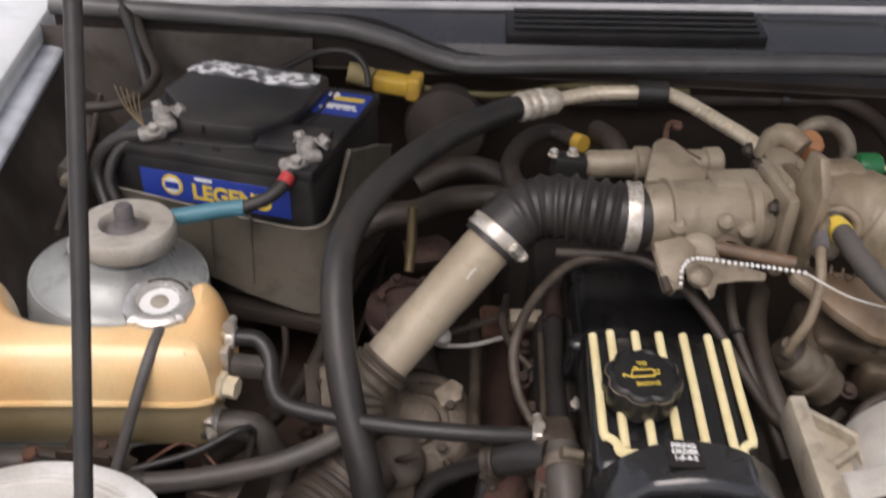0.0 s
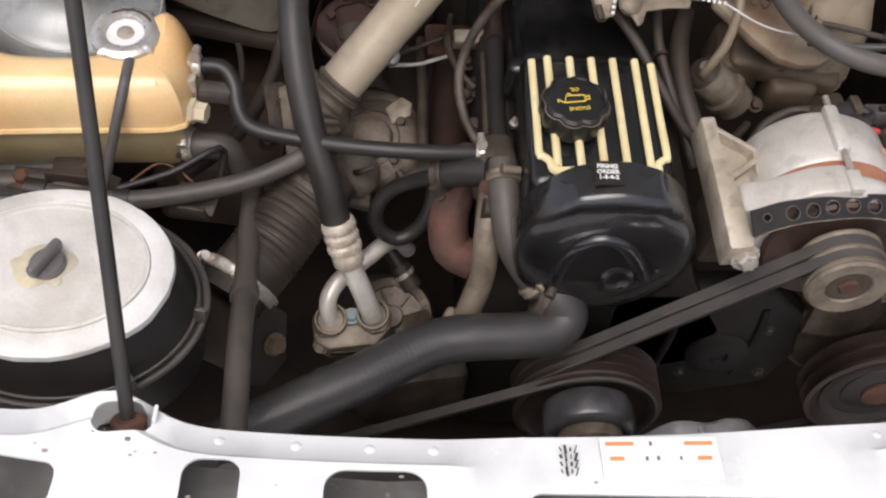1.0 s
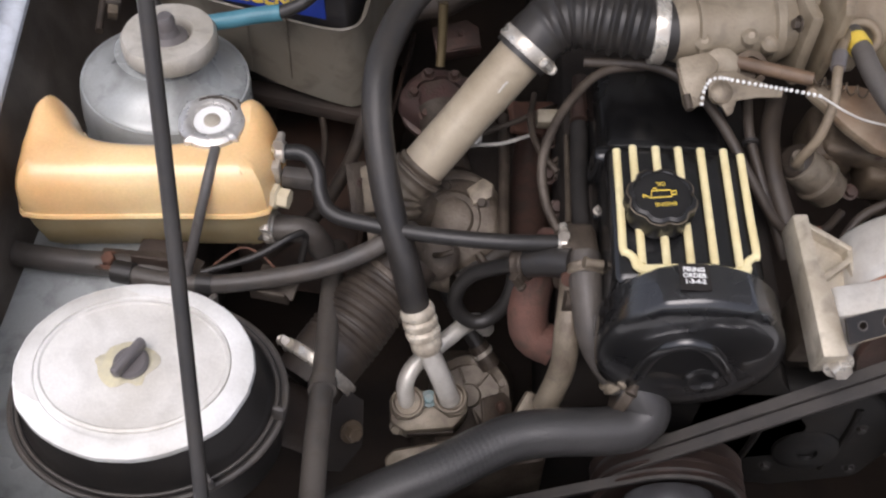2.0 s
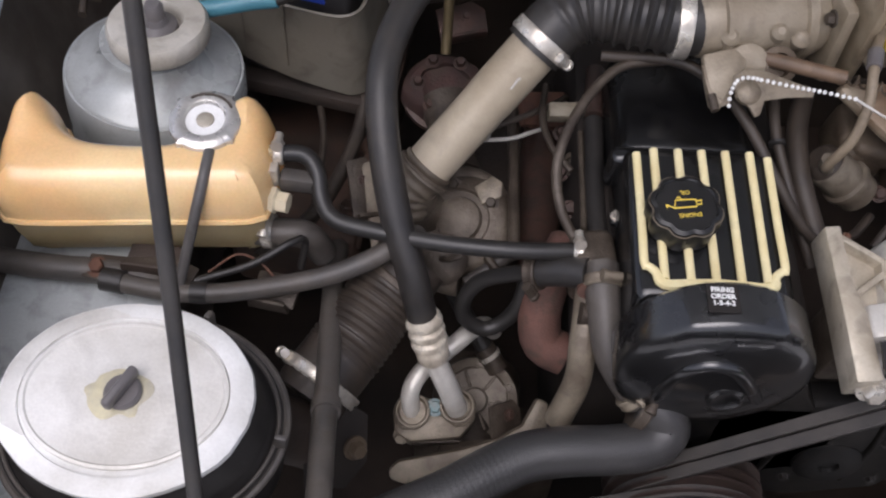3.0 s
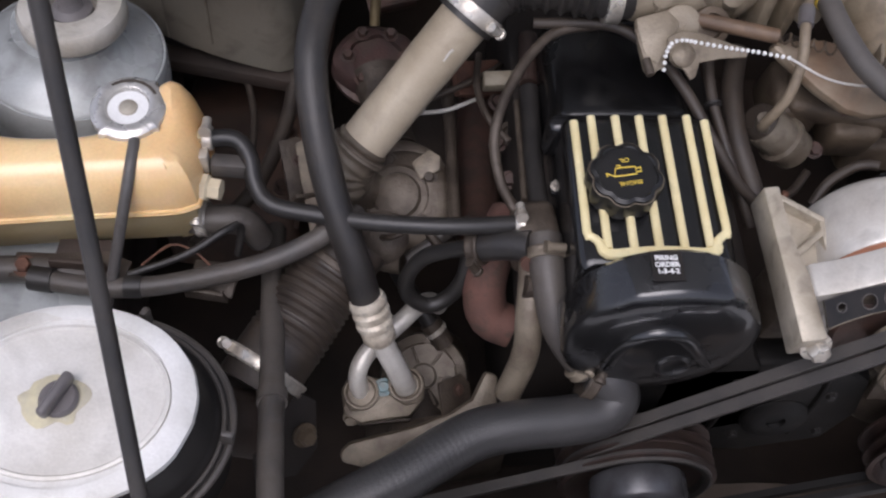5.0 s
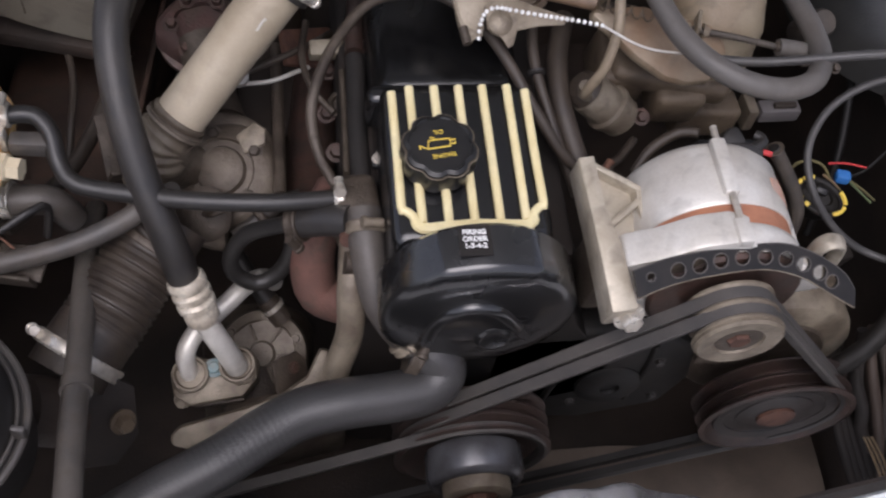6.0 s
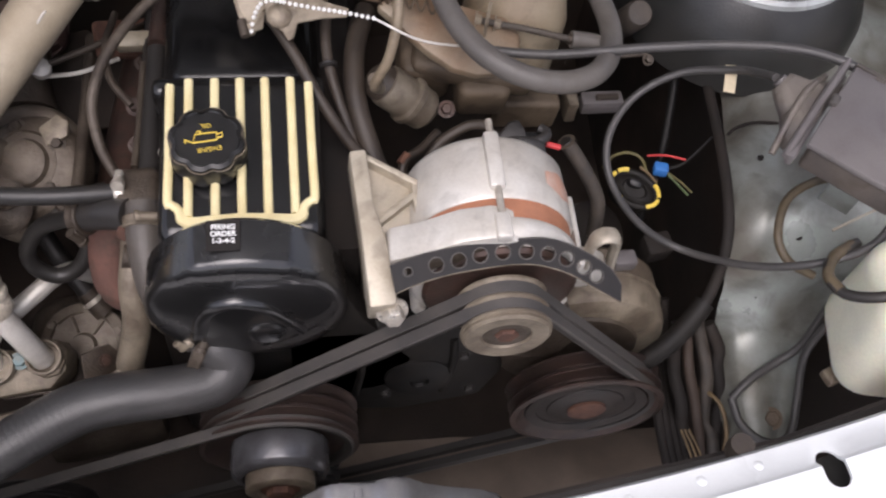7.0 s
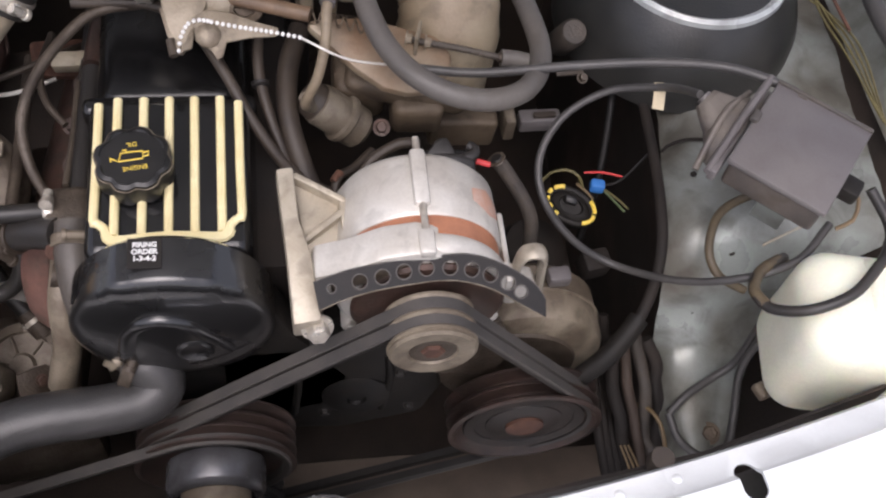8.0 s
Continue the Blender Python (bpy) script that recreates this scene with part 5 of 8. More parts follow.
    part("lug_bolt", hexhead(lm @ Vector((-0.0266, -0.0092, -0.004)), lm.to_3x3() @ Vector((0, 0, 1)), 0.0042, 0.005), LINKAGE, t)
    part("lever_hub", lathe(bmesh.new(), [(0.0105, -0.004), (0.0105, 0.003), (0.008, 0.005), (0.004, 0.0055), (0, 0.0055)], lm, 24), LINKAGE, t)
    part("shaft_boss", turned([(0.020, 0), (0.019, 0.014), (0.014, 0.017), (0.010, 0.018), (0, 0.018)], (0.224, -0.022, 0.957), (0, -0.75, 0.55), seg=28), THROTTLE, t)
    for p, r in (((0.205, -0.020, 0.985), 0.006), ((0.248, -0.016, 0.990), 0.0055), ((0.270, -0.012, 0.982), 0.007)):
        part("boss", turned([(r * 1.5, -0.01), (r * 1.4, 0.002), (r, 0.004), (r * 0.6, 0.006), (0, 0.006)], p, (0, -0.6, 0.8), seg=20), THROTTLE, t)
    part("bore_rib", turned([(0.0335, 0), (0.0365, 0.001), (0.0365, 0.005), (0.0335, 0.006)], (0.196, 0.009, 0.976), ax, seg=44), THROTTLE, t)
    part("bore_rib", turned([(0.0345, 0), (0.038, 0.002), (0.038, 0.010), (0.0345, 0.012)], (0.268, 0.021, 0.976), ax, seg=44), THROTTLE, t)
    part("rib_line", tube([(0.190, 0.080, 1.001), (0.214, 0.106, 1.0035), (0.240, 0.082, 1.001)], 0.0014, 6), CASTING_BROWN, t)
    part("spring_tube", tube([(0.240, -0.026, 0.968), (0.308, -0.046, 0.968)], 0.0068, 14, straight=True), TAN, t, "brown return spring tube")
    part("pivot", turned([(0.007, 0), (0.007, 0.005), (0.004, 0.008), (0, 0.008)], (0.226, -0.054, 0.953), (0, -0.5, 0.86), seg=20), CASTING_BROWN, t, "dirty pivot")
    bm = bmesh.new()
    sweep(bm, [(0.308 + 0.0012 * i, -0.046 - 0.0004 * i + 0.005 * math.sin(i * 0.8), 0.968 + 0.005 * math.cos(i * 0.8)) for i in range(40)], 0.0011, 6, step=0.004, straight=True)
    part("return_spring", bm, CASTING_BROWN, t, "coiled return spring")
    part("inner_flange", plate([(-0.04, -0.05), (-0.046, -0.01), (-0.05, 0.05), (-0.03, 0.078), (-0.008, 0.075), (0.0, 0.045), (0.034, 0.04), (0.046, 0.01), (0.04, -0.045), (0.0, -0.055)], 0.010, axes((0.318, 0.03, 0.972), (1, 0.16, 0), (0, 1, 0)), 0.003), BEIGE_PIPE, t, "tall cast flange")
    for y, z in ((-0.012, 1.005), (0.062, 1.008), (-0.01, 0.945), (0.10, 1.005)):
        part("flange_bolt", hexhead((0.291, y, z), (-1, -0.16, 0), 0.0055, 0.007), ALLOY_OLD, t)
    part("top_elbow", tube([(0.316, 0.125, 0.985), (0.320, 0.128, 1.005), (0.332, 0.122, 1.012), (0.345, 0.108, 1.005)], 0.0125, 16), BEIGE_PIPE, t, "cast elbow on top")
    part("port_ring", tube([(0.356 + 0.016 * math.cos(a), -0.002 + 0.012 * math.sin(a), 0.986 + 0.008 * math.sin(a)) for a in (2 * math.pi * i / 20 for i in range(21))], 0.005, 10, step=0.01), BEIGE_PIPE, t, "cast port ring")
    part("bore_pad", block((0.05, 0.03, 0.012), pose(0.262, 0.03, 1.006, 6, 0, 9), 0.004, 3), THROTTLE, t)
    part("stop_lever", plate([(-0.012, 0.02), (0.008, 0.022), (0.013, -0.004), (0.008, -0.018), (-0.004, -0.020), (-0.010, -0.004)], 0.004, pose(0.196, -0.054, 0.957, 30, 0, 12), 0.001), LINKAGE, t, "dirty stop lever")
    part("stop_screw", tube([(0.190, -0.066, 0.958), (0.193, -0.080, 0.953)], 0.004, 10, straight=True), ALLOY_OLD, t)
    boss = turned([(0.018, 0), (0.017, 0.012), (0.011, 0.014), (0.010, 0.006), (0, 0.006)], (0.252, -0.024, 0.958), (0, -0.7, 0.7), seg=24)
    part("port_boss", boss, CASTING_BROWN, t)


throttle_body()


def bead_chain():
    t = thing("bead_chain", (0.20, -0.086, 0.975), "silver bead chain of the throttle linkage", "chain")
    line = smooth_line([(0.199, -0.09, 0.970), (0.201, -0.079, 0.975), (0.207, -0.068, 0.979), (0.216, -0.066, 0.981), (0.223, -0.068, 0.982)], 0.0042)
    line += smooth_line([(0.226, -0.070, 0.983), (0.25, -0.079, 0.986), (0.275, -0.087, 0.989), (0.298, -0.096, 0.992)], 0.0044)
    me = None
    for p in line:
        if me is None:
            ob = part("bead", turned([(0, -0.0019), (0.0013, -0.0014), (0.0019, 0), (0.0013, 0.0014), (0, 0.0019)], (0, 0, 0), (0, 0, 1), seg=10), WHITE_PRINT, t)
            me = ob.data
        else:
            ob = new("bead", me)
            ob.parent = t
            ob.matrix_parent_inverse = world_of(t).inverted()
        ob.matrix_basis = Matrix.Translation(p)
    part("pull_wire", tube([(0.298, -0.096, 0.992), (0.34, -0.105, 0.975), (0.40, -0.094, 0.955)], 0.0011, 6), ALLOY, t, "thin pull wire")

    spring = bpy.data.objects["throttle_assembly"]
    ax = Vector((0.0371, 0.0147, -0.0208))
    sm = axes((0.3195, -0.039, 0.9585), ax)
    part("return_spring", tube([sm @ Vector((0.0042 * math.cos(k * 0.9), 0.0042 * math.sin(k * 0.9), 0.0007 * k)) for k in range(64)], 0.0008, 6, straight=True), ALLOY_OLD, spring, "thin coiled return spring")

bead_chain()


def intake_manifold():
    t = thing("intake_manifold", (0.40, 0.05, 0.85), "dusty beige cast alloy intake manifold", "manifold")
    part("plenum", tube([(0.325, 0.045, 0.965), (0.365, 0.055, 0.968), (0.405, 0.05, 0.962), (0.435, 0.02, 0.945), (0.44, -0.01, 0.915), (0.43, -0.02, 0.86)], 0.045, 30, radius=lambda u, s: 0.9 + 0.25 * u + 0.02 * math.sin(s * 300)), BEIGE_PIPE, t)
    part("flange", plate([(-0.066, 0.03), (-0.02, 0.045), (0.05, 0.045), (0.066, 0.03), (0.066, 0.008), (0.05, -0.010), (0.03, -0.017), (0.008, -0.017), (-0.02, -0.006), (-0.05, 0.012), (-0.068, 0.022)], 0.014, pose(0.365, -0.075, 0.925, 20, 12, -8), 0.005), FLANGE_CAST, t, "broad rust-stained cast flange")
    # runners are a darker brown than the plenum above
    for size, m in (((0.05, 0.045, 0.05), pose(0.41, -0.055, 0.86, 15, 0, 0)), ((0.12, 0.05, 0.03), pose(0.40, -0.045, 0.885, 18, 8, -6)), ((0.05, 0.06, 0.06), pose(0.355, -0.03, 0.87, 15, 0, 0))):
        part("runner", block(size, m, 0.009, 3), CASTING_BROWN, t, "brown cast runner")
    part("lug", block((0.045, 0.03, 0.028), pose(0.37, 0.065, 1.0, 0, 0, 10), 0.008, 3), BEIGE_PIPE, t)
    for p in ((0.392, -0.062, 0.888), (0.440, -0.058, 0.89), (0.375, -0.078, 0.852)):
        part("manifold_bolt", hexhead(p, (0, -0.5, 0.86), 0.0058, 0.007), RUST_DARK, t)


intake_manifold()


def breather_ring():
    t = thing("lifting_ring", (0.40, 0.19, 0.94), "dusty grey steel lifting ring", "ring")
    pts = [(0.397 + 0.03 * math.cos(a), 0.195 + 0.012 * math.sin(a), 0.958 + 0.03 * math.sin(a)) for a in (2 * math.pi * i / 24 for i in range(25))]
    part("ring", tube(pts, 0.009, 12, step=0.01), ALLOY_DUSTY, t)


breather_ring()
solid("orange_boot", turned([(0.014, -0.012), (0.016, 0), (0.015, 0.014), (0.009, 0.02), (0, 0.02)], (0.358, 0.140, 0.988), (0.3, -0.2, 1), seg=24), ORANGE_BOOT, "orange brown rubber boot", "boot")
solid("green_connector", turned([(0.012, 0), (0.016, 0.004), (0.016, 0.022), (0.012, 0.028), (0, 0.028)], (0.428, 0.172, 0.955), (1, -0.1, 0.1), seg=24), GREEN, "shiny green plastic connector", "connector")
hose("connector_lead", "thin pale wire by the green connector", [(0.453, 0.165, 0.962), (0.465, 0.155, 0.955), (0.46, 0.145, 0.94)], 0.0025, CREAM)
solid("lifting_hook", tube([(0.214, 0.128, 0.98), (0.217, 0.148, 0.985), (0.221, 0.172, 0.99), (0.228, 0.184, 0.99), (0.236, 0.182, 0.99), (0.234, 0.172, 0.99), (0.228, 0.174, 0.99)], 0.003, 10), RUST, "rusty hooked lifting eye", "hook")

# hoses round the engine
hose("coolant_hose", "thin black rubber hose from the coolant tank", [(-0.190, -0.109, 0.898), (-0.166, -0.108, 0.896), (-0.154, -0.119, 0.886), (-0.149, -0.138, 0.872), (-0.135, -0.155, 0.864), (-0.096, -0.164, 0.862), (-0.041, -0.174, 0.864), (0.024, -0.179, 0.866), (0.084, -0.173, 0.862), (0.096, -0.171, 0.86)], 0.0078, RUBBER_NEW,
     [((0.083, -0.173, 0.862), (1, 0, 0), 0.0085, 0.009, (0, 0.3, 1), STEEL), ((-0.189, -0.109, 0.898), (1, 0, 0), 0.0085, 0.009, (-0.2, 0.2, 1), STEEL)])
hose("water_hose", "short grey hose with a bent black tail and worm clamp", [(0.092, -0.196, 0.861), (0.066, -0.186, 0.848), (0.045, -0.179, 0.834)], 0.0142, RUBBER,
     [((0.048, -0.180, 0.836), (0.85, -0.3, 0.5), 0.0148, 0.012, (0, -1, 0), ALLOY_OLD)],
     sleeve=[([(0.046, -0.179, 0.834), (0.024, -0.170, 0.815), (0.0, -0.165, 0.794), (-0.014, -0.172, 0.772), (-0.012, -0.180, 0.752), (0.008, -0.183, 0.738), (0.028, -0.178, 0.748), (0.040, -0.172, 0.772), (0.044, -0.160, 0.795), (0.05, -0.145, 0.80)], 0.0078, RUBBER_NEW, "looped black rubber hose")])
hose("heater_hose", "grey rubber heater hose beside the timing cover", [(0.103, -0.188, 0.864), (0.104, -0.212, 0.857), (0.108, -0.236, 0.843), (0.115, -0.256, 0.825), (0.130, -0.271, 0.806), (0.145, -0.281, 0.793)], 0.0155, GREY_TUBE,
     [((0.104, -0.204, 0.860), (0.02, -0.95, -0.3), 0.0162, 0.010, (0.2, 0.3, 1), ALLOY_DUSTY), ((0.139, -0.278, 0.798), (0.7, -0.5, -0.5), 0.0165, 0.010, (0.4, -0.6, 0.6), ALLOY_DUSTY)])
hose("thermostat_pipe", "dusty beige metal coolant pipe with a rusty tap", [(0.095, -0.196, 0.845), (0.093, -0.222, 0.833), (0.091, -0.243, 0.819), (0.090, -0.262, 0.785), (0.078, -0.278, 0.738)], 0.0125, ALLOY_DUSTY, category="pipe",
     sleeve=[([(0.085, -0.226, 0.843), (0.104, -0.226, 0.838)], 0.010, ALLOY_OLD, "dusty collar"), ([(0.089, -0.2, 0.852), (0.089, -0.213, 0.858)], 0.0075, RUST, "rusty drain tap")])
solid("thermostat_housing", block((0.04, 0.045, 0.06), pose(0.097, -0.172, 0.84, 0, 0, 6), 0.01, 3), ALLOY_OLD, "dusty alloy thermostat housing", "housing")
hose("radiator_hose", "thick black textured radiator hose", [(0.143, -0.281, 0.79), (0.160, -0.287, 0.786), (0.169, -0.298, 0.774), (0.155, -0.311, 0.767), (0.122, -0.319, 0.769), (0.084, -0.324, 0.772), (0.048, -0.331, 0.772), (0.018, -0.345, 0.77), (-0.022, -0.369, 0.768), (-0.071, -0.393, 0.764), (-0.125, -0.42, 0.755), (-0.16, -0.44, 0.745)], 0.0222, HOSE_CLOTH, [((0.148, -0.283, 0.7885), (0.85, -0.3, -0.25), 0.0229, 0.011, (0.1, -0.4, 0.9), ALLOY_OLD)], seg=24, step=0.0014, radius=lambda u, s: 1 + 0.011 * math.sin(2 * math.pi * s / 0.0056) * min(max((u - 0.42) * 6, 0), 1))
hose("oil_return_pipe", "upright dusty grey pipe", [(0.0295, 0.06, 0.80), (0.030, 0.02, 0.80), (0.031, -0.034, 0.80), (0.0316, -0.125, 0.80)], 0.0062, ALLOY_OLD, category="pipe")
hose("dark_coolant_pipe", "black metal coolant pipe with an orange brown end", [(0.105, -0.008, 0.857), (0.104, -0.06, 0.853), (0.103, -0.11, 0.85), (0.105, -0.175, 0.852)], 0.0095, MATT_BLACK, category="pipe",
     sleeve=[([(0.109, 0.06, 0.86), (0.105, -0.004, 0.858)], 0.0098, RUST_DARK, "orange brown hose end")])
hose("pipe_beside_cover", "thin pale metal pipe beside the cover", [(0.092, -0.02, 0.852), (0.092, -0.08, 0.85), (0.091, -0.14, 0.852)], 0.0032, ALLOY_OLD, category="pipe")
hose("breather_tube", "dusty grey plastic breather tube bowed round the cover", [(0.16, 0.0, 0.935), (0.122, -0.008, 0.933), (0.097, -0.03, 0.927), (0.073, -0.07, 0.918), (0.061, -0.107, 0.90), (0.067, -0.138, 0.876), (0.081, -0.160, 0.862)], 0.0048, ALLOY_OLD, seg=12)
hose("cover_loom", "dusty grey cable draped over the valve cover", [(0.10, 0.0, 0.936), (0.169, -0.006, 0.94), (0.206, -0.034, 0.937), (0.232, -0.072, 0.926), (0.255, -0.11, 0.905), (0.286, -0.14, 0.872), (0.32, -0.15, 0.85), (0.345, -0.152, 0.842)], 0.0052, RUBBER_DUSTY, category="cable")
hose("second_loom", "dusty grey cable beside the valve cover", [(0.262, -0.02, 0.925), (0.262, -0.06, 0.91), (0.272, -0.10, 0.89), (0.288, -0.135, 0.862), (0.30, -0.16, 0.84)], 0.005, RUBBER_DUSTY, category="cable",
     clamps=[((0.263, -0.07, 0.906), (0.1, -0.9, -0.4), 0.0058, 0.005, None, MATT_BLACK)])
hose("vacuum_hose", "dusty grey rubber vacuum hose", [(0.30, 0.0, 0.905), (0.288, -0.045, 0.898), (0.287, -0.09, 0.886), (0.297, -0.128, 0.868), (0.31, -0.155, 0.845)], 0.0098, RUBBER_DUSTY)
hose("sensor_lead", "dusty tan rubber lead with a grey ferrule", [(0.345, 0.0, 0.99), (0.33, -0.03, 0.993), (0.322, -0.058, 0.990), (0.320, -0.080, 0.972), (0.313, -0.097, 0.945), (0.303, -0.100, 0.918), (0.303, -0.096, 0.906)], 0.0046, LEAD_TAN, category="cable",
     sleeve=[([(0.327, -0.038, 0.9935), (0.3222, -0.056, 0.9905)], 0.0068, GREY_PLASTIC, "grey ferrule")])
hose("brake_servo_hose", "thick grey rubber servo hose with a yellow band", [(0.347, 0.012, 0.985), (0.351, -0.022, 0.988), (0.357, -0.058, 0.985), (0.370, -0.092, 0.979), (0.391, -0.122, 0.976), (0.420, -0.140, 0.972), (0.454, -0.144, 0.968), (0.485, -0.130, 0.962), (0.506, -0.100, 0.954), (0.515, -0.0625, 0.947), (0.512, -0.02, 0.945), (0.502, 0.04, 0.945), (0.49, 0.12, 0.945)], 0.0098, SERVO_HOSE, seg=18,
     sleeve=[([(0.3485, -0.008, 0.9872), (0.3512, -0.022, 0.988)], 0.0108, YELLOW, "yellow band")])


def filter_can():
    t = thing("pressure_regulator", (0.33, -0.075, 0.84), "dusty beige cylindrical pressure regulator", "regulator")
    part("can", turned([(0.012, -0.004), (0.019, 0.0), (0.02, 0.004), (0.02, 0.026), (0.0235, 0.028), (0.0235, 0.033), (0.021, 0.035), (0.020, 0.05), (0.014, 0.056), (0, 0.056)], (0.314, -0.077, 0.888), (0.76, -0.10, -0.62), seg=36), REGULATOR, t)
    part("end_boot", turned([(0.012, -0.010), (0.0165, -0.006), (0.018, 0.002), (0.015, 0.004), (0, 0.004)], (0.311, -0.0766, 0.8905), (0.76, -0.10, -0.62), seg=28), RUBBER_DUSTY, t, "dusty dark end boot")
    part("spout", tube([(0.318, -0.082, 0.888), (0.306, -0.09, 0.90), (0.303, -0.094, 0.915)], 0.0065, 12), REGULATOR, t)


filter_can()
hose("injector_wire", "thin brown wire with a red clip", [(0.365, -0.10, 0.845), (0.345, -0.125, 0.85), (0.33, -0.14, 0.855), (0.325, -0.165, 0.84)], 0.0042, RUBBER_DUSTY, category="cable", sleeve=[([(0.333, -0.134, 0.857), (0.326, -0.143, 0.855)], 0.0042, RUST, "reddish clip")])
hose("alternator_cable", "dusty grey cable behind the alternator", [(0.345, -0.16, 0.875), (0.36, -0.145, 0.89), (0.385, -0.135, 0.90), (0.40, -0.14, 0.905)], 0.0048, RUBBER_DUSTY, category="cable")
solid("engine_sensor", block((0.07, 0.035, 0.04), pose(0.465, -0.03, 0.80, 0, 4, 2), 0.006, 3), CASTING_BROWN, "dusty brown engine sensor block", "sensor")
con = thing("sensor_connector", (0.51, -0.03, 0.79), "grey plastic sensor connector", "connector")
part("shell", block((0.045, 0.018, 0.018), pose(0.548, -0.03, 0.802, 0, 0, 2), 0.003), GREY_PLASTIC, con)
part("collar", block((0.012, 0.03, 0.03), pose(0.514, -0.03, 0.802, 0, 0, 2), 0.003), ALLOY_DUSTY, con)
part("latch", block((0.024, 0.006, 0.005), pose(0.552, -0.032, 0.813, 0, 0, 2), 0.001), RUBBER_DUSTY, con)


# ---- turbo side of the engine ----
def turbo():
    t = thing("turbocharger", (-0.02, -0.09, 0.70), "dusty cast turbocharger below the intake pipe", "turbocharger")
    hm = axes((-0.020, -0.078, 0.768), (-0.15, -0.42, 0.89))
    part("compressor_housing", lathe(bmesh.new(), [(0.036, -0.03), (0.046, -0.022), (0.052, -0.008), (0.0525, 0.004), (0.049, 0.014), (0.042, 0.021), (0.032, 0.024), (0.030, 0.021), (0.024, 0.021), (0.022, 0.027), (0.014, 0.030), (0, 0.030)], hm, 48, lambda a, k: 1 + 0.10 * math.cos(a + 0.4) * (k < 6)), TURBO_CAST, t, "snail-shaped dusty compressor housing")
    part("volute", tube([hm @ Vector((0.046 * math.cos(a) * (1 + 0.05 * a), 0.046 * math.sin(a) * (1 + 0.05 * a), 0.002)) for a in (0.25 * i for i in range(1, 20))], 0.017, 18, radius=lambda u, s: 0.55 + 0.55 * u), TURBO_CAST, t, "swelling volute")
    part("outlet", tube([(-0.05, -0.070, 0.77), (-0.070, -0.082, 0.80), (-0.066, -0.082, 0.835)], 0.024, 20), TURBO_CAST, t)
    for k in range(5):
        a = 0.5 + 1.256 * k
        part("turbo_bolt", hexhead(hm @ Vector((0.0365 * math.cos(a), 0.0365 * math.sin(a), 0.021)), hm.to_3x3() @ Vector((0, 0, 1)), 0.0055, 0.006), ALLOY_OLD, t)
    part("cast_tab", plate([(-0.014, -0.010), (-0.012, 0.010), (0.010, 0.012), (0.016, 0.0), (0.008, -0.012)], 0.006, hm @ pose(0.030, 0.030, 0.020, 0, 0, 30), 0.002), ALLOY_DUSTY, t, "pale cast tab")
    part("actuator_rod", tube([(-0.005, -0.01, 0.822), (0.025, -0.006, 0.822), (0.05, 0.006, 0.822), (0.062, 0.014, 0.82)], 0.0022, 8), ALLOY, t, "bright actuator rod")
    part("mount", plate([(-0.010, -0.05), (-0.012, 0.05), (0.004, 0.056), (0.012, 0.02), (0.010, -0.05)], 0.006, pose(-0.104, -0.085, 0.790, 20, 0, 10), 0.002), ALLOY_DUSTY, t, "pale steel mounting strap")


turbo()


def exhaust_manifold():
    t = thing("exhaust_manifold", (0.06, -0.1, 0.70), "rusty red-brown exhaust manifold", "manifold")
    part("front_elbow", tube([(0.085, -0.12, 0.80), (0.070, -0.15, 0.795), (0.062, -0.168, 0.782), (0.060, -0.184, 0.76), (0.066, -0.198, 0.742), (0.088, -0.206, 0.736)], 0.021, 18), MANIFOLD, t)
    part("collector", tube([(0.075, 0.10, 0.73), (0.065, 0.0, 0.73), (0.06, -0.08, 0.735), (0.075, -0.13, 0.75)], 0.026, 18), RUST_DARK, t)
    tm = axes((-0.045, 0.085, 0.795), (0.05, -0.35, 0.93))
    housing = part("turbine_housing", lathe(bmesh.new(), [(0.030, -0.05), (0.040, -0.03), (0.043, -0.012), (0.041, 0.006), (0.034, 0.014), (0.026, 0.016), (0.025, 0.010), (0, 0.010)], tm, 44, lambda a, k: 1 + 0.07 * math.cos(2 * a) + 0.05 * math.cos(5 * a + k)), TURBINE, t, "rust-red turbine housing")
    part("band_clamp", lathe(bmesh.new(), [(0.040, -0.018), (0.046, -0.016), (0.046, -0.008), (0.040, -0.006)], tm, 44), RUST_DARK, housing, "dark band clamp")
    for k in range(6):
        part("stud", hexhead(tm @ Vector((0.030 * math.cos(1.047 * k), 0.030 * math.sin(1.047 * k), 0.014)), tm.to_3x3() @ Vector((0, 0, 1)), 0.0055, 0.009), RUST_DARK, housing)
    part("centre_section", tube([(-0.042, 0.070, 0.79), (-0.036, 0.035, 0.785), (-0.030, -0.02, 0.775)], 0.030, 24, radius=lambda u, q: 1 - 0.22 * math.sin(math.pi * u)), ALLOY_OLD, t, "sooty centre section of the turbo")
    for p in ((0.085, -0.085, 0.81), (0.078, -0.03, 0.80), (0.082, 0.03, 0.795)):
        part("stud", hexhead(p, (0, -0.4, 0.9), 0.0065, 0.010), RUST_DARK, t)


exhaust_manifold()
solid("wire_tag", block((0.034, 0.016, 0.022), pose(0.079, 0.020, 0.838, 25, 0, 4), 0.003), CREAM_BOX, "small beige plastic box on a wire", "box")
hose("dipstick_tube", "slim brass coloured dipstick tube", [(-0.045, 0.13, 0.90), (-0.045, 0.115, 0.86), (-0.046, 0.10, 0.835)], 0.0055, material("brass", (0.16, 0.12, 0.06), 0.5, 0.5, scale=40), category="pipe")


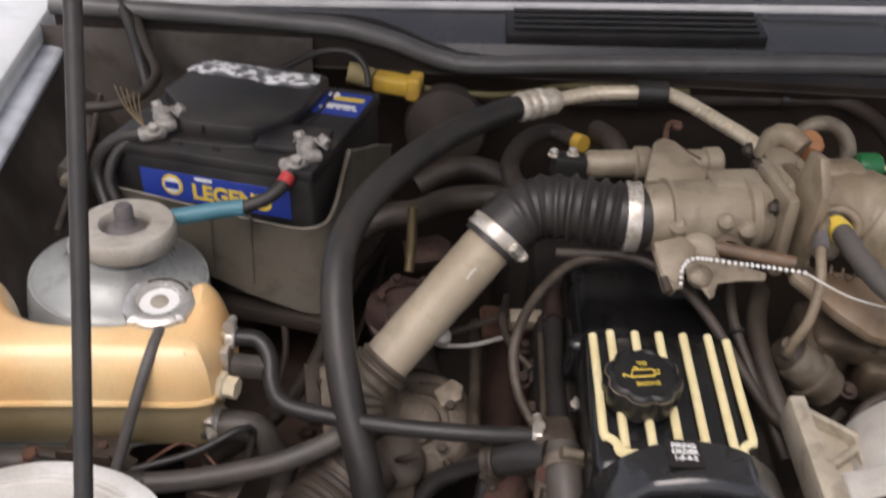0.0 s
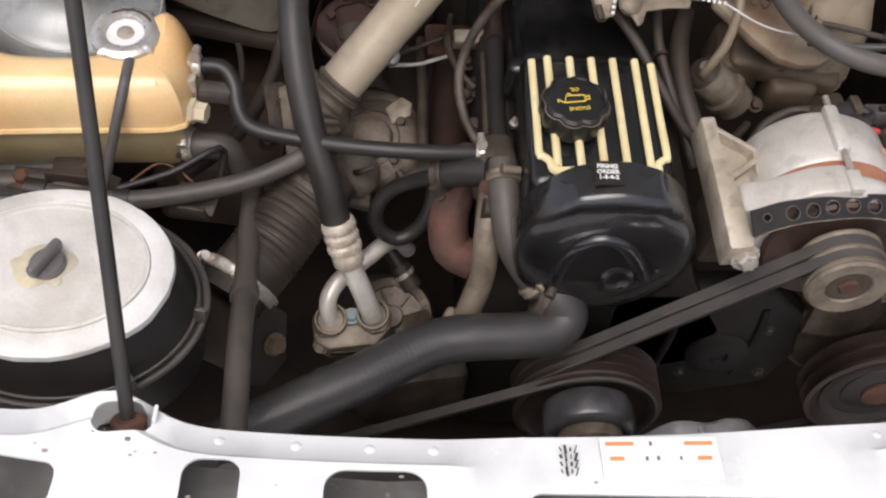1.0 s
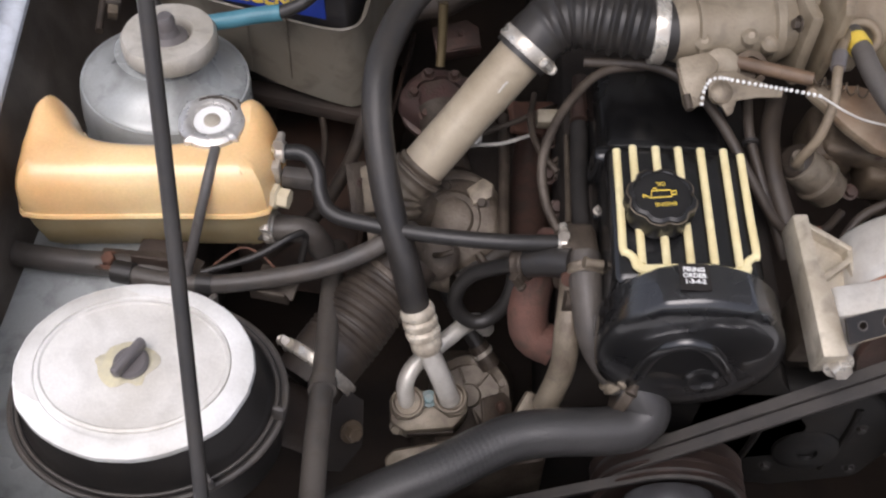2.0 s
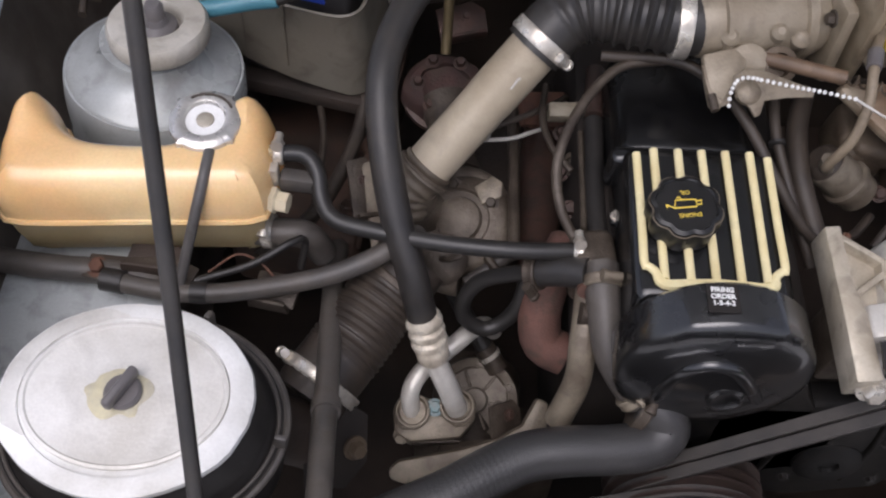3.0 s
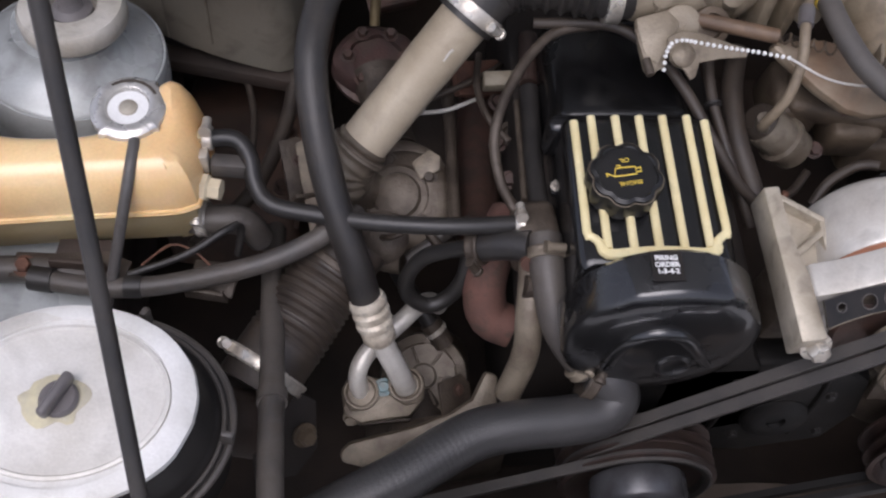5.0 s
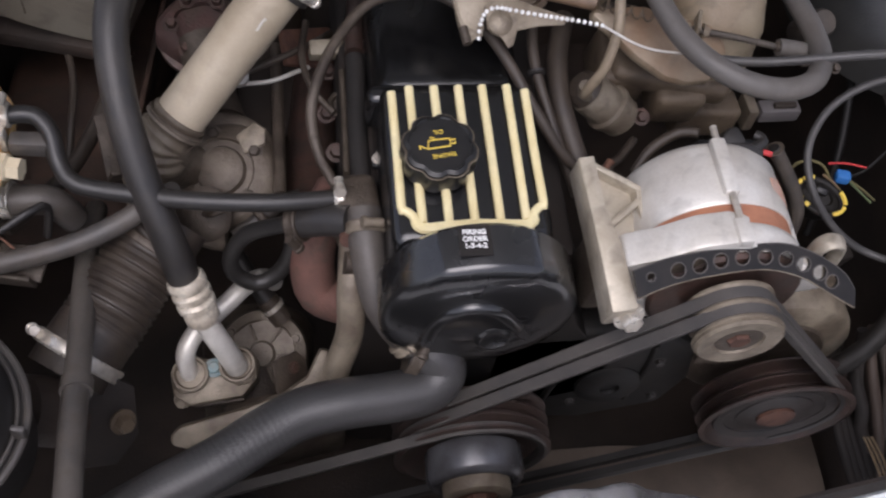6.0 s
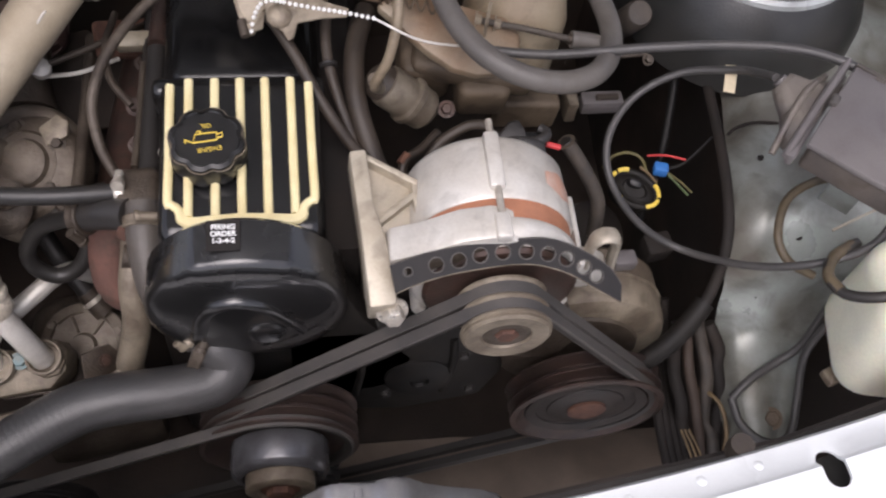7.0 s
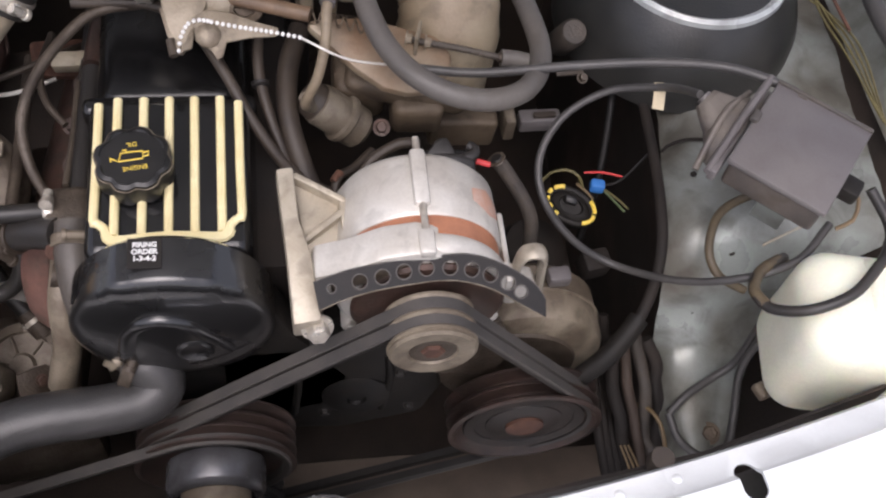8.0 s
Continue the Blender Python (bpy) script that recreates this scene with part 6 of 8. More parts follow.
def ribbed_duct():
    pts = [(-0.066, -0.150, 0.80), (-0.080, -0.170, 0.79), (-0.100, -0.199, 0.780), (-0.118, -0.228, 0.772), (-0.138, -0.258, 0.764), (-0.152, -0.280, 0.756)]

    def ribs(u, s):
        w = min(max((u - 0.2) * 12, 0), 1) * min(max((0.75 - u) * 12, 0), 1)
        return 1.0 + 0.035 * w * math.sin(s * 2 * math.pi / 0.0068)
    t = thing("intake_duct", pts[-1], "ribbed dusty black rubber intake duct with a steel clamp", "duct")
    part("duct", tube(pts, 0.036, 32, radius=ribs, step=0.0018), RUBBER_DUSTY, t)
    part("clamp", band((-0.142, -0.264, 0.762), (-0.55, -0.8, -0.3), 0.0385, 0.012, screw=(-0.8, 0.3, 0.5)), STEEL, t, "bright steel clamp")
    part("clamp", band((-0.078, -0.167, 0.792), (-0.55, -0.6, -0.5), 0.0365, 0.008), ALLOY_OLD, t, "dusty clamp")


ribbed_duct()
hose("grey_conduit", "dusty grey plastic conduit pipe with a joint", [(-0.144, -0.10, 0.745), (-0.141, -0.150, 0.772), (-0.136, -0.214, 0.795), (-0.131, -0.273, 0.812), (-0.127, -0.321, 0.826), (-0.124, -0.37, 0.838), (-0.118, -0.457, 0.848), (-0.115, -0.50, 0.85)], 0.0105, GREY_TUBE, category="pipe",
     sleeve=[([(-0.1272, -0.316, 0.8248), (-0.1262, -0.328, 0.828)], 0.0128, GREY_TUBE, "grey joint collar")])
hose("wiring_conduit", "dusty grey corrugated wiring conduit", [(-0.345, -0.20, 0.815), (-0.291, -0.209, 0.815), (-0.246, -0.210, 0.816), (-0.195, -0.203, 0.82), (-0.14, -0.193, 0.83), (-0.101, -0.179, 0.84), (-0.082, -0.167, 0.845), (-0.06, -0.14, 0.83)], 0.0092, GREY_TUBE, category="conduit",
     sleeve=[([(-0.262, -0.2095, 0.8155), (-0.247, -0.210, 0.816)], 0.0104, MATT_BLACK, "black tape wrap"), ([(-0.345, -0.20, 0.815), (-0.325, -0.203, 0.815)], 0.0112, MATT_BLACK, "black tape wrap")])
hose("shelf_hose", "wide dusty black hose under the coolant tank", [(-0.49, -0.168, 0.806), (-0.44, -0.180, 0.806), (-0.386, -0.185, 0.806), (-0.33, -0.186, 0.806), (-0.30, -0.194, 0.804), (-0.26, -0.19, 0.79)], 0.0125, GREY_TUBE)
con = thing("loom_bracket", (-0.345, -0.19, 0.80), "dirty metal loom bracket with a rusty bolt", "bracket")
part("strap", plate([(-0.02, -0.012), (-0.018, 0.012), (0.02, 0.014), (0.06, 0.02), (0.085, 0.012), (0.08, -0.01), (0.03, -0.014)], 0.004, pose(-0.345, -0.187, 0.812, 10, 0, -6), 0.001), ALLOY_OLD, con)
part("bracket_bolt", hexhead((-0.353, -0.188, 0.815), (0, -0.2, 1), 0.007, 0.008), RUST, con)
hose("loom_wire", "loose red and dark wires under the tank", [(-0.25, -0.19, 0.82), (-0.225, -0.175, 0.83), (-0.205, -0.18, 0.828), (-0.19, -0.19, 0.82)], 0.0012, RUST, category="cable")
hose("loom_wire_dark", "curved black wire under the tank", [(-0.26, -0.2, 0.82), (-0.21, -0.185, 0.83), (-0.175, -0.165, 0.84), (-0.165, -0.155, 0.83), (-0.17, -0.165, 0.80)], 0.0035, MATT_BLACK, category="cable")


# ---- coolant tank ----
def coolant_tank():
    t = thing("coolant_tank", (-0.31, -0.12, 0.80), "amber stained plastic coolant tank with a silver cap", "coolant tank")
    out = [(-0.437, -0.125), (-0.432, -0.085), (-0.415, -0.066), (-0.398, -0.070), (-0.385, -0.092), (-0.36, -0.108), (-0.32, -0.111), (-0.285, -0.107), (-0.262, -0.094), (-0.245, -0.066), (-0.225, -0.055), (-0.208, -0.058), (-0.196, -0.075), (-0.192, -0.11), (-0.196, -0.148), (-0.21, -0.163), (-0.30, -0.170), (-0.41, -0.178), (-0.43, -0.166)]

    rim = [p.to_2d() for p in smooth_line([(x, y, 0) for x, y in out + out[:1]], 0.007)[:-1]]
    n = len(rim)
    inward = []
    for i in range(n):
        d = (rim[(i + 2) % n] - rim[i - 2]).normalized()
        inward.append(Vector((d.y, -d.x)))

    def crown(x, y):
        """The two humps that rise from the back of the top."""
        return 0.017 * math.exp(-((x + 0.418) / 0.026) ** 2 - ((y + 0.086) / 0.034) ** 2) + 0.014 * math.exp(-((x + 0.219) / 0.021) ** 2 - ((y + 0.078) / 0.030) ** 2)

    def loft(levels):
        bm = bmesh.new()
        rings = []
        for inset, z, lift in levels:
            ring = []
            for p, q in zip(rim, inward):
                x, y = p.x + q.x * inset, p.y + q.y * inset
                ring.append(bm.verts.new((x, y, z + lift * crown(x, y))))
            rings.append(ring)
        for a, b in zip(rings, rings[1:]):
            for i in range(n):
                bm.faces.new((a[i], a[(i + 1) % n], b[(i + 1) % n], b[i]))
        bm.faces.new(rings[0][::-1])
        bmesh.ops.triangulate(bm, faces=[bm.faces.new(rings[-1])])
        return bm
    part("upper_shell", loft([(0, 0.866, 0), (0, 0.876, 0), (0.0008, 0.886, 0.1), (0.0026, 0.8955, 0.3), (0.006, 0.904, 0.6), (0.011, 0.911, 0.9), (0.017, 0.9155, 1), (0.024, 0.918, 1)]), AMBER, t, "amber stained upper shell")
    part("lower_shell", loft([(0.034, 0.795, 0), (0.022, 0.798, 0), (0.012, 0.812, 0), (0.004, 0.845, 0), (0.002, 0.8655, 0)]), AMBER_LOW, t, "darker lower shell")
    part("seam", loft([(-0.002, 0.8625, 0), (-0.0035, 0.8655, 0), (-0.002, 0.8685, 0)]), AMBER, t, "pale moulded seam")
    part("filler_neck", turned([(0.024, 0), (0.023, 0.012), (0.0, 0.012)], (-0.253, -0.097, 0.908), (0, -0.12, 1), seg=32), AMBER, t)
    part("spigot", turned([(0.0065, 0), (0.0065, 0.02), (0, 0.02)], (-0.21, -0.108, 0.898), (1, 0, 0), seg=16), AMBER_LOW, t)
    part("level_sensor", turned([(0.013, 0), (0.013, 0.006), (0.010, 0.008), (0.010, 0.018), (0, 0.018)], (-0.196, -0.139, 0.868), (1, -0.2, 0), seg=6), CREAM, t, "cream hexagon sensor plug")
    part("sensor_lead", block((0.04, 0.016, 0.018), pose(-0.168, -0.124, 0.878, 0, 6, 0), 0.004), GREY_TUBE, t, "grey sensor lead block")
    part("spring_clip", block((0.008, 0.012, 0.022), pose(-0.192, -0.124, 0.886, 0, 0, 0), 0.002), STEEL, t, "bright spring clip")
    part("outlet_elbow", tube([(-0.215, -0.14, 0.82), (-0.19, -0.143, 0.825), (-0.165, -0.142, 0.82), (-0.152, -0.14, 0.79)], 0.0135, 16), GREY_TUBE, t, "grey outlet elbow")
    part("outlet_clip", band((-0.20, -0.142, 0.824), (1, -0.1, 0.1), 0.0145, 0.010, screw=(-0.3, -0.4, 0.9)), STEEL, t, "bright outlet clip")


coolant_tank()


def tank_cap():
    t = bpy.data.objects["coolant_tank"]
    m = axes((-0.253, -0.098, 0.9185), (0, -0.12, 1), (0.88, -0.47, 0)) @ Matrix.Scale(1.18, 4)

    def lugs(a, k):
        return 1 + (0.11 * max(math.cos(4 * a + 0.6), 0) ** 26 if k in (2, 3, 4) else 0)
    cap = part("pressure_cap", lathe(bmesh.new(), [(0.024, -0.006), (0.0265, -0.003), (0.0275, 0.002), (0.0268, 0.006), (0.0235, 0.0085), (0.019, 0.0092), (0.0160, 0.0080), (0.0150, 0.0052), (0.0100, 0.0048), (0, 0.0048)], m, 72, lugs), CAP_METAL, t, "silver pressed metal pressure cap with lugs")
    part("inner_ring", lathe(bmesh.new(), [(0.0148, 0.0053), (0.0145, 0.0058), (0.0072, 0.0056), (0.0070, 0.0050)], m, 48), WHITE_PRINT, cap, "chalky white inner ring")
    part("centre_rivet", lathe(bmesh.new(), [(0.0070, 0.0045), (0.0064, 0.0068), (0.004, 0.0076), (0, 0.0077)], m, 24), ALLOY_EAR, cap, "dull centre rivet")
    for k in range(11):
        a = radians(60 + 9 * k)
        part("stamp", block((0.0022, 0.0035, 0.0006), m @ Matrix.Rotation(a, 4, "Z") @ Matrix.Translation((0.0212, 0, 0.0090)), 0, 1), ALLOY_OLD, cap)


tank_cap()
hose("overflow_hose", "thin dusty grey overflow hose", [(-0.2463, -0.118, 0.914), (-0.2448, -0.136, 0.918), (-0.2466, -0.156, 0.911), (-0.2539, -0.175, 0.886), (-0.2637, -0.19, 0.853), (-0.2722, -0.204, 0.824), (-0.2793, -0.217, 0.8)], 0.0050, OVERFLOW, seg=12)


# ---- air filter ----
def air_filter():
    t = thing("air_filter", (-0.256, -0.36, 0.80), "round black air filter with a worn silver lid", "air filter")
    tilt = axes((-0.263, -0.367, 0.915), (0, -0.10, 1), (1, 0, 0)) @ Matrix.Diagonal((1, 0.81, 1, 1))

    def chips(a, k):
        return 1 + (0.012 * noise.noise((3 * math.cos(a), 3 * math.sin(a), 2.0)) + 0.008 * noise.noise((11 * math.cos(a), 11 * math.sin(a), 5.0))) * (k < 3)
    part("filter_body", lathe(bmesh.new(), [(0.102, -0.13), (0.106, -0.075), (0.110, -0.066), (0.113, -0.055), (0.110, -0.050), (0.104, -0.052), (0.098, -0.045), (0.095, -0.012), (0.092, -0.006), (0, -0.006)], tilt, 80), MATT_BLACK, t, "black filter body with a rolled rim")
    for rr, zz, th in ((0.1125, -0.053, 0.0032), (0.1065, -0.0495, 0.0016)):
        part("rim_ring", tube([tilt @ Vector((rr * math.cos(a), rr * math.sin(a), zz)) for a in (2 * math.pi * i / 96 for i in range(97))], th, 8, straight=True), GREY_TUBE, t, "dusty grey rolled rim")
    for a in (-0.15, -0.95, 1.2):
        part("rim_clip", block((0.010, 0.006, 0.028), tilt @ Matrix.Rotation(a, 4, "Z") @ pose(0.1115, 0, -0.045, 0, 8, 0), 0.002), GREY_TUBE, t)
    part("lid_edge", lathe(bmesh.new(), [(0.0925, -0.010), (0.0945, -0.004), (0.0935, 0.0), (0.086, 0.0035), (0.077, 0.004), (0.0765, 0.002), (0, 0.0015)], tilt, 96, chips), LID_WHITE, t, "bare pale edge of the lid")
    rem = bmesh.new()
    cols = []
    for i in range(60):
        a = radians(96 + 118 * i / 59)
        wob = noise.noise((9 * math.cos(a), 9 * math.sin(a), 1.3))
        fade = min(i, 59 - i, 8) / 8
        r0, r1 = 0.0772 + 0.001 * wob, 0.0785 + (0.0140 + 0.003 * wob + 0.002 * noise.noise((i * 0.9, 0, 2))) * fade
        cols.append([rem.verts.new(tilt @ Vector((rr * math.cos(a), rr * math.sin(a), zz))) for rr, zz in ((r0, 0.0040), (r0, 0.0046), (min(0.5 * (r0 + r1), 0.0860), 0.0044), (min(r1, 0.0926), 0.0046 - max(r1 - 0.0845, 0) * 0.45), (min(r1, 0.0926), 0.0030 - max(r1 - 0.0845, 0) * 0.45))])
    for p, q in zip(cols, cols[1:]):
        for j in range(4):
            rem.faces.new((p[j], p[j + 1], q[j + 1], q[j]))
    part("paint_remnant", rem, LID_SILVER, t, "grey paint left on the lid edge")
    part("lid_centre", lathe(bmesh.new(), [(0.0765, 0.0025), (0.076, 0.0046), (0.073, 0.005), (0.0715, 0.0036), (0.06, 0.0034), (0.03, 0.0048), (0.016, 0.0055), (0, 0.0056)], tilt @ Matrix.Translation((0, 0.001, 0)) @ Matrix.Diagonal((1, 0.93, 1, 1)), 80), LID_SILVER, t, "worn silver centre of the lid")
    part("centre_stain", lathe(bmesh.new(), [(0.0235, 0.0058), (0.023, 0.0061), (0, 0.0062)], tilt @ Matrix.Translation((-0.004, 0, 0)), 40, lambda a, k: 1 + 0.25 * noise.noise((2 * math.cos(a), 2 * math.sin(a), 0.3))), material("yellowed_stain", (0.55, 0.5, 0.33), 0.6, second=(0.4, 0.37, 0.3), amount=0.8, scale=60), t, "yellowed stain round the knob")
    k = part("knob", lathe(bmesh.new(), [(0.0135, 0.006), (0.014, 0.009), (0.012, 0.012), (0, 0.0125)], tilt @ Matrix.Diagonal((1, 1 / 0.81, 1, 1)), 32), GREY_PLASTIC, t, "dark grey wing knob")
    part("knob_wing", block((0.040, 0.0085, 0.012), tilt @ Matrix.Diagonal((0.88, 0.88 / 0.81, 1, 1)) @ pose(0, 0, 0.0165, 0, 0, 62), 0.0035, 3), GREY_PLASTIC, k)
    part("inlet_snout", tube([(-0.185, -0.315, 0.77), (-0.16, -0.305, 0.738), (-0.14, -0.295, 0.70)], 0.03, 20), BAY_DARK, t, "dusty dark inlet snout")


air_filter()
con = thing("filter_bracket", (-0.13, -0.34, 0.70), "dusty brown filter bracket with a rusty bolt", "bracket")
part("bracket_plate", plate([(-0.05, -0.05), (-0.045, 0.04), (0.0, 0.06), (0.035, 0.03), (0.03, -0.03), (0.0, -0.06)], 0.006, pose(-0.12, -0.31, 0.735, 50, 10, 20) @ Matrix.Scale(0.75, 4), 0.002), SOOT, con)
part("rusty_bolt", hexhead((-0.107, -0.315, 0.735), (0.5, -0.6, 0.5), 0.008, 0.012), CASTING_BROWN, con, "rusty hexagon bolt")


# ---- prop rod ----
rod = thing("hood_prop_rod", (-0.183, -0.497, 0.925), "dark grey steel hood prop rod in a rusty socket", "prop rod")
part("rod", tube([(-0.180, -0.497, 0.918), (-0.198, -0.36, 1.122), (-0.2175, -0.20, 1.40), (-0.242, 0.02, 1.76)], 0.0052, 12, step=0.05), RUBBER, rod)
bm = turned([(0.011, -0.012), (0.012, -0.002), (0.009, 0.002), (0.0055, 0.0), (0, 0.0)], (-0.180, -0.499, 0.922), (-0.1, 0.5, 0.85), seg=18, wave=lambda a, k: 1 + 0.15 * math.sin(3 * a) * (k < 3))
part("socket", bm, RUST, rod, "rusty rod socket")
part("socket_tab", block((0.003, 0.012, 0.02), pose(-0.160, -0.500, 0.927, 0, 12, 0), 0.001), PAINT, rod)


# ---- battery ----
def battery():
    t = thing("battery", (-0.235, 0.215, 0.78), "black car battery with blue and yellow labels", "battery")
    m = pose(-0.2365, 0.218, 0.862, 0, -1.5, -14)
    w, d = 0.238, 0.205
    part("case", block((w, d, 0.165), m, 0.006, 3), BLACK_CASE, t)
    part("top", block((w + 0.004, d + 0.004, 0.014), m @ pose(0, 0, 0.086), 0.003, 2), BLACK_CASE, t)
    lid = plate([(-0.105, 0.098), (0.045, 0.098), (0.062, 0.09), (0.066, 0.0), (0.05, -0.045), (0.035, -0.062), (-0.045, -0.07), (-0.066, -0.045), (-0.072, -0.03), (-0.105, 0.0)], 0.020, m @ pose(0, 0, 0.092), 0.004)
    part("raised_lid", lid, BLACK_CASE, t)
    part("lid_step", plate([(0.055, -0.02), (0.112, -0.02), (0.112, -0.055), (0.09, -0.075), (0.045, -0.078), (0.04, -0.055)], 0.009, m @ pose(0, 0, 0.093), 0.003), BLACK_CASE, t)
    part("lid_groove", tube([m @ Vector((0.07, 0.095, 0.0935)), m @ Vector((0.072, 0.0, 0.0935)), m @ Vector((0.05, -0.05, 0.0935)), m @ Vector((0.03, -0.075, 0.0935)), m @ Vector((-0.05, -0.082, 0.0935))], 0.0022, 8), MATT_BLACK, t)
    for x in (-0.085, -0.04, 0.005):
        part("vent_slot", block((0.010, 0.004, 0.004), m @ pose(x, -0.088, 0.0935), 0.001, 1), SOOT, t)
    part("lid_slots", block((0.004, 0.012, 0.010), m @ pose(-0.02, -0.066, 0.104), 0.001), MATT_BLACK, t)
    torn = [(-0.082, -0.018), (-0.078, 0.014), (-0.066, 0.020), (-0.03, 0.0195), (0.01, 0.020), (0.05, 0.0185), (0.074, 0.021), (0.080, 0.004), (0.076, -0.012), (0.066, -0.020), (0.045, -0.0175), (0.03, -0.021), (0.012, -0.018), (-0.004, -0.0135), (-0.014, -0.019), (-0.04, -0.0165), (-0.052, -0.021), (-0.07, -0.0175)]
    part("warning_label", plate(torn, 0.0012, m @ pose(-0.022, 0.068, 0.1122, 0, 0, -2), 0.0003), WARNING, t, "torn white and silver warning label")
    part("top_label", block((0.056, 0.060, 0.001), m @ pose(0.090, 0.060, 0.0936, 0, 0, 2), 0.0003, 1), BLUE, t, "blue top label")
    part("label_bar", block((0.036, 0.010, 0.0006), m @ pose(0.094, 0.072, 0.0943, 0, 0, 2), 0, 1), YELLOW, t)
    part("label_badge", lathe(bmesh.new(), [(0.007, 0), (0.007, 0.0006), (0, 0.0006)], m @ pose(0.072, 0.080, 0.0941), 20), WHITE_PRINT, t)
    for k in range(5):
        part("label_bar", block((0.006 + 0.002 * (k % 2), 0.004, 0.0006), m @ pose(0.070 + 0.010 * k, 0.046, 0.0943, 0, 0, 2), 0, 1), WHITE_PRINT, t)
    part("label_bar", block((0.036, 0.007, 0.0006), m @ pose(0.09, 0.053, 0.0943, 0, 0, 2), 0, 1), WHITE_PRINT, t)
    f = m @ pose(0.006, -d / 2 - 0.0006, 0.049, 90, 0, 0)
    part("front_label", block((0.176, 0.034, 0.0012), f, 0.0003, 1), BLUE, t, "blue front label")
    part("logo", lathe(bmesh.new(), [(0.0125, 0), (0.0125, 0.0008), (0, 0.0008)], f @ pose(-0.05, 0.002, 0.0006), 32), YELLOW, t, "round orange badge")
    part("logo_ring", lathe(bmesh.new(), [(0.0095, 0), (0.0095, 0.0008), (0, 0.0008)], f @ pose(-0.05, 0.002, 0.0012), 24), WHITE_PRINT, t)
    part("logo_bar", block((0.016, 0.008, 0.0006), f @ pose(-0.05, 0.002, 0.0024), 0, 1), BLUE, t)
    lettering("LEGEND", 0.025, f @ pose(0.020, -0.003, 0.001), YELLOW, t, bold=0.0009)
    part("logo_bar", block((0.02, 0.004, 0.0006), f @ pose(-0.012, 0.0135, 0.0009), 0, 1), WHITE_PRINT, t)


battery()


def battery_tray():
    t = thing("battery_tray", (-0.235, 0.2, 0.72), "dusty beige plastic battery tray shield", "battery tray")
    m = pose(-0.2365, 0.218, 0.862, 0, -1.5, -14)
    line = [(-0.135 + 0.245 * i / 14, -0.114) for i in range(15)] + [(0.110 + 0.024 * math.sin(a), -0.090 - 0.024 * math.cos(a)) for a in (math.pi / 2 * i / 8 for i in range(1, 9))] + [(0.134, -0.090 + 0.19 * i / 10) for i in range(1, 11)]
    rows, run = [], 0.0
    for i, (x, y) in enumerate(line):
        run += math.hypot(x - line[i - 1][0], y - line[i - 1][1]) if i else 0
        top = float(np.interp(run, (0, 0.08, 0.17, 0.235, 0.27, 0.30, 0.335, 0.36, 0.42, 0.47), (0.046, 0.040, 0.033, 0.030, 0.035, 0.048, 0.090, 0.078, 0.055, 0.03)))
        low = float(np.interp(run, (0, 0.11, 0.235, 0.29, 0.47), (-0.04, -0.054, -0.084, -0.085, -0.08)))
        bulge = 0.0035 * math.sin(run * 26) ** 2
        n = Vector((0, -1)) if i < 15 else Vector((1, 0)) if i > 22 else Vector((x - 0.110, y + 0.090)).normalized()
        rows.append([m @ Vector((x + n.x * o, y + n.y * o, low + (top - low) * u)) for u, o in ((0, -0.004), (0.04, bulge), (0.5, bulge * 0.6), (0.94, 0), (0.985, 0.002), (1, 0.0))])
    sheet("shield", rows, TRAY, "dusty beige wrap-round plastic shield", 0.004, parent=t)
    for x in (0.004, 0.052):
        part("shield_seam", tube([m @ Vector((x, -0.1165, 0.036)), m @ Vector((x - 0.003, -0.118, -0.05))], 0.0014, 6, straight=True), TRAY, t)
    part("tray_base", block((0.27, 0.24, 0.02), m @ pose(0, 0, -0.095), 0.006), BAY_DARK, t)


battery_tray()


def battery_terminal(at, label, tail):
    t = thing("battery_terminal", at, label, "terminal", "battery terminals")
    p = Vector(at)
    bm = turned([(0.011, -0.012), (0.0115, 0.004), (0.009, 0.012), (0, 0.013)], p, (0, 0, 1), seg=20)
    block((0.024, 0.016, 0.012), pose(p.x + 0.006, p.y - 0.014, p.z, 0, 0, 20), 0.005, 3, bm)
    part("post_clamp", bm, LEAD, t)
    part("clamp_bolt", hexhead(p + Vector((0.014, 0.004, 0.006)), (0.6, 0.2, 0.7), 0.0065, 0.010), LEAD, t)
    part("clamp_bolt", hexhead(p + Vector((-0.008, 0.010, 0.006)), (-0.3, 0.3, 0.8), 0.006, 0.010), LEAD, t)
    part("lug_clamp", block((0.03, 0.018, 0.014), pose(*tail, 10, 0, 30), 0.006, 3), LEAD, t)
    part("lug_bolt", hexhead(Vector(tail) + Vector((0.004, -0.004, 0.005)), (0.1, -0.5, 0.8), 0.006, 0.009), LEAD, t)


battery_terminal((-0.323, 0.178, 0.965), "corroded grey battery terminal clamp", (-0.328, 0.15, 0.962))
battery_terminal((-0.158, 0.130, 0.962), "corroded grey battery terminal clamp with red sleeve", (-0.168, 0.104, 0.958))
hose("battery_lead", "dark battery lead wrapped in teal tape", [(-0.168, 0.100, 0.956), (-0.176, 0.083, 0.945), (-0.19, 0.070, 0.936), (-0.214, 0.062, 0.928)], 0.007, RUBBER, category="cable",
     sleeve=[([(-0.212, 0.0625, 0.9285), (-0.24, 0.061, 0.924), (-0.262, 0.058, 0.92), (-0.288, 0.056, 0.915)], 0.0088, TEAL, "teal tape wrap"), ([(-0.1715, 0.0925, 0.9515), (-0.1755, 0.084, 0.946)], 0.0078, RED, "red sleeve")])
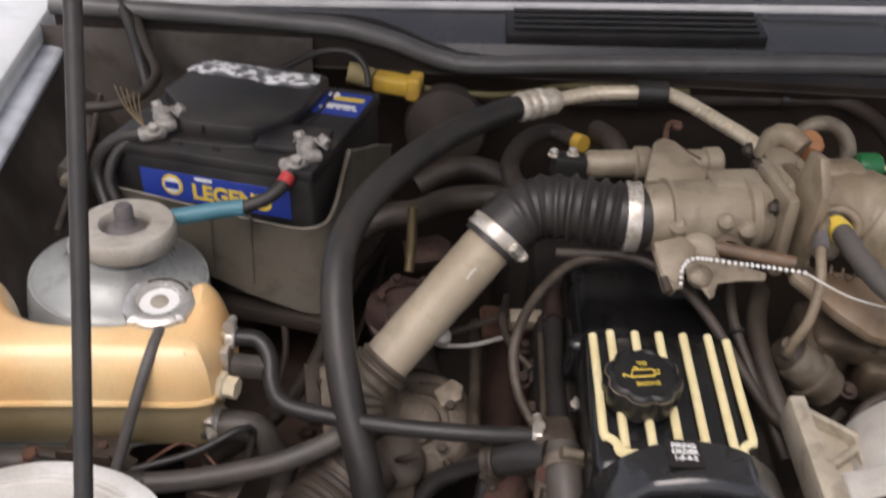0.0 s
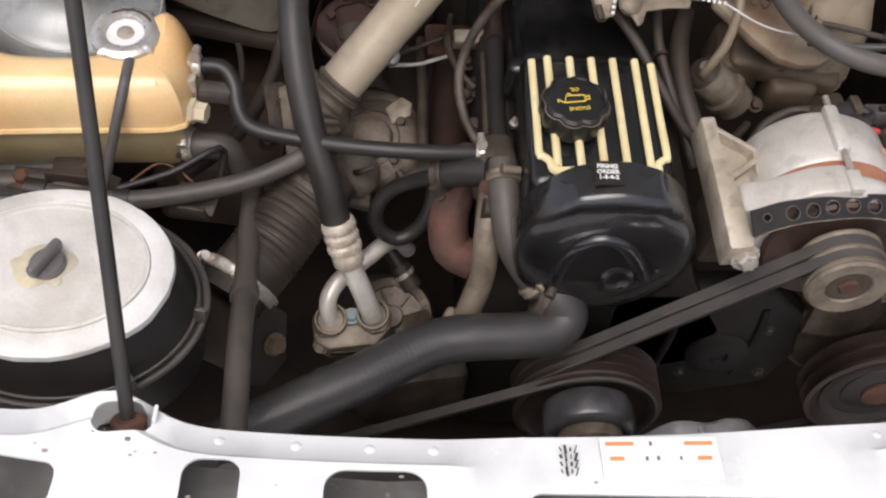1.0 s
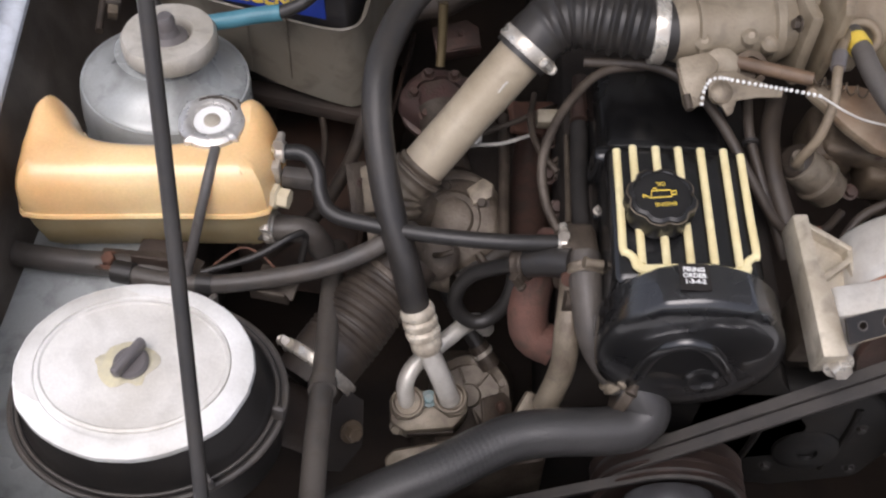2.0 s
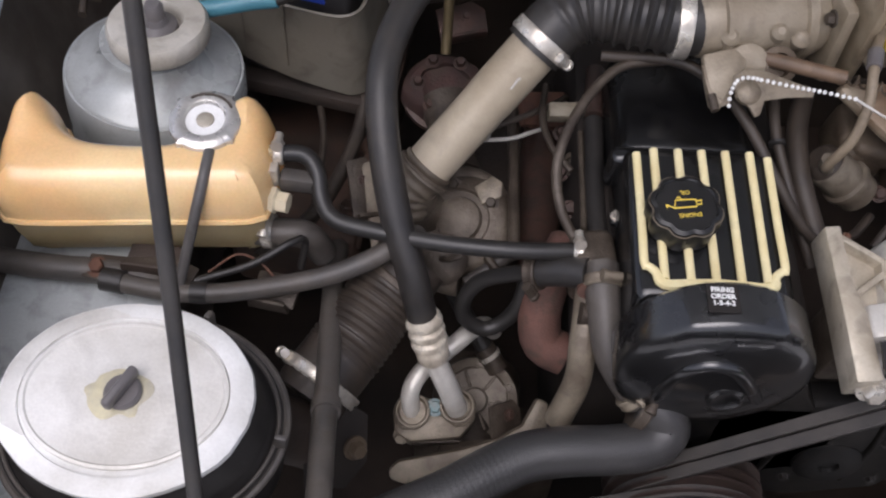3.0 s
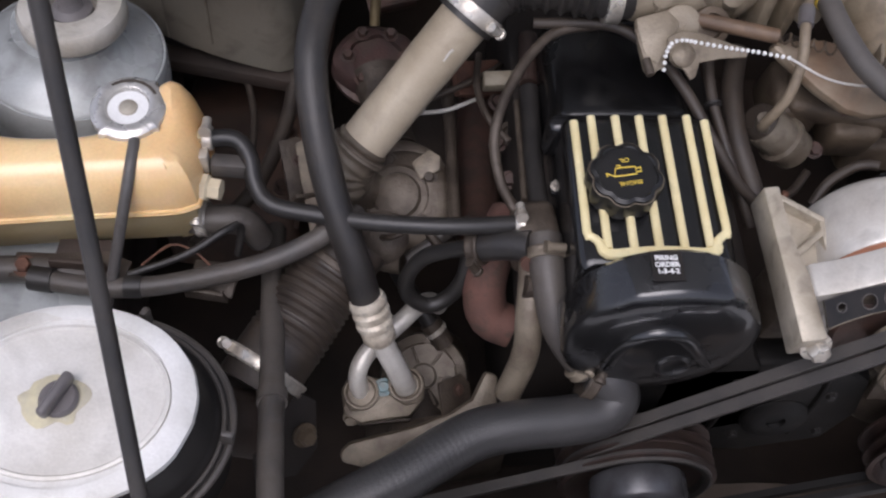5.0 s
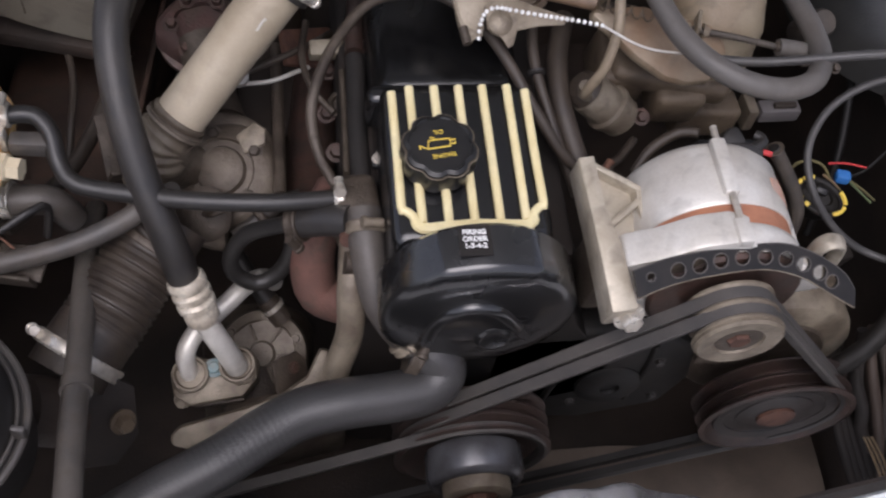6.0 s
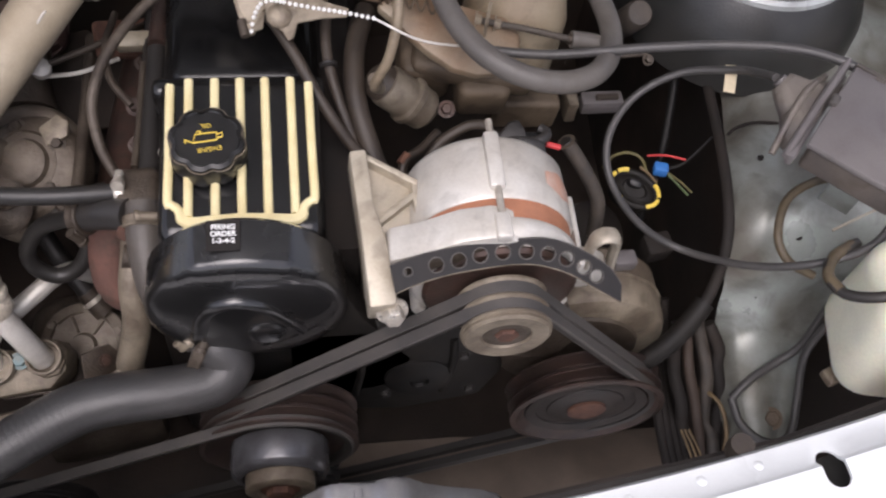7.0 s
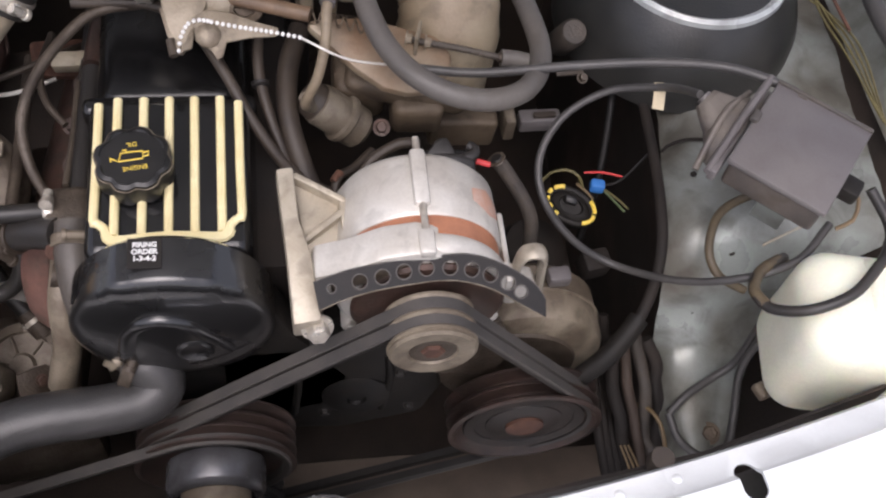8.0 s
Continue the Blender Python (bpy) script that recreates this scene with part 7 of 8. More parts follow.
hose("earth_lead", "dark battery earth lead", [(-0.335, 0.148, 0.96), (-0.36, 0.15, 0.955), (-0.382, 0.148, 0.94), (-0.393, 0.146, 0.915), (-0.385, 0.132, 0.89), (-0.37, 0.115, 0.87)], 0.0078, RUBBER, category="cable")
hose("second_earth_lead", "second dark battery earth lead", [(-0.345, 0.15, 0.957), (-0.366, 0.142, 0.94), (-0.375, 0.13, 0.915), (-0.365, 0.118, 0.89), (-0.352, 0.105, 0.87)], 0.006, RUBBER, category="cable")
bm = bmesh.new()
for k in range(5):
    sweep(bm, [(-0.335, 0.15, 0.966), (-0.344 - 0.005 * k, 0.166 + 0.003 * k, 0.977), (-0.350 - 0.008 * k, 0.187 + 0.004 * k, 0.990)], 0.0008, 6)
solid("frayed_wires", bm, WIRE_BROWN, "frayed copper wire ends at the terminal", "wire")
hose("wing_loom", "grey wiring loom behind the battery", [(-0.43, 0.43, 0.985), (-0.395, 0.36, 0.97), (-0.37, 0.31, 0.96), (-0.375, 0.265, 0.952), (-0.40, 0.24, 0.948), (-0.45, 0.232, 0.945)], 0.0062, RUBBER_DUSTY, category="cable")
hose("wing_loom_upper", "black wiring loom hanging from the bulkhead", [(-0.45, 0.44, 1.0), (-0.425, 0.40, 0.975), (-0.405, 0.36, 0.955), (-0.39, 0.33, 0.93)], 0.008, RUBBER, category="cable")
hose("battery_vent_wire", "thin dark wire looping behind the battery", [(-0.23, 0.345, 0.955), (-0.186, 0.381, 0.967), (-0.145, 0.386, 0.968), (-0.124, 0.372, 0.955), (-0.118, 0.355, 0.935)], 0.0042, RUBBER, category="cable")
plug = thing("yellow_connector", (-0.09, 0.385, 0.92), "yellow plastic wiring connector", "connector")
part("connector_shell", block((0.06, 0.028, 0.024), pose(-0.085, 0.388, 0.927, 0, 4, -6), 0.006, 3), YELLOW_PLUG, plug)
part("connector_collar", block((0.018, 0.034, 0.03), pose(-0.062, 0.386, 0.926, 0, 4, -6), 0.004, 3), YELLOW_PLUG, plug)
part("connector_boot", tube([(-0.115, 0.392, 0.93), (-0.135, 0.40, 0.932), (-0.15, 0.40, 0.935)], 0.014, 14), material("dirty_yellow", (0.42, 0.34, 0.16), 0.6, second=(0.25, 0.2, 0.1), amount=0.7, scale=40), plug, "dirty beige boot")
hose("yellow_loom", "yellow wiring along the bulkhead", [(-0.05, 0.386, 0.924), (-0.014, 0.385, 0.92), (0.059, 0.389, 0.92), (0.134, 0.42, 0.922), (0.209, 0.432, 0.92), (0.30, 0.44, 0.915)], 0.0045, WIRE_YELLOW, category="cable")
hose("bulkhead_loom", "dark wiring along the bulkhead", [(-0.13, 0.40, 0.925), (-0.04, 0.395, 0.912), (0.059, 0.398, 0.91), (0.134, 0.425, 0.912), (0.3, 0.44, 0.905)], 0.006, RUBBER_DUSTY, category="cable")
hose("bulkhead_pipe", "brown coated pipe along the bulkhead", [(0.15, 0.44, 0.895), (0.28, 0.452, 0.897), (0.43, 0.455, 0.905), (0.50, 0.452, 0.908), (0.54, 0.42, 0.90), (0.552, 0.36, 0.89), (0.55, 0.30, 0.87)], 0.0105, BAY_DARK, category="pipe",
     clamps=[((0.43, 0.455, 0.905), (1, 0, 0), 0.0115, 0.01, None, MATT_BLACK)])
hose("rear_heater_hose", "dusty brown heater hose at the back of the engine", [(-0.11, 0.155, 0.85), (-0.075, 0.168, 0.862), (-0.045, 0.178, 0.863), (-0.012, 0.212, 0.86), (0.03, 0.226, 0.86), (0.08, 0.23, 0.86), (0.12, 0.24, 0.85)], 0.0155, RUBBER_DUSTY)
hose("rear_bypass_hose", "dusty brown hose behind the engine", [(-0.05, 0.26, 0.85), (-0.018, 0.278, 0.862), (0.014, 0.29, 0.865), (0.05, 0.283, 0.86), (0.09, 0.26, 0.845)], 0.0148, RUBBER_DUSTY)
hose("idle_valve_hose", "bent dusty grey rubber idle hose", [(0.085, 0.13, 0.88), (0.071, 0.17, 0.90), (0.06, 0.226, 0.905), (0.079, 0.29, 0.905), (0.112, 0.318, 0.905), (0.14, 0.297, 0.905)], 0.0115, RUBBER_DUSTY,
     sleeve=[([(0.136, 0.302, 0.905), (0.15, 0.285, 0.908)], 0.0105, YELLOW_PLUG, "brass coloured elbow end")])
hose("cowl_drain_hose", "stubby dark hose above the idle valve", [(0.165, 0.30, 0.92), (0.178, 0.27, 0.925), (0.186, 0.245, 0.92), (0.19, 0.22, 0.90)], 0.0125, RUBBER_DUSTY)
solid("booster_body", turned([(0.05, 0), (0.055, 0.02), (0.05, 0.06), (0.02, 0.07), (0, 0.07)], (-0.02, 0.40, 0.87), (0, -1, 0.3), seg=32), BAY_DARK, "dusty beige round housing by the bulkhead", "housing")


# ---- right side ----
def control_box():
    t = thing("control_box", (0.72, -0.20, 0.88), "dark grey plastic control box with a ribbed rubber boot", "control box")
    c = pose(0.6938, -0.2243, 0.973, 0, 0, -40.3)
    part("box_body", block((0.081, 0.100, 0.028), c @ pose(0, 0.005, 0.008), 0.004, 3), BOX_DIRTY, t, "dirty brown box body")
    part("box_lid", block((0.0865, 0.107, 0.006), c @ pose(0, 0.005, 0.024), 0.002, 2), GREY_PLASTIC, t, "flat grey lid")
    part("lid_rim", block((0.0865, 0.004, 0.004), c @ pose(0, 0.0565, 0.027), 0.0012), GREY_TUBE, t, "pale worn lid edge")
    part("lid_clip", block((0.007, 0.012, 0.006), c @ pose(-0.043, 0.006, 0.028), 0.002), GREY_TUBE, t)
    part("lid_clip", block((0.010, 0.008, 0.008), c @ pose(-0.020, 0.055, 0.024), 0.002), GREY_TUBE, t)
    part("side_channel", block((0.007, 0.112, 0.012), c @ pose(-0.048, 0.0, 0.008), 0.002), GREY_PLASTIC, t, "grey side channel")
    part("mounting_leg", block((0.030, 0.006, 0.105), c @ pose(0.010, 0.030, -0.058, 6, 0, 0), 0.002), PAINT_BAY, t, "dusty mounting leg")
    part("orange_wire", tube([c @ Vector((0.052, 0.012, 0.006)), c @ Vector((0.062, 0.004, 0.004)), c @ Vector((0.066, -0.012, -0.002)), c @ Vector((0.058, -0.024, -0.008))], 0.0018, 8), WIRE_BROWN, t, "orange brown wire loop")
    part("bracket_edge", tube([(0.7175, -0.2292, 0.86), (0.7428, -0.2202, 0.866), (0.7680, -0.2111, 0.87)], 0.0014, 8), ALLOY_EAR, t, "pale bracket edge line")
    tip = Vector((0.634, -0.156, 0.985))
    root = c @ Vector((-0.050, 0.009, 0.000))
    d = tip - root
    up = c.to_3x3() @ Vector((0, 1, 0))

    def frustum(u0, u1, w0, w1, h0, h1):
        """A faceted rubber step that narrows towards the cable."""
        bm = bmesh.new()
        rings = []
        for u, w, h in ((u0, w0, h0), (u0 + 0.06, w0, h0), (u1 - 0.04, w1, h1), (u1, w1 * 0.9, h1 * 0.9)):
            f = axes(root + d * u, d, up)
            rings.append([bm.verts.new(f @ Vector((x * w / 2, y * h / 2, 0))) for x, y in ((-1, -0.3), (-0.66, -1), (0.66, -1), (1, -0.3), (1, 0.45), (0.72, 1), (-0.72, 1), (-1, 0.45))])
        for a, b in zip(rings, rings[1:]):
            for k in range(8):
                bm.faces.new((a[k], a[(k + 1) % 8], b[(k + 1) % 8], b[k]))
        bm.faces.new(rings[0][::-1])
        bm.faces.new(rings[-1])
        bmesh.ops.bevel(bm, geom=list(bm.edges), offset=0.003, segments=2, affect="EDGES", profile=0.5)
        return bm
    part("boot_step", frustum(0.0, 0.48, 0.094, 0.056, 0.030, 0.022), BOOT, t, "broad step of the grey rubber boot")
    part("boot_step", frustum(0.40, 0.92, 0.052, 0.026, 0.022, 0.017), BOOT, t, "narrow step of the grey rubber boot")
    part("boot_rib", tube([c @ Vector((-0.062, -0.046, -0.006)), c @ Vector((-0.066, 0.0, 0.019)), c @ Vector((-0.060, 0.052, 0.004))], 0.003, 10), BOOT, t)
    part("boot_tip", tube([root + d * 0.82, tip], 0.0065, 14, straight=True), GREY_PLASTIC, t)
    part("side_rail", tube([c @ Vector((-0.0515, -0.056, 0.010)), c @ Vector((-0.0515, 0.0, 0.020)), c @ Vector((-0.0505, 0.062, 0.022))], 0.0036, 10), GREY_PLASTIC, t, "worn grey retaining rail")
    part("end_plug", block((0.018, 0.020, 0.014), c @ pose(0.050, 0.004, 0.010), 0.003), OILY_BLACK, t, "dark connector")


control_box()
hose("throttle_cable", "long black throttle cable with a cream tape flag", [(0.632, -0.154, 0.985), (0.629, -0.128, 0.962), (0.619, -0.108, 0.942), (0.581, -0.093, 0.92), (0.541, -0.105, 0.90), (0.517, -0.135, 0.88), (0.518, -0.170, 0.86), (0.549, -0.197, 0.828), (0.593, -0.216, 0.81), (0.634, -0.258, 0.85), (0.675, -0.279, 0.888), (0.722, -0.27, 0.90), (0.757, -0.24, 0.91)], 0.0037, CABLE, category="cable",
     sleeve=[([(0.625, -0.1055, 0.9385), (0.618, -0.1025, 0.9355)], 0.0048, CREAM, "cream tape")])
solid("tape_flag", block((0.011, 0.018, 0.001), pose(0.62, -0.116, 0.9335, 24, 6, -10), 0.0003, 1), CREAM, "cream tape flag on the cable", "tape")
hose("upper_cable", "black cable across to the control box", [(0.395, -0.088, 0.946), (0.456, -0.099, 0.952), (0.534, -0.11, 0.973), (0.605, -0.116, 0.983), (0.66, -0.128, 0.99), (0.696, -0.148, 0.994), (0.73, -0.165, 0.985), (0.765, -0.19, 0.965)], 0.0042, CABLE, category="cable")
ca = thing("linkage_cable", (0.40, -0.05, 0.945), "steel cable adjuster with a rubber sleeve and bracket", "cable")
cable_line = [Vector(p) for p in ((0.393, -0.052, 0.946), (0.410, -0.056, 0.945), (0.432, -0.061, 0.945), (0.456, -0.067, 0.944), (0.478, -0.073, 0.943))]
part("adjuster_rod", tube(cable_line, 0.0030, 12, step=0.0012, radius=lambda u, s: 1 + 0.10 * math.sin(2 * math.pi * s / 0.0042)), HARNESS, ca, "dark ribbed cable sheath")
part("sheath_end", band(cable_line[4], cable_line[4] - cable_line[3], 0.0036, 0.006, 0.0008), ALLOY_OLD, ca, "dull ferrule")
part("lock_nut", hexhead(cable_line[1], cable_line[2] - cable_line[1], 0.0048, 0.006), ALLOY_DUSTY, ca)
part("lock_nut", hexhead(cable_line[0], cable_line[2] - cable_line[1], 0.0048, 0.006), ALLOY_DUSTY, ca)
part("cable_bracket", plate([(-0.012, -0.016), (-0.012, 0.014), (0.010, 0.016), (0.013, -0.010), (0.004, -0.018)], 0.003, axes((0.402, -0.054, 0.945), (0.95, -0.25, 0.0), (0, 1, 0)), 0.0008), ALLOY_DUSTY, ca, "pale folded bracket")
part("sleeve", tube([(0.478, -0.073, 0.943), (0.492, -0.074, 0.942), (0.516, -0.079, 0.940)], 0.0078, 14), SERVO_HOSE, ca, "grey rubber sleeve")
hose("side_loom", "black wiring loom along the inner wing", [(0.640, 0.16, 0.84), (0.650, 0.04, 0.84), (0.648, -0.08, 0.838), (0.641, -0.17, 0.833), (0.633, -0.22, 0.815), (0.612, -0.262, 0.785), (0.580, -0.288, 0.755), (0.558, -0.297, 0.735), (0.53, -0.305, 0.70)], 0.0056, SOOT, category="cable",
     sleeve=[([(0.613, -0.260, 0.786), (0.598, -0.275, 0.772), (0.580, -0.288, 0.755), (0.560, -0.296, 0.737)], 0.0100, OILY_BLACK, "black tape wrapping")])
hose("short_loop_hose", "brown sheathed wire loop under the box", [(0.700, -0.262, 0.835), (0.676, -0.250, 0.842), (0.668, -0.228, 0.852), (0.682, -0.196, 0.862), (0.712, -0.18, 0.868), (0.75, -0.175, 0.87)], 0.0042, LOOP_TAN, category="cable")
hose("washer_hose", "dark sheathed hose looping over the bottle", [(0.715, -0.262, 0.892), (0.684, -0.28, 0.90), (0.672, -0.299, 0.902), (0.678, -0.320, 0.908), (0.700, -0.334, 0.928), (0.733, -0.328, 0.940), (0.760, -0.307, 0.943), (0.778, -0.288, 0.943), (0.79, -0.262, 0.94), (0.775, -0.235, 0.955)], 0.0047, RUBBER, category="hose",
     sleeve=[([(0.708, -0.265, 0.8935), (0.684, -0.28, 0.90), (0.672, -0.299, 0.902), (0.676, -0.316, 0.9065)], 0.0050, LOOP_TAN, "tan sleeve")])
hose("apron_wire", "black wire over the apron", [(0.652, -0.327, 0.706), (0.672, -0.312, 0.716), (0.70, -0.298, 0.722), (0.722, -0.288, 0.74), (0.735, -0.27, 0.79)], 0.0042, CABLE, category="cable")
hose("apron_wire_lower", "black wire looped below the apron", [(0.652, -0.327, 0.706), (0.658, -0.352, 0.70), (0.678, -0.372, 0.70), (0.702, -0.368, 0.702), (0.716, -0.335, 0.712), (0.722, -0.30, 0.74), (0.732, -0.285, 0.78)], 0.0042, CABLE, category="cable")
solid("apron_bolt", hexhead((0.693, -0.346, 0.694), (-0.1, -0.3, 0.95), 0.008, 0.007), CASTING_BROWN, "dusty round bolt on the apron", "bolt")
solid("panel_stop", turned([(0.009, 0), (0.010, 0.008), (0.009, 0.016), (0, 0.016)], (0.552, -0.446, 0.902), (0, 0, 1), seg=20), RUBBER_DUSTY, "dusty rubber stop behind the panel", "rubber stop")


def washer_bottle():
    t = thing("washer_bottle", (0.76, -0.33, 0.72), "white plastic washer bottle with rounded corners", "bottle")
    m = pose(0.784, -0.330, 0.862, 0, 0, -10)
    part("bottle", block((0.160, 0.108, 0.135), m, 0.030, 6), BOTTLE, t)
    part("shoulder", block((0.10, 0.07, 0.02), m @ pose(0.02, 0.005, 0.060), 0.009, 4), BOTTLE, t)
    part("cap_ring", lathe(bmesh.new(), [(0.030, 0), (0.029, 0.004), (0.025, 0.005), (0.023, 0.003), (0, 0.003)], m @ axes((0.035, -0.054, 0.0), (0, -1, 0)), 36), BOTTLE, t)
    part("mount_tab", block((0.03, 0.016, 0.010), pose(0.714, -0.345, 0.80, 0, 0, 20), 0.003), ALLOY_DUSTY, t)


washer_bottle()
cn = thing("wire_connectors", (0.565, -0.135, 0.76), "black cable coil with yellow markings and a blue plug", "connector")
ring_m = axes((0.5645, -0.1370, 0.797), (-0.1, -0.35, 0.93), (0.80, -0.60, 0)) @ Matrix.Diagonal((1.12, 0.72, 1, 1))
part("coil", tube([ring_m @ Vector((0.0215 * math.cos(a), 0.0215 * math.sin(a), 0)) for a in (2 * math.pi * i / 40 for i in range(41))], 0.0036, 12), OILY_BLACK, cn, "black coiled cable")
part("plug_core", lathe(bmesh.new(), [(0.0205, -0.03), (0.0205, -0.003), (0.0175, 0.0015), (0.0120, 0.0035), (0.0105, 0.0008), (0, 0.0008)], ring_m, 32), OILY_BLACK, cn, "black rubber plug core")
part("connector_body", block((0.012, 0.010, 0.014), ring_m @ pose(-0.003, 0.005, 0.004, 10, 5, 20), 0.003), CAP_BLACK, cn)
for a0, a1 in ((0.25, 0.95), (-0.75, 0.1), (2.2, 2.75), (2.9, 3.2), (3.4, 3.62), (3.8, 4.05), (4.25, 4.45)):
    part("yellow_marking", tube([ring_m @ Vector((0.0225 * math.cos(a), 0.0225 * math.sin(a), 0.0056)) for a in (a0 + (a1 - a0) * i / 8 for i in range(9))], 0.0022, 8, flat=0.6), YELLOW, cn, "yellow marking")
part("blue_plug", block((0.015, 0.012, 0.012), pose(0.597, -0.113, 0.797, 0, 0, -14), 0.003), BLUE_PLUG, cn, "blue plug")
for mt, r, pts in ((WIRE_YELLOW, 0.0016, [(0.536, -0.112, 0.80), (0.548, -0.100, 0.803), (0.566, -0.097, 0.804), (0.578, -0.104, 0.802), (0.580, -0.118, 0.80)]), (WIRE_BROWN, 0.0014, [(0.575, -0.112, 0.80), (0.583, -0.122, 0.80), (0.590, -0.128, 0.795)]), (RED, 0.0012, [(0.585, -0.098, 0.80), (0.604, -0.098, 0.80), (0.625, -0.104, 0.80)]), (WIRE_YELLOW, 0.0013, [(0.604, -0.116, 0.795), (0.616, -0.126, 0.793), (0.627, -0.138, 0.79)]), (WIRE_GREEN, 0.0013, [(0.604, -0.118, 0.795), (0.613, -0.130, 0.793), (0.622, -0.141, 0.79)]), (OILY_BLACK, 0.0016, [(0.604, -0.108, 0.79), (0.624, -0.105, 0.795), (0.65, -0.09, 0.82)])):
    part("wire", tube(pts, r, 8), mt, cn)
for k in range(4):
    hose("wing_lead", "thin yellow-green wire on the wing", [(0.82 - 0.006 * k, 0.06 - 0.01 * k, 0.93), (0.822 + 0.008 * k, 0.0, 0.925 - 0.003 * k), (0.835 + 0.006 * k, -0.05, 0.92), (0.85 + 0.004 * k, -0.12, 0.91 - 0.004 * k)], 0.0011, WIRE_YELLOW, category="wire", group="wing wires", seg=8)
hose("wing_wire_red", "red wire beside the yellow bundle", [(0.83, 0.07, 0.935), (0.838, 0.02, 0.93), (0.845, -0.02, 0.925)], 0.0018, RUST, category="cable")
hose("wing_hose", "dark hose on the wing", [(0.885, 0.08, 0.95), (0.87, 0.03, 0.945), (0.872, -0.03, 0.94), (0.885, -0.08, 0.935)], 0.009, CABLE)
bm = bmesh.new()
for k in range(4):
    sweep(bm, [(0.585 + 0.008 * k, -0.21, 0.70), (0.594 + 0.008 * k, -0.27, 0.67 - 0.01 * k), (0.598 + 0.007 * k, -0.33, 0.64), (0.602 + 0.006 * k, -0.43, 0.63)], 0.0055, 10)
solid("side_harness", bm, SOOT, "dusty wiring harness beside the pump", "cable")
hw = thing("harness_wires", (0.615, -0.36, 0.65), "thin bare wires hanging from the harness", "wires")
for k in range(3):
    part("wire", tube([(0.612 + 0.004 * k, -0.34, 0.66), (0.618 + 0.005 * k, -0.365, 0.655), (0.622 + 0.004 * k, -0.39, 0.65)], 0.0013, 6), WIRE_BROWN, hw)
solid("side_connector", block((0.022, 0.016, 0.016), pose(0.537, -0.22, 0.80, 0, 0, 4), 0.003), GREY_PLASTIC, "small grey connector by the pump", "connector")


# ---- front panel fittings ----
st = thing("panel_sticker", (0.19, -0.522, 0.931), "white sticker with orange bars on the front panel", "sticker")
part("sticker_base", block((0.084, 0.032, 0.0006), pose(0.189, -0.5245, 0.9335, 2, 0, 2), 0.0002, 1), WHITE_PRINT, st)
for x, y, w, h, mt in ((-0.028, 0.011, 0.02, 0.0028, ORANGE_PRINT), (0.028, 0.011, 0.02, 0.0028, ORANGE_PRINT), (-0.031, 0.0, 0.010, 0.0028, ORANGE_PRINT), (0.031, 0.0, 0.010, 0.0028, ORANGE_PRINT), (-0.006, 0.011, 0.002, 0.003, GREY_PLASTIC), (-0.010, 0.0, 0.002, 0.003, GREY_PLASTIC), (-0.002, 0.0, 0.002, 0.003, GREY_PLASTIC), (0.014, 0.0, 0.0015, 0.0025, GREY_PLASTIC)):
    part("print_bar", block((w, h, 0.0004), pose(0.189, -0.5245, 0.9335, 2, 0, 2) @ pose(x, y, 0.0005), 0, 1), mt, st)
sm = thing("ink_stamp", (0.123, -0.528, 0.931), "smudged black ink stamp on the panel", "stamp")
for k in range(16):
    part("smudge", block((0.0008 + 0.0005 * ((k * 5) % 3), 0.003 + 0.0018 * ((k * 2) % 4), 0.0003), pose(0.119 + 0.0035 * (k % 4), -0.519 - 0.0055 * (k // 4), 0.9332, 2, 0, 20 - 13 * (k % 4)), 0, 1), GREY_TUBE, sm)


def fan_shroud():
    t = thing("radiator", (0.25, -0.45, 0.6), "black radiator with a dull silver pressed header tank", "radiator")
    part("core", block((0.48, 0.03, 0.34), pose(0.12, -0.478, 0.56), 0.006), SOOT, t)
    tank = axes((0, -0.414, 0), (0, -1, 0), (1, 0, 0))
    part("header_tank", plate([(0.16, 0.737), (0.204, 0.748), (0.227, 0.757), (0.242, 0.780), (0.252, 0.789), (0.262, 0.791), (0.284, 0.788), (0.295, 0.796), (0.306, 0.800), (0.318, 0.794), (0.332, 0.778), (0.352, 0.765), (0.384, 0.750), (0.405, 0.733), (0.41, 0.64), (0.16, 0.64)], 0.075, tank, 0.006), TANK_SILVER, t, "dull silver pressed header tank")
    part("seam_tab", block((0.007, 0.045, 0.012), pose(0.2765, -0.445, 0.789, 0, 0, 4), 0.002), TANK_SILVER, t)


fan_shroud()


# ---- clutter in the dark gaps ----
def bracket(at, size, turn, mat, label, bolt=RUST_DARK):
    """A small folded steel bracket with a bolt through it."""
    t = thing("bracket", at, label, "bracket")
    m = pose(*at, *turn)
    w, h = size
    part("flat", plate([(-w, -h), (-w * 0.9, h), (w * 0.6, h * 1.1), (w, h * 0.5), (w * 0.9, -h * 0.9)], 0.004, m, 0.001), mat, t)
    part("fold", plate([(-w, 0), (w * 0.8, 0), (w * 0.7, 0.018), (-w * 0.9, 0.02)], 0.004, m @ pose(0, -h, 0.002, 80, 0, 0), 0.001), mat, t)
    part("bracket_bolt", hexhead(m @ Vector((w * 0.2, h * 0.3, 0.004)), m.to_3x3() @ Vector((0, 0, 1)), 0.0045, 0.005), bolt, t)
    return t


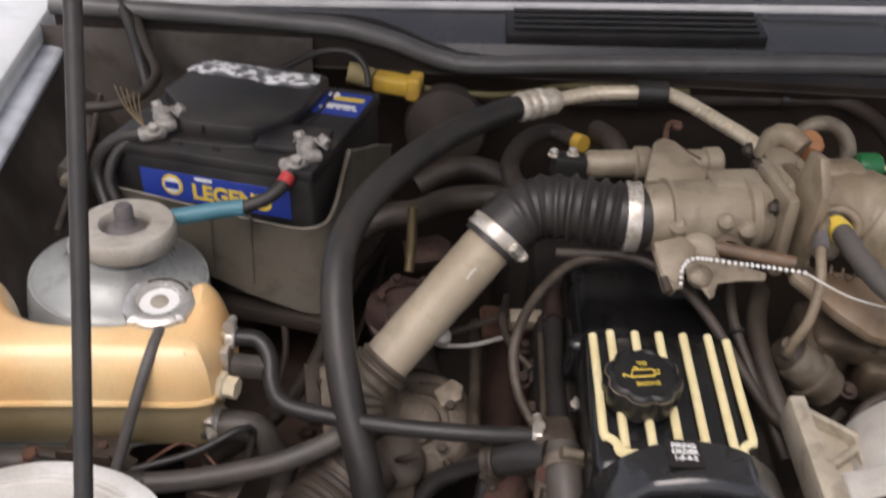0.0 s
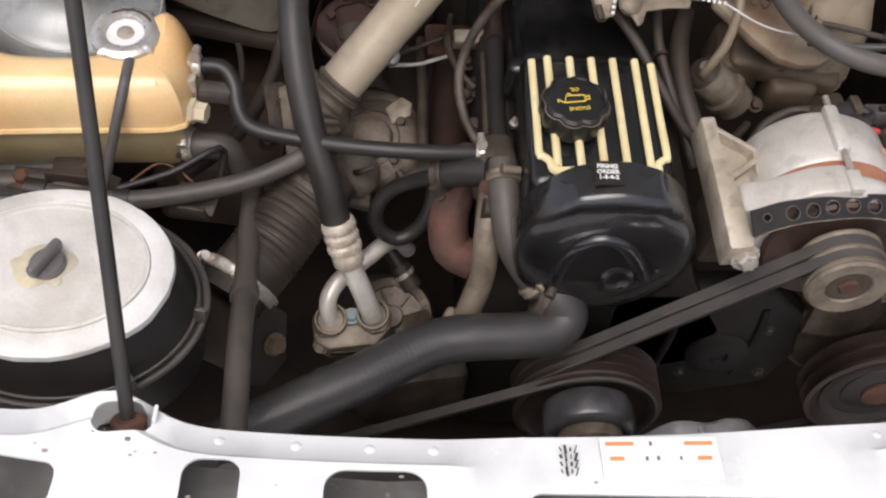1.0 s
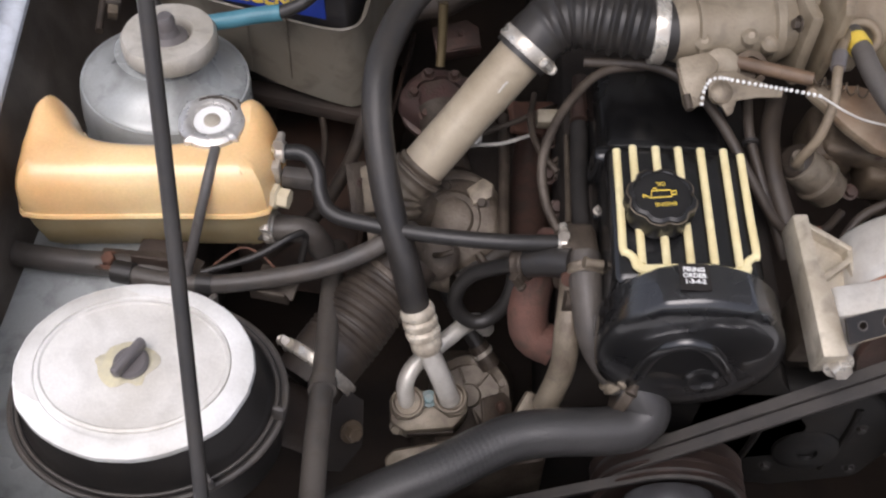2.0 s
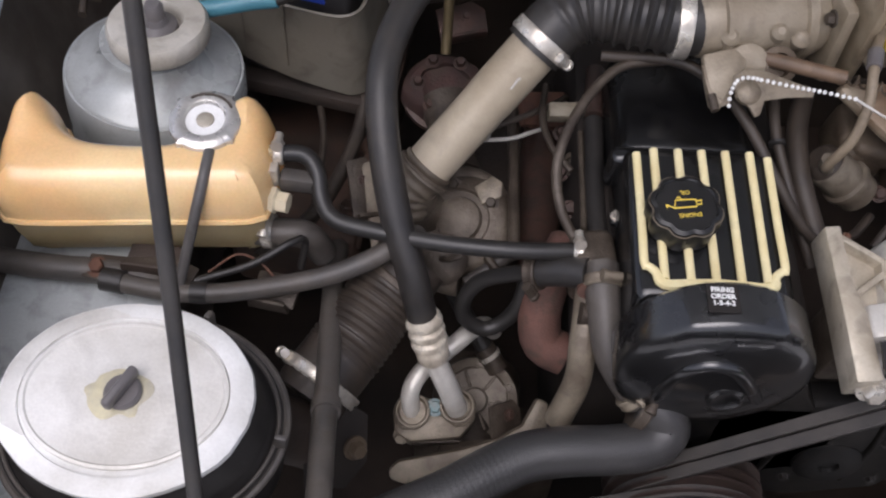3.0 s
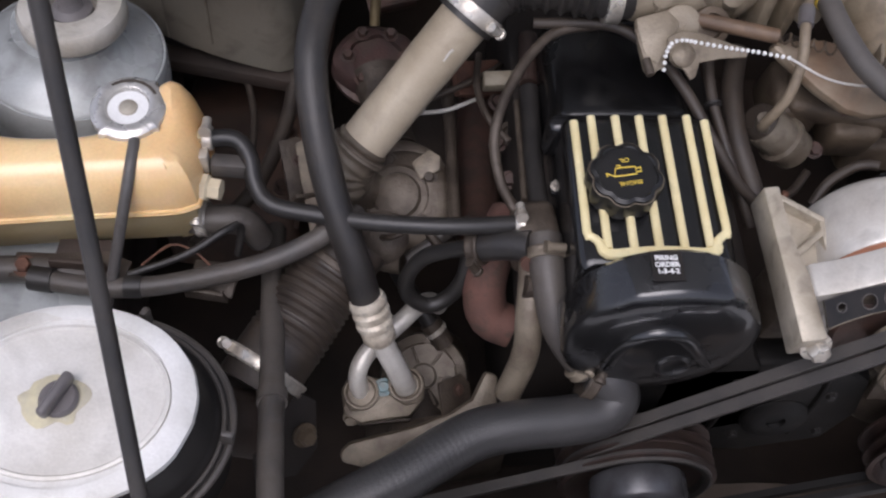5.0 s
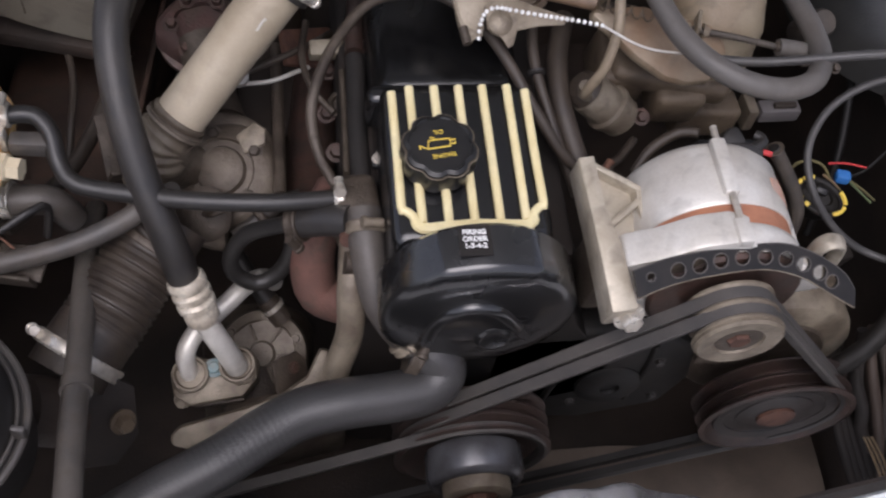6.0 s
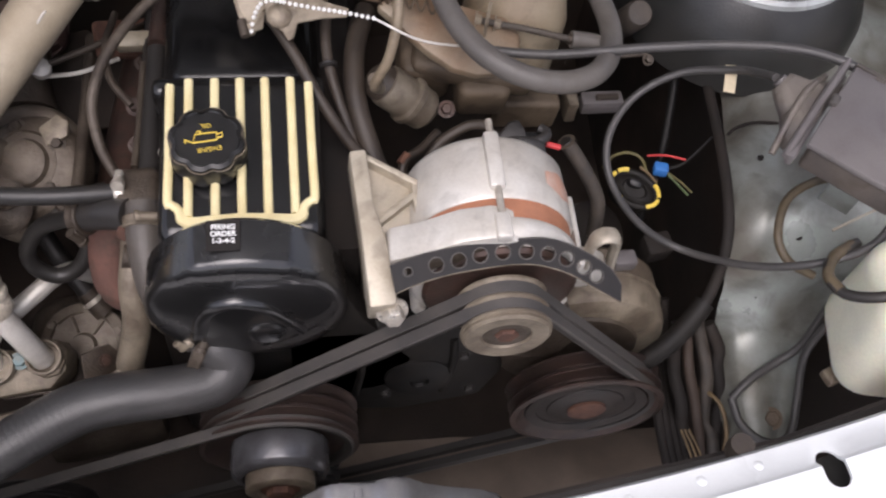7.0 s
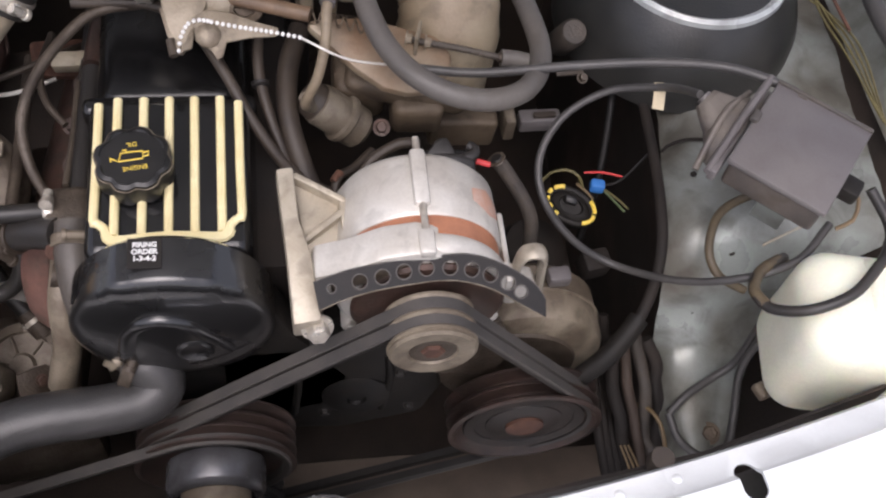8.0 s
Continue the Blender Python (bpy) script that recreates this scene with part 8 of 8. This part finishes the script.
bracket((-0.122, -0.062, 0.795), (0.014, 0.03), (30, 10, 20), ALLOY_OLD, "dusty steel bracket beside the turbo")
bracket((-0.19, -0.19, 0.795), (0.022, 0.016), (20, 0, -10), ALLOY_OLD, "dirty bracket under the coolant tank")
bracket((-0.30, -0.175, 0.812), (0.03, 0.014), (14, 0, -4), BAY_DARK, "dark bracket beside the loom")
bracket((0.035, -0.24, 0.655), (0.02, 0.018), (40, 20, 30), ALLOY_OLD, "dusty bracket below the manifold")
bracket((-0.03, 0.19, 0.80), (0.03, 0.02), (30, 0, 20), RUST_DARK, "rusty bracket behind the turbo")
vr = thing("vacuum_actuator", (-0.055, -0.115, 0.75), "dusty round wastegate actuator can with a crimped rim", "actuator")
part("can", turned([(0.012, -0.016), (0.022, -0.012), (0.025, 0.0), (0.0265, 0.002), (0.0265, 0.005), (0.022, 0.008), (0.010, 0.012), (0, 0.012)], (-0.038, -0.128, 0.775), (-0.1, -0.6, 0.8), seg=36), ALLOY_OLD, vr)
part("nipple", tube([(-0.038, -0.134, 0.784), (-0.030, -0.142, 0.795), (-0.018, -0.140, 0.80)], 0.003, 8), ALLOY_OLD, vr)
solid("oil_feed_banjo", turned([(0.009, -0.006), (0.010, 0), (0.009, 0.006), (0.006, 0.008), (0, 0.008)], (-0.005, -0.012, 0.835), (0.2, -0.4, 0.9), seg=20), ALLOY, "bright banjo bolt on the oil feed", "bolt")
hose("oil_feed_pipe", "thin dull oil feed pipe", [(-0.005, -0.012, 0.838), (0.018, -0.002, 0.84), (0.045, 0.012, 0.842), (0.07, 0.03, 0.84), (0.085, 0.06, 0.82)], 0.0032, ALLOY_OLD, category="pipe")
hose("second_feed_pipe", "thin brown pipe behind the breather tube", [(0.06, 0.05, 0.845), (0.055, 0.0, 0.85), (0.064, -0.04, 0.85), (0.083, -0.065, 0.845)], 0.0035, ALLOY_OLD, category="pipe")
solid("manifold_flange", plate([(-0.03, -0.018), (-0.03, 0.018), (0.026, 0.022), (0.034, 0.0), (0.024, -0.02)], 0.012, pose(0.06, 0.055, 0.80, 30, 20, 20), 0.003), RUST, "rusty orange exhaust flange", "flange")
solid("heat_shield", plate([(-0.05, -0.06), (-0.055, 0.05), (0.02, 0.07), (0.055, 0.03), (0.05, -0.05)], 0.003, pose(0.0, 0.05, 0.735, 10, 6, 10), 0.001), BAY_DARK, "rusty brown heat shield", "heat shield")
hose("starter_cable", "dark cable low beside the block", [(-0.12, -0.02, 0.70), (-0.06, -0.06, 0.69), (0.0, -0.04, 0.68), (0.05, 0.02, 0.68)], 0.007, RUBBER_DUSTY, category="cable")
hose("lower_loom", "dusty loom along the side of the bay", [(-0.22, -0.13, 0.76), (-0.17, -0.06, 0.755), (-0.14, 0.03, 0.76), (-0.13, 0.10, 0.78)], 0.008, RUBBER_DUSTY, category="cable")
hose("lower_hose", "thick dusty hose low behind the pump belt", [(0.30, -0.24, 0.66), (0.36, -0.23, 0.64), (0.42, -0.22, 0.62), (0.46, -0.20, 0.58)], 0.018, MATT_BLACK)
for k, (x, y, z) in enumerate(((-0.452, 0.205, 0.88), (-0.43, 0.16, 0.86), (-0.445, 0.27, 0.90))):
    c = thing("wing_connector", (x, y, z), "small dusty connector on the inner wing", "connector", "wing connectors")
    part("shell", block((0.018, 0.03, 0.02), pose(x, y, z, 10 * k, 20, 15 * k), 0.003), GREY_TUBE, c)
    part("plug", block((0.012, 0.014, 0.013), pose(x + 0.004, y - 0.02, z - 0.004, 10 * k, 20, 15 * k), 0.002), ALLOY_DUSTY, c)
hose("wing_lead_left", "dusty lead on the inner wing", [(-0.44, 0.30, 0.93), (-0.435, 0.24, 0.90), (-0.44, 0.18, 0.87), (-0.43, 0.10, 0.86)], 0.0045, RUBBER_DUSTY, category="cable")

rl = thing("chassis_rail", (-0.19, 0.18, 0.50), "rusty brown chassis rail low beside the turbo", "chassis rail", kind="structure")
part("rail", block((0.16, 0.34, 0.12), pose(-0.195, 0.15, 0.60, 0, 0, -6), 0.015, 3), RAIL_BROWN, rl)
part("rail_lip", block((0.006, 0.34, 0.07), pose(-0.112, 0.14, 0.68, 0, 8, -6), 0.002), RAIL_BROWN, rl)
for y in (0.02, 0.10, 0.18, 0.26):
    part("rail_bolt", hexhead((-0.15, y, 0.66), (0, 0, 1), 0.008, 0.008), RUST_DARK, rl)
hose("hanging_cable", "thin dark cable hanging behind the tank", [(-0.245, 0.145, 0.77), (-0.2311, 0.1346, 0.76), (-0.202, 0.118, 0.76), (-0.1844, 0.0854, 0.76), (-0.1745, 0.0383, 0.76), (-0.1728, -0.0066, 0.76), (-0.176, -0.05, 0.74)], 0.0038, RUBBER_DUSTY, category="cable")
hose("turbo_drain", "short grey hose under the turbo with a clip", [(-0.012, -0.140, 0.752), (0.011, -0.126, 0.762), (0.031, -0.111, 0.766), (0.05, -0.104, 0.766)], 0.0078, GREY_TUBE, clamps=[((0.012, -0.1255, 0.762), (0.8, 0.55, 0.2), 0.0082, 0.007, (0, -0.3, 1), ALLOY_OLD)])
fp = thing("pipe_union", (0.09, -0.025, 0.80), "dull round pipe union beside the head", "fitting")
part("union", turned([(0.006, -0.012), (0.0125, -0.008), (0.0135, 0.0), (0.0125, 0.006), (0.007, 0.008), (0.006, 0.005), (0, 0.005)], (0.0925, -0.024, 0.808), (-0.5, -0.4, 0.77), seg=24), ALLOY_OLD, fp)
part("union_pipe", tube([(0.0925, -0.020, 0.80), (0.10, 0.0, 0.79), (0.10, 0.03, 0.78)], 0.0055, 10), ALLOY_OLD, fp)
cn2 = thing("relay_can", (0.575, 0.02, 0.85), "dusty brown cylindrical relay beside the tower", "relay")
part("can", turned([(0.012, -0.03), (0.0145, -0.026), (0.0145, 0.018), (0.012, 0.022), (0, 0.023)], (0.573, 0.022, 0.872), (0.05, -0.5, 0.85), seg=28), HARNESS, cn2)
part("foot", block((0.03, 0.014, 0.006), pose(0.575, -0.002, 0.850, 30, 0, 6), 0.002), ALLOY_OLD, cn2)
part("foot_bolt", hexhead((0.577, -0.036, 0.874), (0, -0.5, 0.85), 0.0040, 0.006), ALLOY_OLD, cn2)
hose("tower_hose", "dark rubber hose dropping beside the tower", [(0.648, 0.09, 0.86), (0.636, 0.03, 0.84), (0.625, -0.02, 0.82), (0.612, -0.08, 0.77), (0.598, -0.12, 0.70)], 0.0045, OILY_BLACK)
random.seed(7)
for k in range(4):
    line = [(0.604 + 0.012 * k + 0.004 * j + random.uniform(-0.006, 0.006), -0.255 - 0.018 * j + random.uniform(-0.004, 0.004), 0.735 - 0.02 * j + random.uniform(-0.008, 0.008)) for j in range(9)]
    hose("loom_strand", "dusty brown loom strand beside the inner wing", line, random.uniform(0.004, 0.0075), (SOOT, BAY_DARK, HARNESS, SOOT)[k], category="cable", group="loom strands")
hose("loose_pigtail", "thin brown wires curling from the loom", [(0.632, -0.30, 0.67), (0.640, -0.312, 0.685), (0.648, -0.33, 0.688), (0.652, -0.352, 0.675), (0.648, -0.372, 0.66)], 0.0022, WIRE_BROWN, category="wire")
solid("bay_relay", block((0.03, 0.024, 0.03), pose(0.60, -0.165, 0.73, 10, 0, 12), 0.004), SOOT, "sooty black relay below the connectors", "relay")
solid("engine_mount", turned([(0.034, -0.02), (0.038, 0), (0.036, 0.02), (0.02, 0.03), (0, 0.03)], (0.545, -0.12, 0.68), (0.2, -0.3, 0.9), seg=32), SOOT, "sooty round engine mount", "mount")


# ---- dirt and chips on the front panel ----
CHIP = material("bare_chip", (0.20, 0.17, 0.14), 0.7, second=(0.32, 0.30, 0.27), amount=0.8, scale=120)
random.seed(4)
for k in range(26):
    x = random.uniform(-0.24, 0.62) if k > 9 else random.uniform(-0.22, -0.12)
    y = panel_back(x) - random.uniform(0.032, 0.062)
    r = random.uniform(0.0006, 0.0022)
    seed = random.random() * 9
    up = 0.006 * (1 - min(max((0.16 - abs(x - 0.2)) / 0.05, 0), 1))
    chip = lathe(bmesh.new(), [(r, 0), (r * 0.9, 0.0003), (0, 0.0003)], Matrix.Translation((x, y, 0.9313 + up)) @ Matrix.Diagonal((1, random.uniform(0.4, 1.2), 1, 1)), 12, lambda a, j: 1 + 0.5 * noise.noise((math.cos(a) * 2, math.sin(a) * 2, seed)))
    part("paint_chip", chip, CHIP, front_panel)
